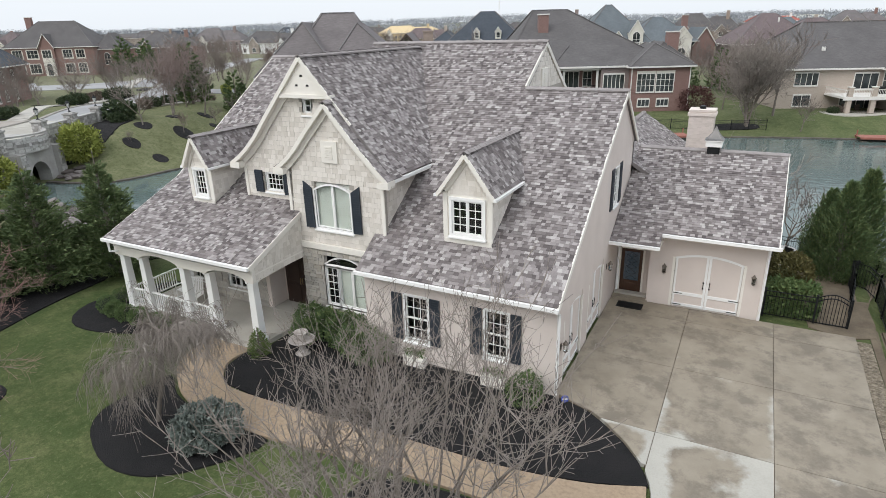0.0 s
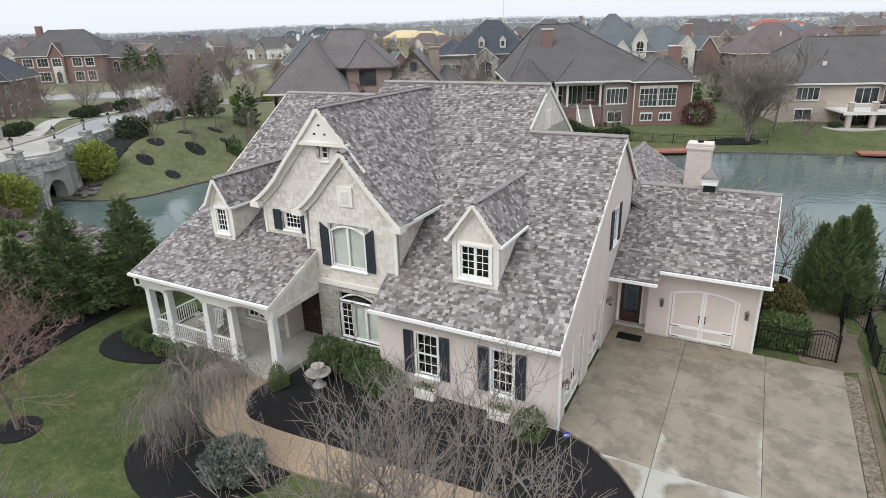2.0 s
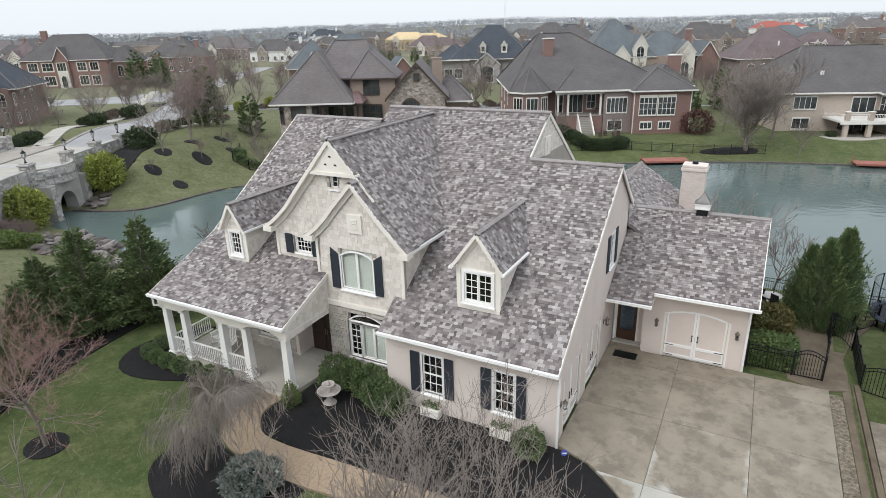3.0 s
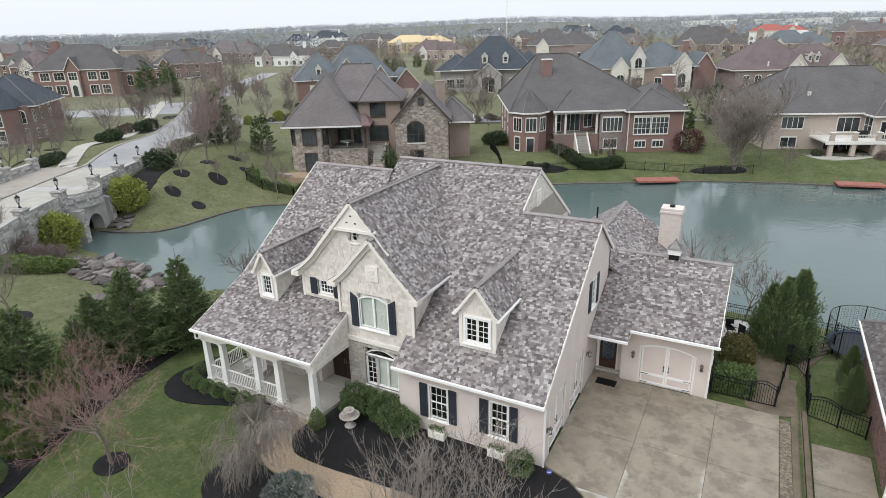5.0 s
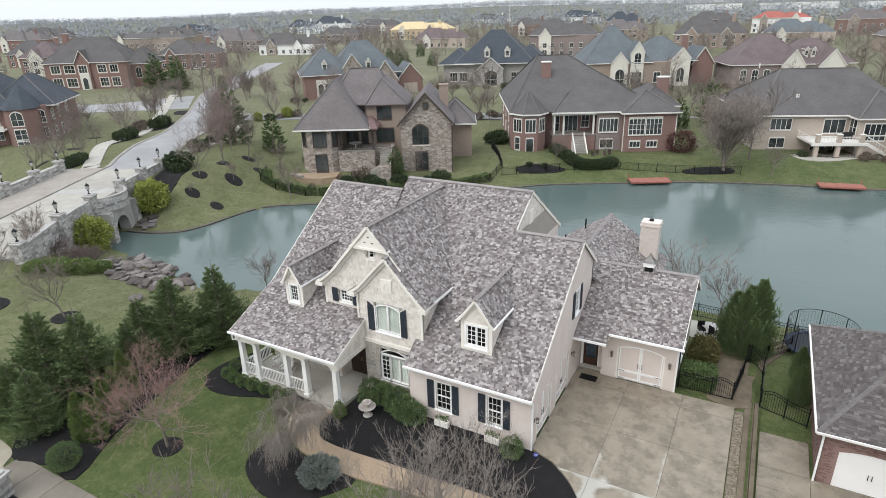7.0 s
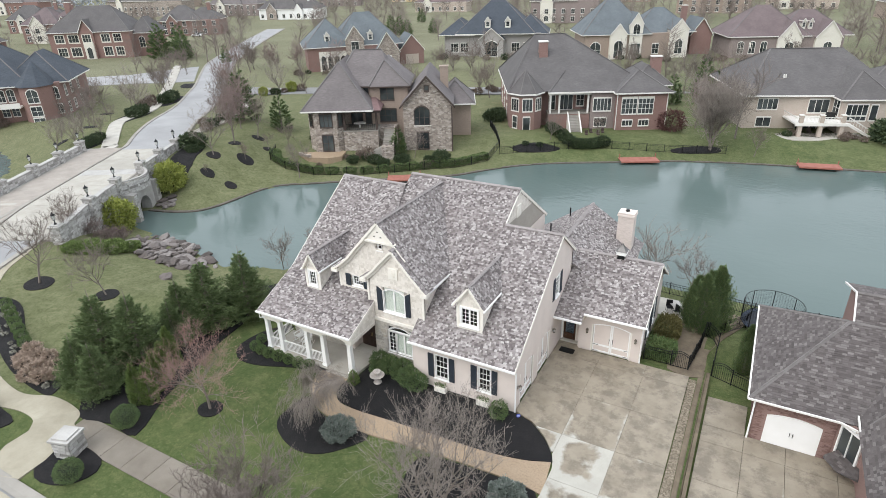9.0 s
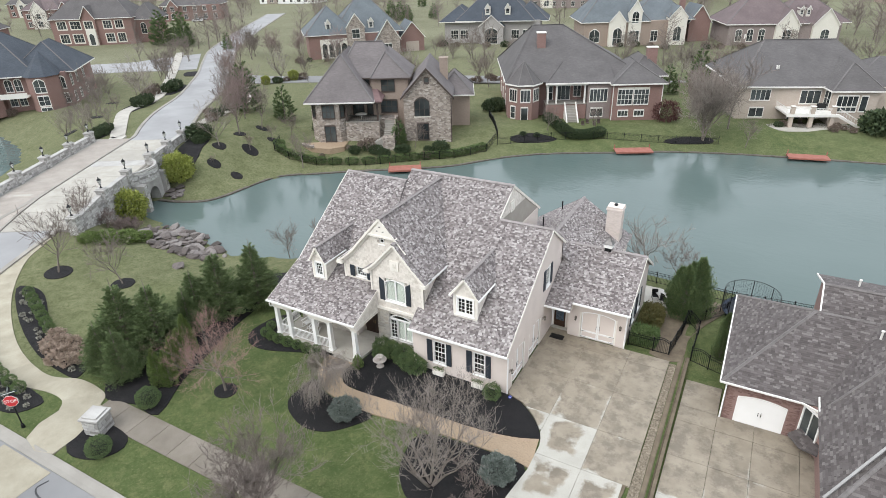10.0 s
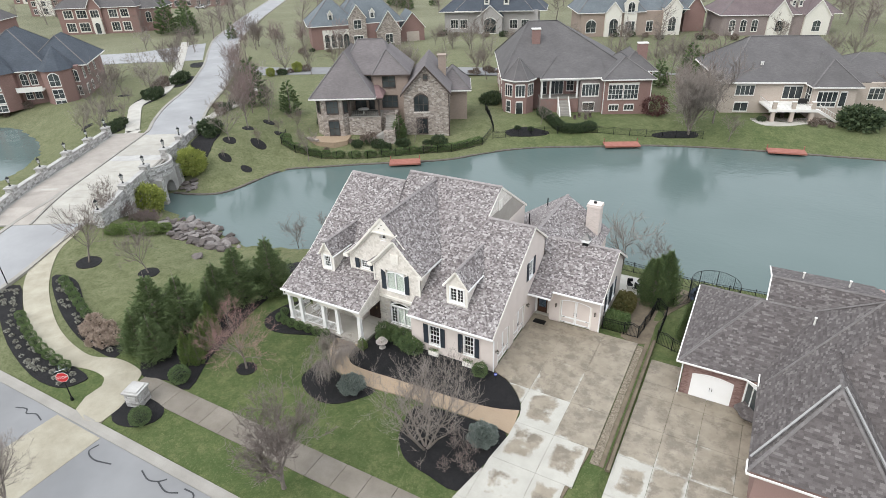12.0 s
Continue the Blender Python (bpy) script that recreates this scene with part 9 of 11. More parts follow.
def shrub(seed, radii, n, material, label, group, name="shrub", size=0.07, rough=0.12, core=False, boxy=0.0):
    """A clipped or loose bush: a shell of many small leaves over a twiggy heart."""
    rs = np.random.RandomState(seed)
    t = thing(name, label, "shrub", group)
    d = rs.normal(0, 1, (n, 3))
    d /= np.linalg.norm(d, axis=1)[:, None]
    if boxy:
        k = np.max(np.abs(d), axis=1)[:, None]
        d = d * (1 - boxy) + d / k * boxy * 0.92
    bump = 1 + rough * np.sin(d[:, :1] * 7 + seed) * np.cos(d[:, 1:2] * 6 + 2 * seed) + rough * 0.7 * rs.normal(0, 0.5, (n, 1))
    depth = 1 - np.abs(rs.normal(0, 0.1, (n, 1)))
    p = d * bump * depth * np.array(radii) + np.array((0, 0, radii[2] * 0.92))
    keep = p[:, 2] > 0.01
    v, f = leaves(p[keep], d[keep] + np.array((0, 0, 0.3)), size, rs, 0.6, 0.6)
    raw("leaves", v, f, material, t)
    if core:
        stems = []
        for i in range(14):
            a = rs.uniform(0, 2 * math.pi)
            e = np.array((math.cos(a) * radii[0], math.sin(a) * radii[1], radii[2] * rs.uniform(0.6, 1.7))) * 0.75
            stems.append(([(0, 0, -0.05), tuple(e * 0.5 + rs.normal(0, 0.03, 3)), tuple(e)], [0.02, 0.012, 0.005]))
        v, f = tubes(stems, 3)
        tagged(raw("stems", v, f, m_bark, t), kind="stuff")
    return t


def gz(x, y):
    return float(ground_height(x, y))


def put(ob, x, y, turn=0.0, scale=1.0, z=None):
    ob.matrix_world = pose(x, y, gz(x, y) + 0.03 if z is None else z, 0, 0, turn) @ Matrix.Diagonal((scale, scale, scale, 1))
    return ob


def again(ob, x, y, turn=0.0, scale=1.0, z=None):
    c = copy_thing(ob, Matrix())
    return put(c, x, y, turn, scale, z)


# the spreading tree before the windows, the weeping tree, the lawn trees
put(bare_tree(21, 6.0, 0.7, 0.1, 0.07, 6, (6, 4, 4), 0.12, m_twig_pale, "leafless spreading ornamental tree in a mulch bed", multi=6, fine=0.0045, lean_by=0.75, reach=0.5), -0.9, -8.9, 40, 1.4)
put(bare_tree(8, 4.3, 0.7, 0.5, 0.09, 15, (9, 8, 4), 0.14, m_twig_pale, "leafless weeping cherry with long hanging twigs", fall=0.27, name="weeping_tree", fine=0.006, reach=0.52), -10.8, -6.6, 10, 0.92)
put(bare_tree(5, 4.3, 1.5, 0.2, 0.075, 15, (8, 6, 5), 0.06, m_twig_bright, "young leafless russet redbud in a round mulch ring", fine=0.0042, reach=0.66), -17.6, -8.35, 0, 1.28)
put(bare_tree(12, 5.6, 0.65, 0.06, 0.12, 16, (8, 6, 6), 0.14, m_twig, "dense leafless street tree in the verge", fine=0.008, reach=0.5), -7.2, -15.6, 0, 1.38)
put(bare_tree(15, 5.6, 0.5, 0.2, 0.1, 10, (8, 6, 5), 0.12, m_twig_pale, "pale leafless tree at the street corner"), -20.6, -24.6)
for x, y in ((-17.6, -8.35),):
    drape("mulch_ring", [(x + 0.85 * math.cos(a), y + 0.75 * math.sin(a)) for a in np.arange(16) * math.pi / 8], 0.05, m_mulch, "round mulch ring under the young tree", "mulch bed", step=1.5)

# evergreens at the house's left
pine = put(conifer(3, 7.4, 2.0, 26000, m_pine, "tall soft green pine beside the house", "evergreens by the house", size=0.19, taper=1.0, bulge=0.16, ragged=0.26), -27.3, -8.6, 0, 0.94)
for x, y, s, t in ((-25.6, -7.2, 0.88, 40), (-25.0, -1.5, 0.88, 80), (-23.5, 1.1, 0.88, 150), (-25.6, -4.4, 0.58, 200), (-26.2, -3.0, 0.7, 260), (-25.3, -10.6, 0.62, 310), (-27.4, -10.6, 0.6, 20)):
    again(pine, x, y, t, s)
arb = put(conifer(9, 3.5, 0.56, 11000, m_arbor, "narrow pointed green arborvitae in a row", "row of arborvitae", name="arborvitae", size=0.1, taper=0.85, bulge=0.5, layer=False, ragged=0.05), -22.3, -9.95, 0, 1.0, gz(-22.6, -10.6) - 0.3)
for x, y, s in ((-21.6, -9.6, 0.98), (-22.3, -8.5, 1.0), (-22.7, -7.6, 1.0), (-23.3, -6.5, 1.12)):
    again(arb, x, y, x * 40, s, gz(x, y) - 0.3)
jun = put(conifer(14, 5.6, 1.0, 26000, m_juniper, "dark upright juniper between the fences", "junipers", name="juniper", size=0.12, taper=0.75, bulge=0.3, layer=False, ragged=0.2), 8.9, 14.9, 0, 1.0, gz(8.9, 14.9) - 0.75)
for x, y, t, s in ((9.7, 15.9, 70, 1.12), (8.3, 15.7, 160, 0.9), (9.1, 16.4, 260, 0.98), (9.6, 14.6, 300, 0.6), (12.2, 11.0, 200, 0.55), (12.3, 13.6, 100, 0.5)):
    again(jun, x, y, t, s, gz(x, y) - 0.75 * s)
drape("soil_bed", rounded([(7.6, 8.75), (9.8, 8.7), (9.85, 11.5), (10.6, 14.5), (11.6, 17.2), (12.0, 20.5), (9.4, 20.8), (7.2, 18), (7.4, 14)], 2), 0.05, m_soil, "bare brown soil under the junipers", "soil bed", step=1.5)

# blue spruces, boxwood and other low shrubs
blue = put(shrub(2, (0.95, 0.95, 0.6), 7500, m_blue, "low round blue spruce in mulch", "blue spruces", name="blue_spruce", size=0.1, rough=0.16), -8.6, -6.6)
again(blue, 2.3, -6.65, 100, 1.02)
ball = put(shrub(4, (0.42, 0.42, 0.4), 1500, m_box, "small clipped round green boxwood", "boxwoods by the porch", name="boxwood", size=0.06, rough=0.05), -19.6, -2.2)
for i, (x, y) in enumerate(((-18.9, -2.35), (-18.1, -2.4), (-17.2, -2.4), (-16.3, -2.35), (-15.4, -2.35), (-14.5, -2.3), (-19.9, -1.3), (-19.3, -0.6))):
    again(ball, x, y, i * 60, 0.92 + 0.05 * (i % 3))
big = put(shrub(6, (0.75, 0.7, 0.62), 2600, m_juniper, "loose evergreen shrub under the stone window", "shrubs along the front wall", name="evergreen_shrub", size=0.08, rough=0.14), -10.1, 0.15)
for i, (x, y, s) in enumerate(((-9.2, 0.05, 1.0), (-8.2, -0.1, 1.1), (-7.3, -0.6, 1.1), (-6.6, -0.75, 1.0), (-0.75, -0.75, 0.85), (-9.8, -0.6, 0.8))):
    again(big, x, y, i * 70, s)
cone = put(conifer(17, 1.25, 0.42, 4200, m_arbor, "small clipped cone evergreen by the step", "", name="cone_topiary", size=0.06, taper=0.95, bulge=0.3, layer=True, ragged=0.03), -10.75, -2.15)
tallball = put(shrub(16, (0.8, 0.8, 0.72), 5200, m_juniper, "round clipped yew at the bed's corner", "round yews", name="round_yew", size=0.06, rough=0.05), -21.2, -11.7)
again(tallball, -20.2, -16.0, 40, 0.95)
for i in range(9):
    u = i / 8
    again(ball, -41.5 + 10.6 * u, -12.55 - 2.35 * u - 0.5 * math.sin(u * 3), i * 40, 1.12)
for i in range(7):
    u = i / 6
    again(ball, -43.6 + 7.6 * u, -7.1 - 2.6 * u, i * 50, 1.15)
hyd = put(shrub(19, (0.62, 0.62, 0.4), 1100, m_tan, "dry tan hydrangea with faded flower heads", "hydrangeas", name="hydrangea", size=0.13, rough=0.25), -34.8, -9.9)
for i, (x, y, s) in enumerate(((-33.6, -10.2, 1.0), (-32.6, -9.9, 0.9), (-33.3, -11.2, 1.0), (-32.0, -11.0, 1.05), (-31.2, -10.4, 0.9), (-30.8, -11.5, 1.0), (-31.9, -11.9, 0.9), (-30.2, -10.9, 0.85), (-34.4, -10.9, 0.8))):
    again(hyd, x, y, i * 70, s)
thorn = put(bare_tree(33, 1.0, 1.0, 0.05, 0.015, 4, (4, 3), 0.05, m_twig_red, "low reddish leafless barberry in mulch", "barberries", multi=5, name="bare_shrub", fine=0.007, lean_by=1.0), 1.7, -8.9)
for i, (x, y) in enumerate(((0.75, -7.8), (2.5, -9.2), (1.9, -7.9), (1.0, -9.7), (0.2, -7.0))):
    again(thorn, x, y, i * 60, 0.9 + 0.1 * (i % 3))
gold = put(shrub(23, (1.9, 1.7, 1.9), 5200, m_gold, "bright yellow-green shrub against the bridge", "gold shrubs", name="gold_shrub", size=0.26, rough=0.22), -58.0, 21.2)
again(gold, -54.2, 10.6, 60, 0.98)
again(gold, -87, 78, 60, 0.6)
again(gold, -90, 72, 60, 0.5)
m_yew = leaf("dark_yew_leaves", (0.028, 0.045, 0.022), (0.052, 0.075, 0.034), (0.095, 0.12, 0.055))
dk = put(shrub(24, (1.6, 1.4, 0.9), 1500, m_yew, "dark green spreading evergreen shrub", "dark shrubs", name="dark_shrub", size=0.27, rough=0.2), -63.4, 30.2, 0, 1.25)
for i, (x, y, s) in enumerate(((-33.6, 74.2, 1.0), (-33.0, 71.2, 1.15), (-22.5, 59.6, 0.35), (-20.4, 60.4, 0.35), (27.6, 81.0, 1.9), (28.6, 82.6, 1.7), (-52.5, 46.0, 1.0), (-53.5, 50.0, 1.0), (-31.5, 48, 0.9), (-43, 41.5, 0.6), (-40, 43, 0.7), (-36.5, 45, 0.7), (-105.0, 58.0, 1.1), (-107.0, 61.0, 1.1), (-64.9, 31.6, 0.8), (-61.9, 28.6, 0.6), (-80.2, 25.2, 0.75), (-81.6, 27.2, 0.7), (-79.4, 23.6, 0.6), (-96.5, 45.4, 1.0), (-98.6, 47.2, 1.0), (-94.2, 42.6, 0.8))):
    again(dk, x, y, i * 37, s)
red_shrub = put(shrub(26, (2.1, 1.9, 1.7), 2600, leaf("dark_red_leaves", (0.06, 0.025, 0.025), (0.1, 0.045, 0.04), (0.15, 0.075, 0.065)), "dark red leafless barberry shrub", "", name="red_shrub", size=0.22, rough=0.2), -3.2, 76.2)

mound = put(shrub(29, (1.5, 1.3, 0.6), 3000, m_arbor, "low spreading green shrub mound before the bridge", "green mounds", name="spreading_shrub", size=0.14, rough=0.12), -47.7, 3.4)
for i, (x, y, s) in enumerate(((-46.9, 5.0, 1.0), (-46.4, 6.4, 0.8), (-48.6, 2.0, 0.75))):
    again(mound, x, y, i * 80, s)
rust = put(bare_tree(35, 1.7, 1.0, 0.05, 0.02, 5, (5, 4), 0.05, m_twig_red, "low reddish leafless shrub before the bridge wall", "reddish shrubs", multi=6, name="bare_shrub", fine=0.012, lean_by=0.9), -51.0, 6.3)
for i, (x, y, s) in enumerate(((-51.5, 7.6, 1.0), (-51.6, 8.9, 0.95), (-50.4, 7.2, 0.9), (-50.6, 8.6, 0.9), (-52.4, 6.0, 1.3), (-54.0, 5.6, 1.5))):
    again(rust, x, y, i * 80, s)

# clipped hedges before the brick house
brickhedge = put(shrub(37, (0.95, 0.8, 0.75), 1300, m_yew, "rounded dark green hedge before the brick house", "hedges by the brick house", name="hedge", size=0.17, rough=0.05, boxy=0.4), -21.0, 67.3)
for i, (x, y) in enumerate(curve_line([(-20.4, 66.6), (-19.1, 65.2), (-16.8, 63.2), (-15.0, 62.6), (-13.0, 63.5), (-11.4, 65.0)], 3)[1:]):
    again(brickhedge, x, y, i * 50, 1.0)
for i in range(7):
    again(brickhedge, -10.9 + 5.3 * i / 6, 74.4 + 2.9 * i / 6, i * 50, 0.8)

# hedge and junipers beside the garage
hedge = put(shrub(27, (1.05, 0.75, 0.7), 4200, m_box, "square clipped hedge behind the iron fence", "hedges by the garage", name="hedge", size=0.12, rough=0.03, boxy=0.75), 6.95, 9.95)
gh = put(shrub(28, (0.9, 1.6, 0.75), 5200, leaf("olive_hedge_leaves", (0.07, 0.065, 0.02), (0.12, 0.105, 0.038), (0.17, 0.15, 0.06)), "rounded olive-brown hedge along the garage", "hedges by the garage", name="hedge", size=0.12, rough=0.05, boxy=0.5), 6.95, 12.6)

# trees farther off, in four kinds
far_kinds = [bare_tree(41, 8.0, 0.6, 0.16, 0.13, 10, (6, 6), 0.13, m_twig, "leafless brown street tree in winter", "leafless trees", fine=0.02, reach=0.62, lean_mesh=True), bare_tree(42, 7.0, 0.85, 0.15, 0.12, 10, (6, 6), 0.1, m_twig_pale, "pale leafless spreading tree in winter", "leafless trees", fine=0.018, reach=0.65, lean_mesh=True),
             bare_tree(43, 8.5, 0.5, 0.14, 0.13, 11, (6, 6), 0.15, m_twig_red, "reddish leafless tree in early spring", "leafless trees", fine=0.021, reach=0.6, lean_mesh=True), bare_tree(44, 5.2, 0.8, 0.16, 0.09, 10, (6, 6), 0.12, m_twig, "small leafless brown ornamental tree", "leafless trees", fine=0.015, reach=0.62, lean_mesh=True),
             bare_tree(45, 8.0, 0.65, 0.14, 0.13, 9, (5, 4), 0.13, m_twig, "bare brown tree beyond the lakeside houses", "distant leafless trees", fine=0.03, reach=0.62, lean_mesh=True), bare_tree(46, 6.8, 0.75, 0.14, 0.13, 9, (5, 4), 0.12, m_twig_pale, "bare grey tree beyond the lakeside houses", "distant leafless trees", fine=0.028, reach=0.62, lean_mesh=True)]
PLACED = [(-58.8, 29.6, 1, 0.95), (-56.0, 32.8, 2, 0.3), (-56.4, 26.1, 3, 0.25), (-60.0, 34.9, 2, 0.85), (-60.6, 40.3, 0, 0.85), (-62.6, 37.2, 2, 0.9), (-56.7, 38.4, 3, 0.5), (-45.3, -3.4, 3, 1.25), (-37.7, -1.9, 3, 1.0), (-55.0, 6.2, 3, 0.8), (-51.4, 3.4, 3, 0.75), (-30.2, 12.0, 3, 0.8), (-88.9, 25.4, 3, 0.9), (-84.2, 26.6, 3, 1.0), (-92.4, 32.6, 3, 1.0), (-105.5, 44.4, 0, 0.8),
          (-98.0, 46.4, 1, 0.9), (-94.8, 30.8, 0, 0.7), (-55.5, 41.5, 3, 0.8), (-35.5, 47.0, 3, 0.85), (6.6, 75.5, 0, 1.35), (0.2, 79.0, 2, 1.0), (9.8, 69.8, 3, 0.85), (-19.6, 63.0, 3, 0.85), (-12.6, 66.7, 3, 0.8), (-27, 14.5, 3, 0.9), (4.4, 23.2, 1, 0.85), (7.2, 22.8, 3, 0.9), (-106.7, 51.8, 1, 1.15), (-118, 67, 3, 1.1), (-122, 69, 3, 1.0),
          (-89.8, 61.8, 0, 1.1), (-84.1, 56.3, 2, 1.1), (-97, 69, 2, 0.9), (-110, 84, 2, 1.0), (-104, 90, 2, 1.1), (-96, 92, 2, 1.1), (-88, 96, 2, 1.1), (-118, 96, 0, 1.2), (-128, 100, 2, 1.0), (-134, 88, 0, 0.8), (-150, 84, 1, 0.9), (-28, 100, 0, 0.6), (-46, 92, 0, 0.75), (2, 102, 2, 1.0), (-3, 100, 1, 0.9), (-6, 108, 0, 1.0),
          (-120.0, 15.0, 0, 0.8), (32, 90, 0, 1.0), (45, 84, 2, 1.1), (-68, 96, 1, 0.8), (-74, 88, 0, 0.7)]
put(bare_tree(47, 8.0, 0.6, 0.1, 0.13, 14, (8, 7, 4), 0.14, m_twig_pale, "large pale leafless river birch on the far bank", multi=3, fine=0.014, reach=0.55), 3.6, 70.0, 0, 1.35)
rt = random.Random(3)
for i, (x, y, k, s) in enumerate(PLACED):
    again(far_kinds[k], x, y, rt.uniform(0, 360), s, gz(x, y) - 0.05)
for k, (x, y) in zip(far_kinds, ((-68.8, 44.9), (-75.4, 50.9), (-65.8, 41.9), (-47.5, 34.5), (-60, 118), (-35, 125))):
    put(k, x, y)
fir = put(conifer(51, 8.5, 2.3, 3400, m_juniper, "tall dark green pointed spruce", "far spruces", size=0.45, taper=0.85), -69.9, 46.6, 0, 1.15)
for i, (x, y, s) in enumerate(((-63.0, 48.4, 0.8), (-6.5, 97, 0.75), (-2, 106, 1.0), (1.5, 98, 0.9), (3, 108, 0.8), (-170, 108, 1.5), (-165, 112, 1.4), (-160, 109, 1.2), (-128, 190, 1.0), (-135, 194, 1.0), (-122, 186, 0.9), (-38, 46.5, 0.55), (-118, 200, 0.8), (-112, 150, 0.7), (60, 140, 1.0), (20, 250, 1.0), (-90, 260, 1.0), (-150, 245, 0.9), (-140, 108, 0.7))):
    again(fir, x, y, i * 47, s)
# clipped hedge inside the lakeside fence, shrubs at the feet of far houses
HEDGE = curve_line([(-54.6, 37.6), (-53.6, 36.6), (-50.9, 36.2), (-46.1, 36.8), (-39.6, 40.2), (-34.2, 44.2), (-29.4, 48.0), (-26.6, 52.3)], 6)
lakeside = put(shrub(61, (1.0, 0.62, 0.5), 900, m_box, "low clipped green hedge inside a fence", "lakeside hedge", name="hedge", size=0.16, rough=0.06, boxy=0.5, core=False), HEDGE[0][0], HEDGE[0][1])
walked = 0.0
for p, q in zip(HEDGE, HEDGE[1:]):
    L = math.hypot(q[0] - p[0], q[1] - p[1])
    if walked + L > 1.5:
        again(lakeside, q[0], q[1], math.degrees(math.atan2(q[1] - p[1], q[0] - p[0])), 1.0)
        walked = 0.0
    else:
        walked += L
rt3 = random.Random(5)
brown = put(shrub(62, (1.1, 1.1, 0.8), 750, leaf("brown_twiggy_leaves", (0.1, 0.075, 0.06), (0.17, 0.13, 0.105), (0.25, 0.2, 0.165)), "brown leafless shrub on the far bank", "brown shrubs", name="bare_shrub", size=0.26, rough=0.3), -41.5, 43.5)
for x0, y0, x1, y1, n in ((-50, 37.8, -30, 49, 9), (9, 79, 26, 82, 7), (-70, 36, -80, 58, 8), (-96, 72, -60, 90, 14), (-60, 90, -10, 108, 14), (-115, 35, -126, 26, 6), (-98, 44, -112, 62, 9), (-80, 133, -20, 152, 16), (-104, 96, -78, 112, 8), (-20, 150, 30, 160, 12)):
    for i in range(n):
        u = rt3.random()
        x, y = x0 + (x1 - x0) * u + rt3.uniform(-2, 2), y0 + (y1 - y0) * u + rt3.uniform(-1.5, 1.5)
        if float(signed(np.array(x), np.array(y), LAKE)) < 1.5:
            continue
        again(rt3.choice((brown, brown, dk)), x, y, rt3.uniform(0, 360), rt3.uniform(0.35, 0.6) if -52 < x < 28 and y < 84 else rt3.uniform(0.5, 0.95))
for x0, y0, x1, y1, n in ((-70, 40, -86, 66, 7), (-94, 74, -30, 98, 16), (-100, 88, -140, 112, 12), (-30, 102, 40, 126, 14), (-84, 24, -112, 50, 8), (-24, 104, -70, 120, 12), (-110, 60, -150, 100, 10), (-60, 128, 20, 150, 14)):
    for i in range(n):
        u = rt3.random()
        x, y = x0 + (x1 - x0) * u + rt3.uniform(-4, 4), y0 + (y1 - y0) * u + rt3.uniform(-4, 4)
        if min(math.hypot(x - p[0], y - p[1]) for p in ROAD_C) < 7.5:
            continue
        again(far_kinds[rt3.choice((0, 4, 4, 5, 3))], x, y, rt3.uniform(0, 360), rt3.uniform(0.6, 1.05), gz(x, y) - 0.05)
rt2 = random.Random(77)
count = 0
while count < 120:
    x, y = rt2.uniform(-520, 160), rt2.uniform(110, 560)
    if x < -0.9 * y - 120 or abs(x + 92 + (y - 55) * 0.75) < 12:
        continue
    again(far_kinds[rt2.randrange(4, 6)], x, y, rt2.uniform(0, 360), rt2.uniform(0.8, 1.35), -0.3)
    count += 1


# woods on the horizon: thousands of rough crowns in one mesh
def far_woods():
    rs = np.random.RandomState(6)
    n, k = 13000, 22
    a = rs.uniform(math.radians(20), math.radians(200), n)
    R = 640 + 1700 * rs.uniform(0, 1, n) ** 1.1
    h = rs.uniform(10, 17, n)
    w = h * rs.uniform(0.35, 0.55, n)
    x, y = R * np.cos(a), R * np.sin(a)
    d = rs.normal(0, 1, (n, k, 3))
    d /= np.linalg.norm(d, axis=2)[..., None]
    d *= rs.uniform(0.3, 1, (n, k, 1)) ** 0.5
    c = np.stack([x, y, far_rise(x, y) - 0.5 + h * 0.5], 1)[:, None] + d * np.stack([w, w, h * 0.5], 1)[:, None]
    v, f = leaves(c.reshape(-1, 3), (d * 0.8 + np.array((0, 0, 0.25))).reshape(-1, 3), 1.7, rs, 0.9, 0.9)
    # distance haze is put into the crowns' pale blue-grey base colours
    tagged(raw("far_woods", v, f, leaf("hazed_winter_woods", (0.27, 0.285, 0.31), (0.29, 0.305, 0.33), (0.31, 0.325, 0.35))), "leafless woods on the horizon, coloured pale as if hazed", "woods", kind="stuff")


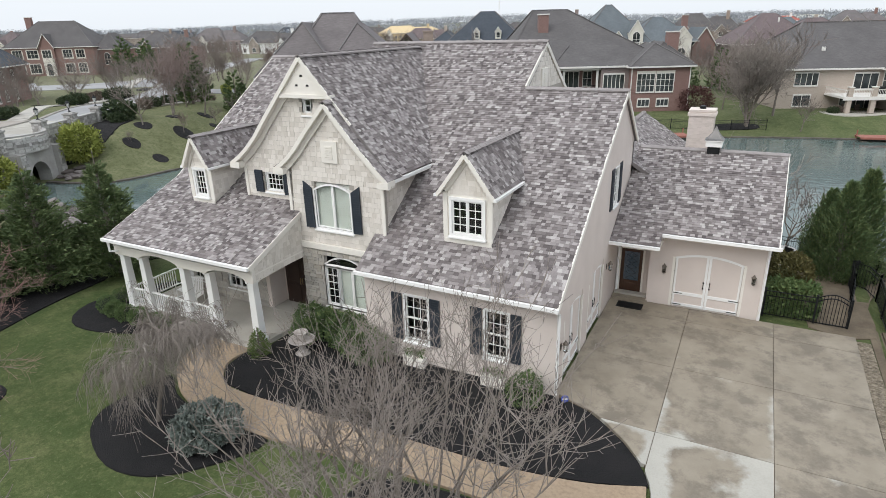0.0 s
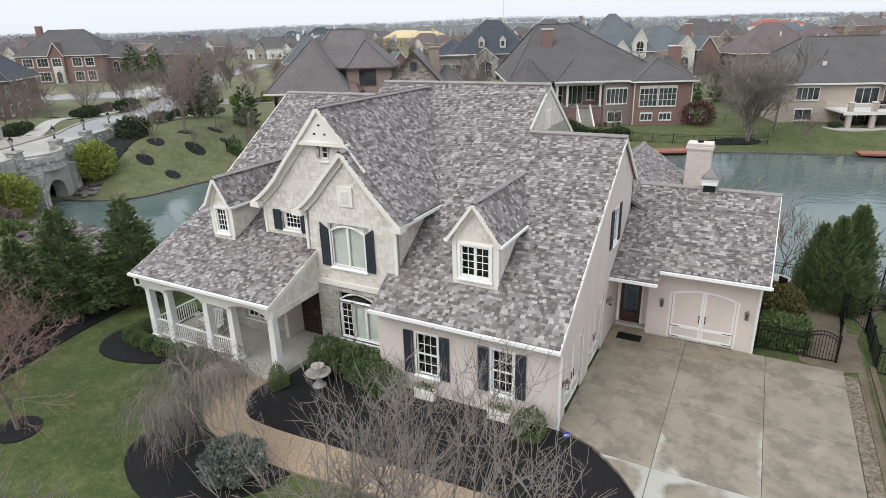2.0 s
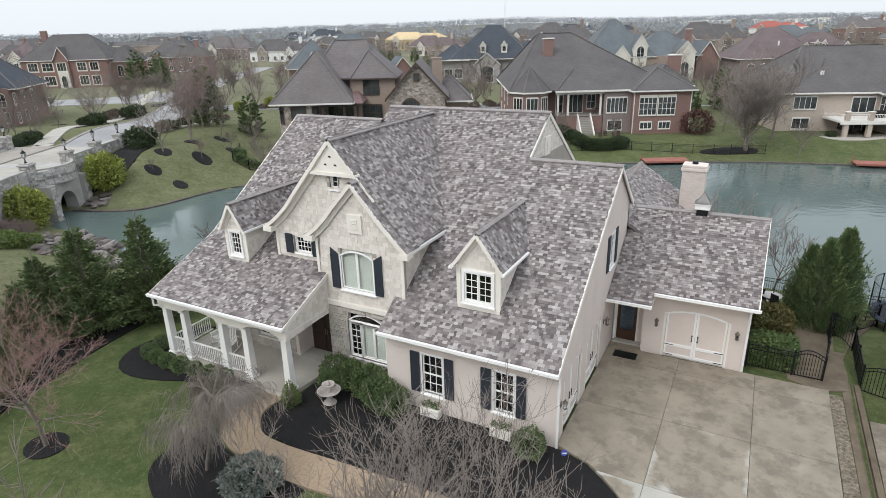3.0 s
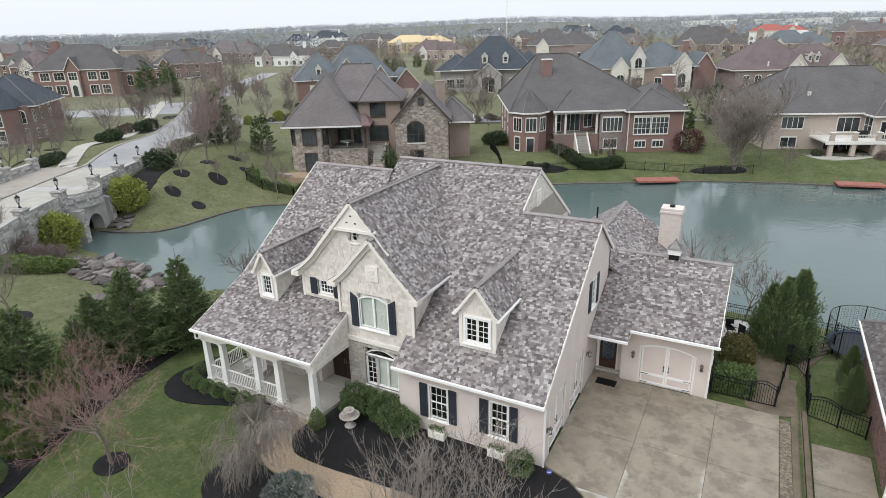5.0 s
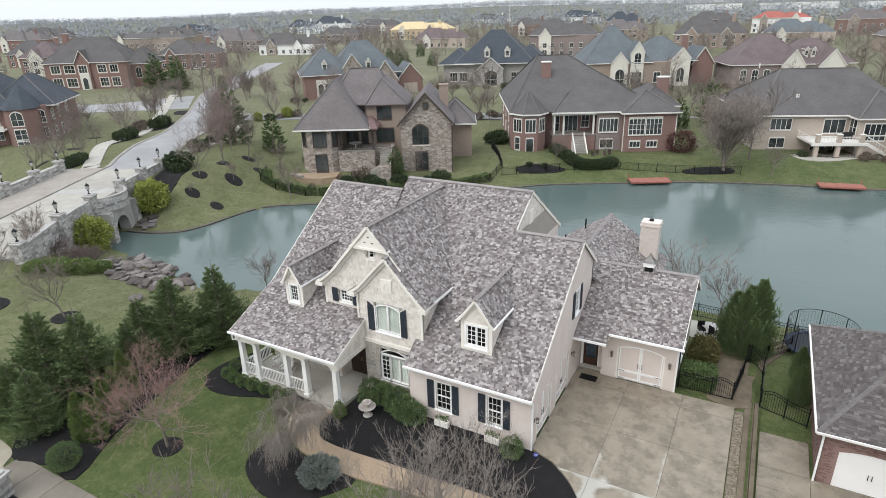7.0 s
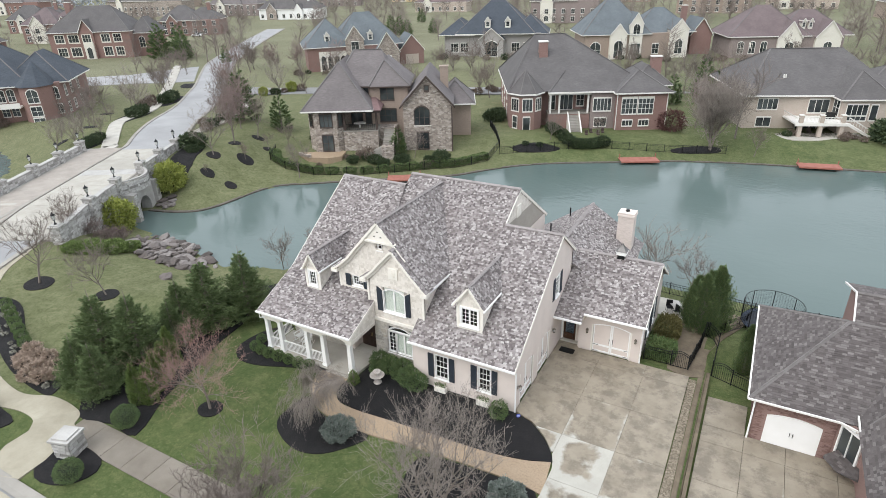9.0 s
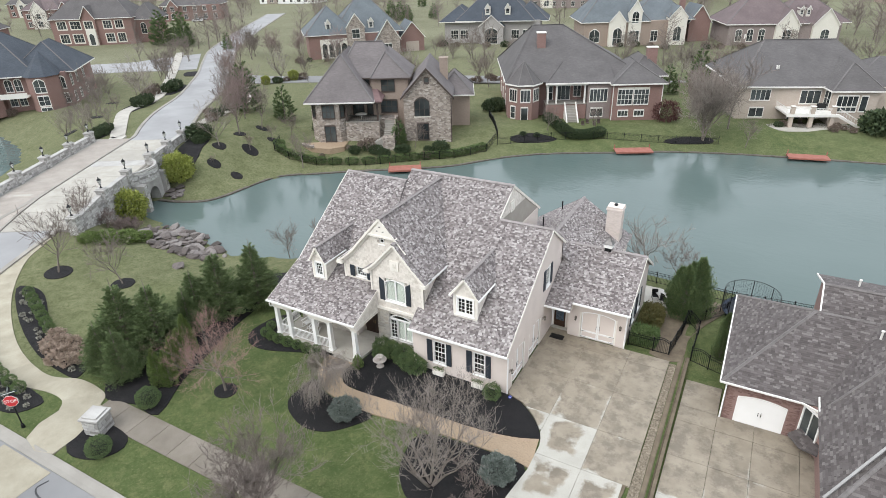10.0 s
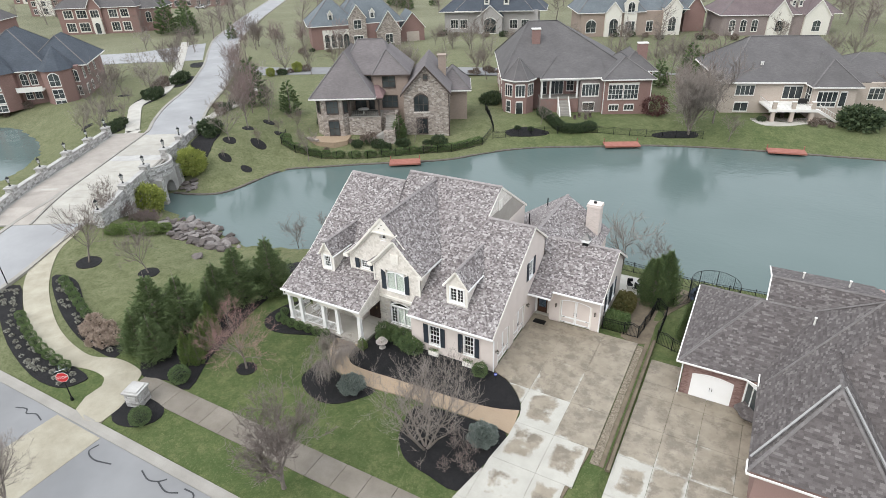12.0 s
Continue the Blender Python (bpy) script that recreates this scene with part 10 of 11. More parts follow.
def far_bare_trees():
    """The many leafless trees of the far streets: trunks, limbs and a haze of twigs in one mesh."""
    rs = np.random.RandomState(31)
    V, F, base, made = [], [], 0, 0
    kinds = []
    for s in range(5):
        rr = np.random.RandomState(90 + s)
        paths = [([(0, 0, -0.3), (0.1, 0, 0.35), (0.0, 0.1, 0.8)], [0.02, 0.014, 0.005])]
        for i in range(70):
            z, ang = rr.uniform(0.16, 0.75), rr.uniform(0, 6.283)
            L, up = rr.uniform(0.18, 0.42) * (1.15 - 0.5 * z), rr.uniform(0.35, 1.1)
            p0 = np.array((0, 0, z)) + (rr.normal(0, 0.09, 3) if i > 14 else 0)
            e = np.array((math.cos(ang), math.sin(ang), up)) / math.hypot(1, up)
            paths.append(([tuple(p0), tuple(p0 + e * L)], [0.007 if i < 15 else 0.0042, 0.0022]))
        kinds.append(tubes(paths, 3))
    solid = [(x + w * 0.5, y + d * 0.5, max(w, d) * 0.62) for x, y, t, w, d, *_ in FAR]
    while made < 620:
        if made < 380:
            x, y = rs.uniform(-330, 90), rs.uniform(100, 400)
        else:
            x, y = rs.uniform(-640, 220), rs.uniform(330, 760)
        if x < -0.95 * y - 170 or abs(x + 92 + (y - 55) * 0.75) < 13 or any(math.hypot(x - p, y - q) < r for p, q, r in solid) or (-112 < x < 36 and 96 < y < 172 and rs.uniform() < 0.75):
            continue
        v, f = kinds[rs.randint(5)]
        h, t = rs.uniform(7, 13), rs.uniform(0, 6.283)
        r = np.array(((math.cos(t), -math.sin(t), 0), (math.sin(t), math.cos(t), 0), (0, 0, 1)))
        V.append(v @ r.T * h + np.array((x, y, -0.3 + float(far_rise(x, y)))))
        F.append(f + base)
        base += len(v)
        made += 1
    tagged(raw("far_bare_trees", np.concatenate(V), np.concatenate(F), m_twig), "many brown leafless trees among the far streets", "trees", kind="stuff")


far_bare_trees()
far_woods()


# ---- smaller things ----
# garden fountain
f = thing("fountain", "white two-tier stone garden fountain in the mulch", "fountain", at=(-9.35, -1.35, -0.2))
fstone = grained("aged_white_stone", (0.36, 0.32, 0.29), (0.5, 0.46, 0.42), 3, 25, 0.8, 0.3, 0.008)
for nm, prof in (("base", [(0.34, 0), (0.36, 0.08), (0.26, 0.14), (0.17, 0.3), (0.14, 0.5), (0.2, 0.6)]), ("lower_basin", [(0.16, 0.58), (0.4, 0.66), (0.6, 0.78), (0.63, 0.82), (0.57, 0.82), (0.35, 0.72), (0.1, 0.7)]),
                 ("stem", [(0.1, 0.68), (0.08, 0.8), (0.11, 0.95), (0.07, 1.05)]), ("upper_basin", [(0.08, 1.02), (0.22, 1.08), (0.33, 1.16), (0.34, 1.19), (0.29, 1.19), (0.12, 1.1)]), ("finial", [(0.06, 1.08), (0.1, 1.2), (0.07, 1.28), (0.04, 1.34), (0.0, 1.38)])):
    bm = bmesh.new()
    lathe(bm, [(r * 0.8, z * 0.8) for r, z in prof], 24)
    part(nm, bm, fstone, f, smooth=False)

# mat, spotlight tag, window boxes
bm = bmesh.new()
box(bm, 0.4, 1.45, 7.35, 7.95, -0.085, -0.06, 0.008)
tagged(part("door_mat", bm, m_iron), "black rubber mat before the side door", "mat")
s = thing("yard_sign", "small blue yard sign on a stake", "sign", at=(0.55, -0.75, -0.18), turn=30)
bm = bmesh.new()
cyl(bm, (0, 0, 0), (0, 0, 0.5), 0.012, n=6)
part("stake", bm, m_iron, s)
bm = bmesh.new()
bmesh.ops.create_cone(bm, cap_ends=True, segments=8, radius1=0.13, radius2=0.13, depth=0.02, matrix=pose(0, -0.02, 0.56, 90, 0, 0))
part("plate", bm, grained("sign_blue", (0.06, 0.09, 0.4), (0.08, 0.12, 0.48), 3, 30, 0.5), s)
bm = bmesh.new()
box(bm, -0.08, 0.08, -0.034, -0.03, 0.53, 0.58)
part("lettering_bar", bm, m_white, s)
for x0 in (-5.5, -2.45):
    w = thing("window_box", "planter with sparse winter greenery under a window", "planter", "window planters", (x0, -0.45, -0.15))
    bm = bmesh.new()
    box(bm, 0, 0.85, 0.0, 0.32, 0, 0.38, 0.02)
    part("planter_body", bm, m_trim, w)
    rs = np.random.RandomState(int(-x0 * 10))
    p = np.stack([rs.uniform(0.05, 0.8, 260), rs.uniform(0.03, 0.3, 260), rs.uniform(0.38, 0.62, 260)], 1)
    v, fc = leaves(p, np.tile(np.array((0, 0, 1.0)), (260, 1)), 0.08, rs, 0.5, 0.7)
    raw("greenery", v, fc, m_box, w)


# white rocking chairs on the porch
def rocking_chair(x, y, turn):
    c = thing("rocking_chair", "white wooden rocking chair on the porch", "chair", "rocking chairs", (x, y, 0.0), turn)
    bm = bmesh.new()
    for i in range(6):
        box(bm, -0.27, 0.27, -0.25 + i * 0.085, -0.18 + i * 0.085, 0.4, 0.425)
    part("seat", bm, m_white, c)
    for i in range(6):
        bm = bmesh.new()
        u = -0.22 + i * 0.088
        sweep(bm, [(u, 0.26, 0.42), (u, 0.42, 1.1)], 0.05, 0.018, (0, 1, 0.2))
        part("back_slat", bm, m_white, c)
    bm = bmesh.new()
    box(bm, -0.3, 0.3, 0.4, 0.45, 1.06, 1.16, 0.015)
    part("top_rail", bm, m_white, c)
    for sx in (-0.28, 0.28):
        bm = bmesh.new()
        sweep(bm, [(sx, -0.5, 0.09), (sx, -0.25, 0.03), (sx, 0.1, 0.02), (sx, 0.4, 0.06), (sx, 0.6, 0.13)], 0.035, 0.04)
        part("rocker", bm, m_white, c)
        bm = bmesh.new()
        sweep(bm, [(sx, -0.34, 0.64), (sx, 0.34, 0.66)], 0.09, 0.025)
        part("arm", bm, m_white, c)
        for yy in (-0.27, 0.27):
            bm = bmesh.new()
            cyl(bm, (sx, yy, 0.05), (sx, yy, 0.64), 0.02, n=8)
            part("leg", bm, m_white, c)
    return c


rocking_chair(-16.3, -0.25, 15)
rocking_chair(-17.3, 0.1, -10)


# iron fences
def fence(points, h, label, group, step=2.0, arch_at=(), lift=None):
    f = thing("iron_fence", label, "fence", group)
    pick = []
    for (ax, ay), (bx, by) in zip(points, points[1:]):
        L = math.hypot(bx - ax, by - ay)
        n = max(1, round(L / step))
        for i in range(n + 1):
            x, y = ax + (bx - ax) * i / n, ay + (by - ay) * i / n
            z = gz(x, y)
            bm = bmesh.new()
            box(bm, x - 0.035, x + 0.035, y - 0.035, y + 0.035, z - 0.1, z + h + 0.08)
            lathe(bm, [(0.05, h + 0.08), (0.05, h + 0.12), (0.0, h + 0.15)], 6, (x, y, z))
            part("post", bm, m_iron, f)
        for zz in (0.12, h * 0.82, h):
            bm = bmesh.new()
            m = max(2, int(L / 1.5))
            sweep(bm, [(ax + (bx - ax) * i / m, ay + (by - ay) * i / m, gz(ax + (bx - ax) * i / m, ay + (by - ay) * i / m) + zz) for i in range(m + 1)], 0.03, 0.03)
            part("rail", bm, m_iron, f)
        m = int(L / 0.12)
        for i in range(m):
            x, y = ax + (bx - ax) * i / m, ay + (by - ay) * i / m
            z = gz(x, y)
            pick.append(([(x, y, z + 0.06), (x, y, z + h)], [0.01, 0.01]))
    v, fc = tubes(pick, 4)
    tagged(raw("picket_field", v, fc, m_iron, f), kind="stuff")
    return f


def arched_gate(ax, ay, bx, by, h):
    g = thing("iron_gate", "black iron gate with an arched top rail", "gate", "garden gates")
    n = 10
    line = [(ax + (bx - ax) * i / n, ay + (by - ay) * i / n, gz(ax, ay) + h + 0.22 * math.sin(math.pi * i / n)) for i in range(n + 1)]
    for k in (0, 0.16):
        bm = bmesh.new()
        sweep(bm, [(x, y, z - k) for x, y, z in line], 0.035, 0.035)
        part("top_rail", bm, m_iron, g)
    bm = bmesh.new()
    sweep(bm, [(ax, ay, gz(ax, ay) + 0.1), (bx, by, gz(ax, ay) + 0.1)], 0.035, 0.035)
    part("bottom_rail", bm, m_iron, g)
    for i in range(11):
        x, y, z = line[i]
        bm = bmesh.new()
        box(bm, x - 0.01, x + 0.01, y - 0.01, y + 0.01, gz(ax, ay) + 0.06, z)
        part("bar", bm, m_iron, g)


fence([(5.95, 9.15), (7.75, 9.15)], 1.15, "black iron fence beside the garage", "garden fences")
arched_gate(7.75, 9.15, 8.85, 9.15, 1.15)
fence([(8.9, 9.15), (9.3, 12.2), (9.4, 13.9)], 1.15, "black iron fence along the side yard", "garden fences")
fence([(9.5, 13.9), (10.6, 15.6), (12.0, 18.0), (12.5, 21.5)], 1.15, "black iron fence behind the junipers", "garden fences")
fence([(10.35, 9.7), (10.4, 13.3), (9.6, 14.0)], 1.15, "black iron fence of the neighbour's yard", "garden fences")
arched_gate(10.4, 9.6, 11.6, 9.2, 1.15)
fence([(11.6, 9.2), (12.7, 8.8)], 1.15, "black iron fence of the neighbour's yard", "garden fences")
fence([(3.4, 22.6), (8, 22.4), (12.5, 21.6), (17, 22.2), (24, 22.6)], 1.15, "black iron fence above the near shore", "garden fences")
fence([(-55.3, 38.5), (-54.2, 36.0), (-50.9, 35.4), (-46.1, 36.0), (-39.6, 39.4), (-34.2, 43.4), (-28.8, 47.4), (-25.6, 52.1), (-25.8, 57), (-31.5, 66)], 1.2, "dark iron fence round the stone house", "lakeside fences", 2.5)
fence([(-25.0, 55.0), (-18, 60.5), (-10, 64.5), (0, 67.5), (6, 69.5)], 1.2, "dark iron fence of the brick house", "lakeside fences", 2.5)

# trampoline with safety net
t = thing("trampoline", "round black trampoline with a safety net", "trampoline", at=(13.6, 18.4, gz(13.6, 18.4)))
bm = bmesh.new()
lathe(bm, [(1.75, 0.72), (1.75, 0.75), (0.0, 0.75)], 32)
part("mat", bm, grained("black_mat", (0.012, 0.014, 0.02), (0.02, 0.024, 0.032), 2, 40, 0.7), t)
bm = bmesh.new()
for a, b in ((1.76, 1.76), ):
    rings = [(2.05, 0.74), (2.05, 0.8), (1.74, 0.8), (1.74, 0.74)]
    n = 32
    vs = [[bm.verts.new((r * math.cos(2 * math.pi * i / n), r * math.sin(2 * math.pi * i / n), z)) for i in range(n)] for r, z in rings]
    for k in range(4):
        for i in range(n):
            bm.faces.new((vs[k][i], vs[k][(i + 1) % n], vs[(k + 1) % 4][(i + 1) % n], vs[(k + 1) % 4][i]))
part("pad", bm, grained("blue_black_pad", (0.02, 0.028, 0.045), (0.03, 0.04, 0.06), 2, 30), t)
for i in range(8):
    a = i * math.pi / 4
    bm = bmesh.new()
    cyl(bm, (2.05 * math.cos(a), 2.05 * math.sin(a), 0), (2.05 * math.cos(a), 2.05 * math.sin(a), 2.5), 0.03, n=8)
    part("pole", bm, m_iron, t)
bm = bmesh.new()
sweep(bm, [(2.05 * math.cos(i * math.pi / 16), 2.05 * math.sin(i * math.pi / 16), 2.5) for i in range(33)], 0.03, 0.03)
part("top_ring", bm, m_iron, t)
lines = []
for i in range(64):
    a = i * math.pi / 32
    lines.append(([(2.0 * math.cos(a), 2.0 * math.sin(a), 0.8), (2.03 * math.cos(a), 2.03 * math.sin(a), 2.5)], [0.005, 0.005]))
for k in range(14):
    z = 0.9 + k * 0.12
    lines.append(([(2.02 * math.cos(i * math.pi / 16), 2.02 * math.sin(i * math.pi / 16), z) for i in range(33)], [0.004] * 33))
v, fc = tubes(lines, 3)
tagged(raw("net", v, fc, m_iron, t), kind="stuff")

# docks
def dock(x, y, turn, w, d, label):
    k = thing("dock", label, "dock", "lake docks", (x, y, WATER), turn)
    n = int(w / 0.16)
    for i in range(n):
        bm = bmesh.new()
        u = -w / 2 + i * w / n
        box(bm, u, u + w / n - 0.012, -d / 2, d / 2, 0.5, 0.55)
        part("plank", bm, m_dock, k)
    for yy in (-d / 2, d / 2 - 0.06):
        bm = bmesh.new()
        box(bm, -w / 2, w / 2, yy, yy + 0.06, 0.32, 0.5)
        part("beam", bm, m_dock, k)
    for sx in (-1, 1):
        bm = bmesh.new()
        cyl(bm, (sx * (w / 2 - 0.15), d / 2 - 0.2, -0.8), (sx * (w / 2 - 0.15), d / 2 - 0.2, 1.15), 0.07, n=8)
        part("pile", bm, m_dock, k)


dock(-33.2, 40.3, 31, 4.8, 2.2, "weathered red plank dock below the stone house")
dock(-5.2, 61.6, 26, 5.6, 2.2, "weathered red plank dock below the brick house")
dock(18.2, 68.3, 12, 5.4, 2.0, "bright red plank dock below the beige house")


# rocks by the bridge, and stone edging round the lake
def rock_mesh(seed):
    bm = bmesh.new()
    bmesh.ops.create_icosphere(bm, subdivisions=2, radius=1)
    for v in bm.verts:
        n = noise.noise(v.co * 1.3 + Vector((seed * 7, 0, 0)))
        v.co *= 1 + 0.45 * n
        v.co.z = max(v.co.z * 0.6, -0.35)
        for ax in range(3):
            if abs(v.co[ax]) > 0.72:
                v.co[ax] *= 0.86
    me = bpy.data.meshes.new("boulder")
    bm.to_mesh(me)
    bm.free()
    me.materials.append(pieces_rock)
    return me


pieces_rock = pieces("boulder_stone", [(0, (0.06, 0.05, 0.044)), (0.45, (0.13, 0.108, 0.098)), (1, (0.25, 0.225, 0.21))], per="each", fine=5, bump=0.9, dist=0.05)
rocks = [rock_mesh(i) for i in range(5)]
rr = random.Random(9)
bank = [(-49.6, 7.9), (-50.2, 10.6), (-47.6, 11.9), (-43.0, 11.6), (-38.5, 10.0), (-35.2, 8.6), (-37.2, 6.6), (-39.6, 5.6), (-44.0, 5.3)]
made = 0
while made < 150:
    x, y = rr.uniform(-52, -35), rr.uniform(6, 13)
    if float(signed(np.array(x), np.array(y), bank)) > 0:
        continue
    ob = new("boulder", rocks[made % 5])
    s = rr.uniform(0.3, 0.85)
    z = max(gz(x, y), WATER) + rr.uniform(0.05, 0.3)
    ob.matrix_world = pose(x, y, z, rr.uniform(-25, 25), rr.uniform(-25, 25), rr.uniform(0, 360)) @ Matrix.Diagonal((s, s * rr.uniform(0.7, 1.1), s * 0.55, 1))
    tagged(ob, "rough reddish-grey boulder on the lake bank", "boulder", "boulders by the lake")
    made += 1
for x, y, s in ((-37.0, 3.5, 0.85), (-57.6, 19.2, 0.9), (-56.6, 18.6, 0.8), (-56.2, 19.6, 0.7), (-57.2, 18.2, 0.6), (-55.6, 18.9, 0.75), (-56.9, 20.1, 0.8), (-55.9, 18.2, 0.6)):
    ob = new("boulder", rocks[int(s * 10) % 5])
    ob.matrix_world = pose(x, y, gz(x, y) + 0.1, 0, 0, x * 40) @ Matrix.Diagonal((s, s * 0.8, s * 0.5, 1))
    tagged(ob, "flat grey boulder set in the lawn", "boulder", "boulders by the lake")
far_shore = LAKE[1:25]
edge = curve_line(far_shore, 4)
strip("shore_edge", offset_line(edge, -0.25), offset_line(edge, 0.25), 0.0, grained("dark_shore_stone", (0.07, 0.06, 0.05), (0.15, 0.13, 0.11), 1.5, 6, 0.9, 0.8, 0.05), "dark stone edging along the lake", "edging", height=lambda x, y: WATER + 0.14, skirt=0.5)

# mulch rings and beds on the far bank
for x, y, r in ((-58.8, 29.6, 1.05), (-56.0, 32.8, 1.2), (-56.3, 26.0, 0.95), (-53.2, 26.9, 0.85), (-60.0, 34.9, 1.0), (-60.6, 40.3, 1.0), (-56.7, 38.4, 0.9), (-45.3, -3.4, 1.35), (-37.7, -1.9, 1.1), (-88.9, 25.4, 1.1), (-84.2, 26.6, 1.1), (-92.4, 32.6, 1.2), (-105.5, 44.4, 1.3), (-89.8, 61.8, 1.5), (-84.1, 56.3, 1.5)):
    drape("mulch_ring", [(x + r * math.cos(a) * rr.uniform(0.95, 1.05), y + r * 0.9 * math.sin(a)) for a in np.arange(18) * math.pi / 9], 0.06, m_mulch, "dark mulch ring round a tree", "mulch bed", step=1.0)
for outline, lab in (([(-59.3, 19.9), (-57.8, 22.4), (-58.2, 24.8), (-59.8, 27.4), (-61.3, 30.0), (-63.6, 32.2), (-65.6, 31.2), (-63.4, 26.8), (-61.2, 23.0)], "mulch bed against the bridge wall"), ([(-78.6, 22.6), (-79.9, 23.0), (-82.6, 28.6), (-81.4, 28.8), (-79.2, 25.6)], "mulch bed beside the bridge"),
                     ([(-89.9, 36.4), (-92.2, 41.0), (-96.4, 47.4), (-99.4, 49.6), (-100.6, 47.6), (-97.6, 42.4), (-93.4, 37.8)], "mulch bed beside the boulevard"), ([(-103.9, 54.9), (-102.4, 56.5), (-106.0, 64.0), (-109.5, 64.0), (-108.5, 59.0)], "mulch bed beside the boulevard"),
                     ([(-24.0, 58.2), (-21.4, 61.0), (-17.4, 61.3), (-18.4, 59.6), (-22.6, 57.2)], "mulch bed below the brick house"), ([(-117, 72), (-113, 75), (-116, 79), (-121, 76)], "mulch bed at the side street"), ([(-1.7, 68.0), (1.1, 70.2), (4.6, 71.2), (4.8, 69.4), (-0.4, 67.2)], "mulch bed on the far bank")):
    drape("mulch_bed", rounded(outline, 3), 0.07, m_mulch, lab, "mulch bed", step=1.5)
# low plants dotted through the corner beds
tuft = shrub(33, (0.17, 0.17, 0.12), 90, m_straw, "small dry perennial tuft in mulch", "perennial tufts", name="perennial", size=0.1, core=False)
spots = []
while len(spots) < 70:
    x, y = rr.uniform(-48, -28), rr.uniform(-17, -6)
    a = float(signed(np.array(x), np.array(y), [(-48.4, -11.1), (-47.6, -9.3), (-43.6, -11.3), (-39.9, -13), (-34.4, -14.2), (-28.9, -14.6), (-28.3, -15.4), (-29.4, -16.6), (-32.9, -16.7), (-38.8, -15.3), (-44.5, -13)]))
    b = float(signed(np.array(x), np.array(y), [(-46.0, -7.0), (-44.7, -6.1), (-42.3, -6.5), (-38.4, -8.4), (-35.5, -9.2), (-32.5, -9.4), (-29.8, -10.3), (-28.6, -11.9), (-29.4, -12.4), (-34.1, -11.9), (-40.0, -10.0)]))
    if (a < -0.25 or b < -0.25) and all(math.hypot(x - p, y - q) > 0.55 for p, q in spots):
        spots.append((x, y))
put(tuft, *spots[0])
for x, y in spots[1:]:
    again(tuft, x, y, rr.uniform(0, 360), rr.uniform(0.8, 1.3))

# sealed cracks on the street
seal = grained("black_crack_seal", (0.03, 0.03, 0.032), (0.05, 0.05, 0.052), 3, 30, 0.6)
for pts in ([(-30.3, -19.3), (-29.4, -19.0), (-28.9, -19.3), (-28.2, -19.0), (-27.2, -19.2)], [(-21.2, -18.7), (-21.3, -19.4), (-20.3, -19.7), (-18.9, -19.4)], [(-16.6, -18.8), (-15.6, -19.1), (-14.9, -18.9), (-14.5, -18.5)], [(-14.9, -18.9), (-13.8, -19.2), (-13.0, -18.9)], [(-12.9, -18.5), (-12.1, -18.5), (-11.8, -18.9), (-12.4, -19.1)], [(-24.6, -26), (-19, -27), (-12, -26.6), (-4, -27.2)]):
    line = curve_line(pts, 4)
    strip("crack_seal", offset_line(line, -0.05), offset_line(line, 0.05), 0.066, seal, "black sealed crack in the asphalt", "crack seal", skirt=0.01)

# patio behind the garage with furniture
drape("patio", [(3.2, 16.2), (7.8, 16.0), (8.2, 19.5), (6.5, 21.2), (3.2, 21.0)], 0.06, m_concrete, "grey concrete patio behind the garage", "patio")


def patio_chair(x, y, turn):
    c = thing("patio_chair", "dark metal patio chair on the patio", "chair", "patio chairs", (x, y, gz(x, y) + 0.06), turn)
    bm = bmesh.new()
    box(bm, -0.25, 0.25, -0.25, 0.25, 0.4, 0.45, 0.015)
    part("seat", bm, m_iron, c)
    bm = bmesh.new()
    box(bm, -0.25, 0.25, 0.23, 0.27, 0.45, 0.95, 0.015)
    part("backrest", bm, m_iron, c)
    for sx in (-0.23, 0.23):
        for sy in (-0.23, 0.23):
            bm = bmesh.new()
            cyl(bm, (sx, sy, 0), (sx, sy, 0.4), 0.016, n=6)
            part("leg", bm, m_iron, c)


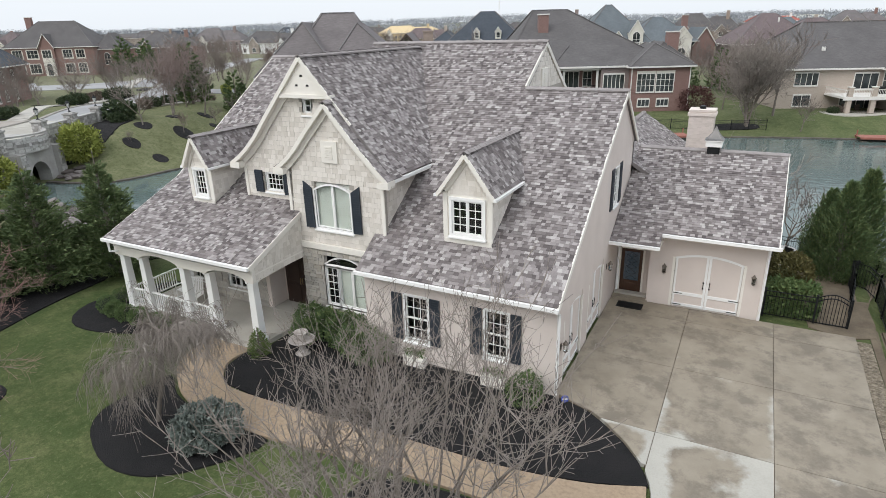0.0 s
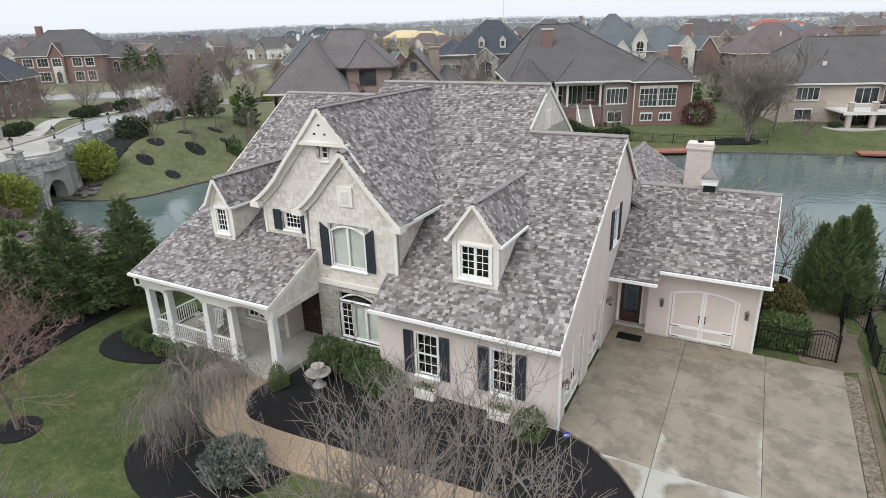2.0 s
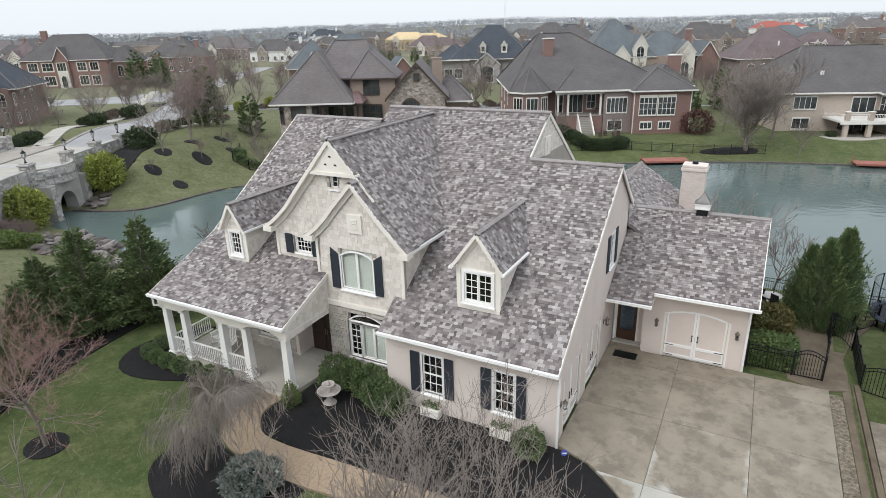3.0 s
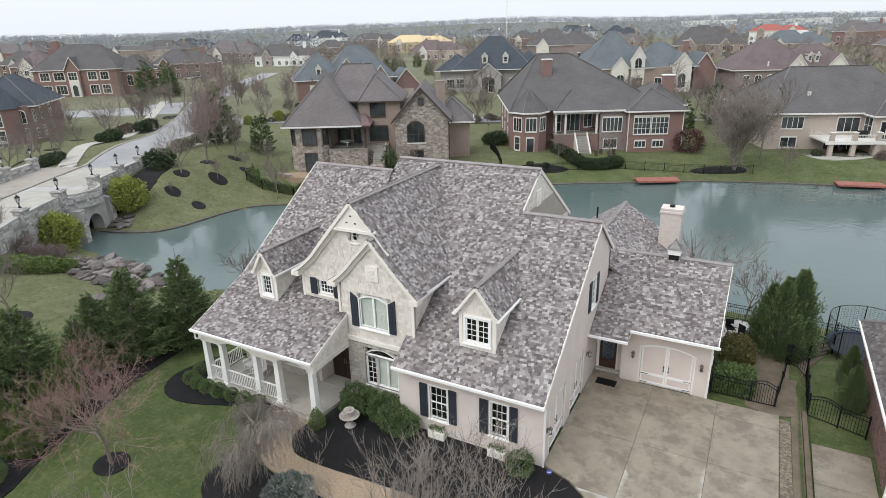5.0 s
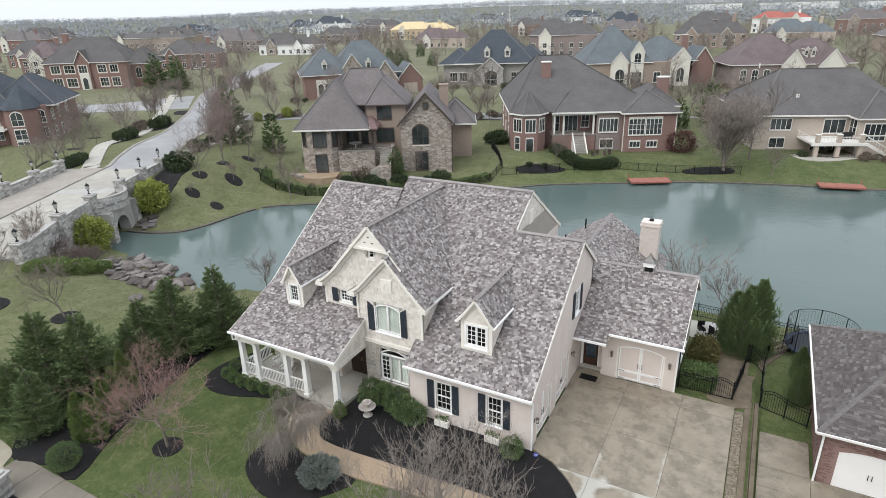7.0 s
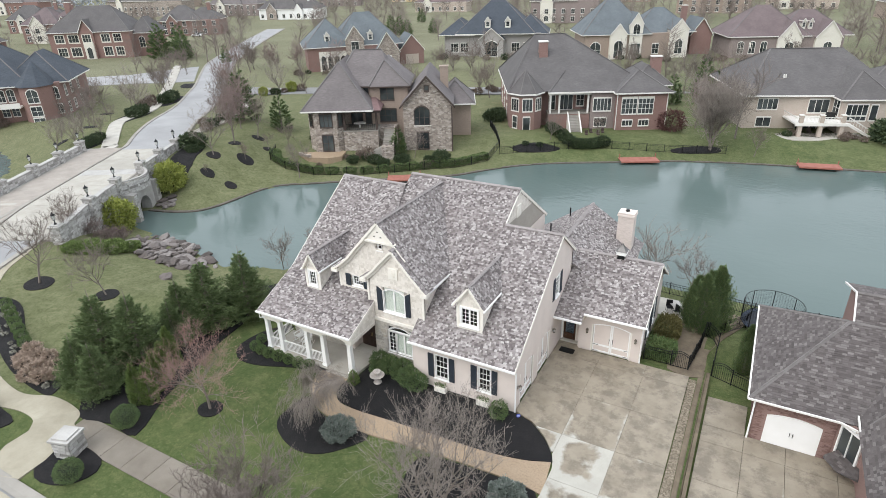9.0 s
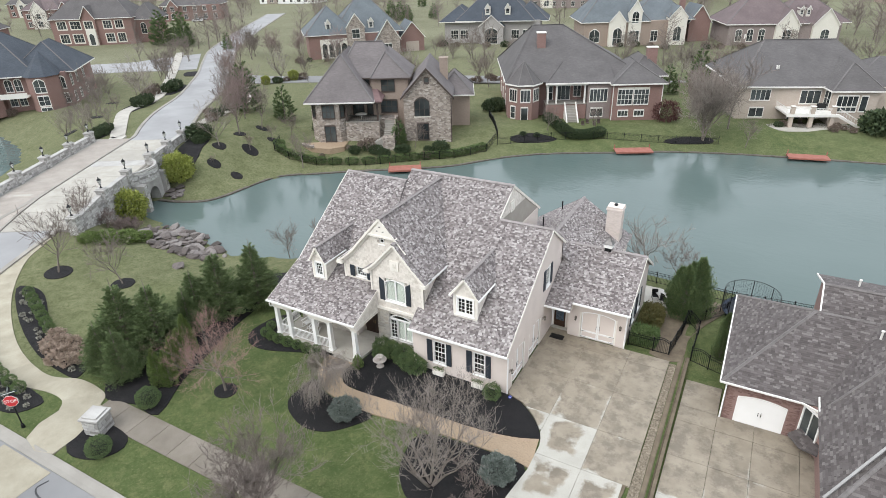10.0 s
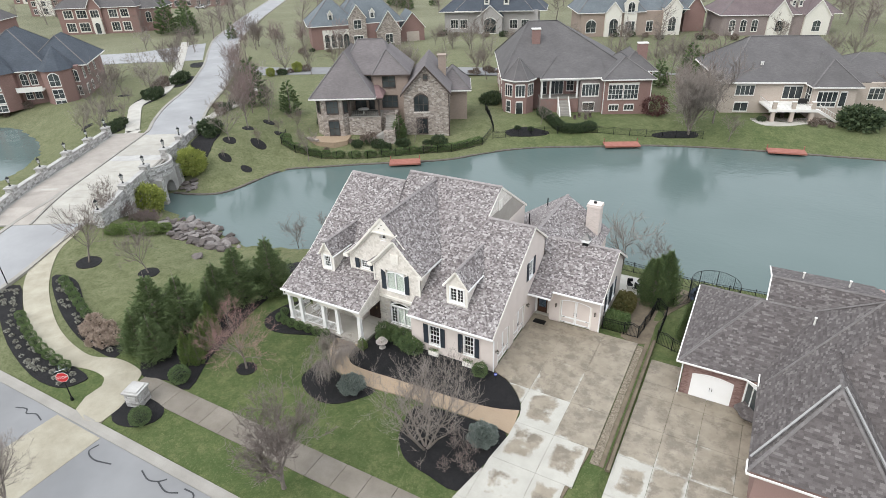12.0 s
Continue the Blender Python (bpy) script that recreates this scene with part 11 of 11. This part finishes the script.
for x, y, a in ((6.4, 17.2, 20), (7.2, 17.0, 140), (6.8, 18.2, 260)):
    patio_chair(x, y, a)
tb = thing("patio_table", "round grey patio table", "table", at=(6.9, 17.6, gz(6.9, 17.6) + 0.06))
bm = bmesh.new()
lathe(bm, [(0.55, 0.7), (0.56, 0.73), (0.0, 0.74)], 24)
part("tabletop", bm, m_coping, tb)
bm = bmesh.new()
lathe(bm, [(0.25, 0), (0.06, 0.05), (0.05, 0.7)], 12)
part("pedestal", bm, m_iron, tb)
# tall thin mast on the horizon
mast = thing("radio_mast", "thin lattice radio mast on the horizon", "mast", at=(-215, 520, 0))
bm = bmesh.new()
cyl(bm, (0, 0, 0), (0, 0, 62), 0.35, 0.2, 6)
part("mast_pole", bm, m_trim2, mast)


# cars parked along the far end of the boulevard
def parked_car(paint, label):
    c = thing("car", label, "car", "parked cars")
    bm = bmesh.new()
    box(bm, -2.2, 2.2, -0.88, 0.88, 0.35, 0.95, 0.16)
    part("body", bm, paint, c)
    bm = bmesh.new()
    for v in box(bm, -1.3, 1.5, -0.8, 0.8, 0.9, 1.45):
        if v.co.z > 1.2:
            v.co.x, v.co.y = v.co.x * 0.68, v.co.y * 0.82
    part("glass", bm, m_farglass, c, "dark car glass")
    bm = bmesh.new()
    box(bm, -0.85, 0.98, -0.64, 0.64, 1.44, 1.5, 0.02)
    part("roof", bm, paint, c)
    for x in (-1.4, 1.4):
        for y in (-0.85, 0.85):
            bm = bmesh.new()
            cyl(bm, (x, y - 0.1, 0.33), (x, y + 0.1, 0.33), 0.33, n=14)
            part("wheel", bm, m_iron, c)
    return c


paints = [(grained("car_" + n, a, b, 1, 20, 0.3, 0.02, 0.001, stain=0.03), lab) for n, a, b, lab in (("white", (0.7, 0.7, 0.7), (0.76, 0.76, 0.76), "white car parked beside the far road"), ("silver", (0.4, 0.41, 0.42), (0.46, 0.47, 0.48), "silver car parked beside the far road"), ("black", (0.02, 0.02, 0.022), (0.03, 0.03, 0.033), "black car parked beside the far road"))]
first = [parked_car(m, lab) for m, lab in paints]
for c, (x, y) in zip(first, ((-218, 164), (-222, 170), (-226, 176))):
    put(c, x, y, 35, 1.0, -0.17)
for i in range(9):
    x, y = -231 - i * 5.2, 181 + i * 3.2
    again(first[(i * 2) % 3], x, y, 35 + (i % 3) * 4, 1.0, -0.17)
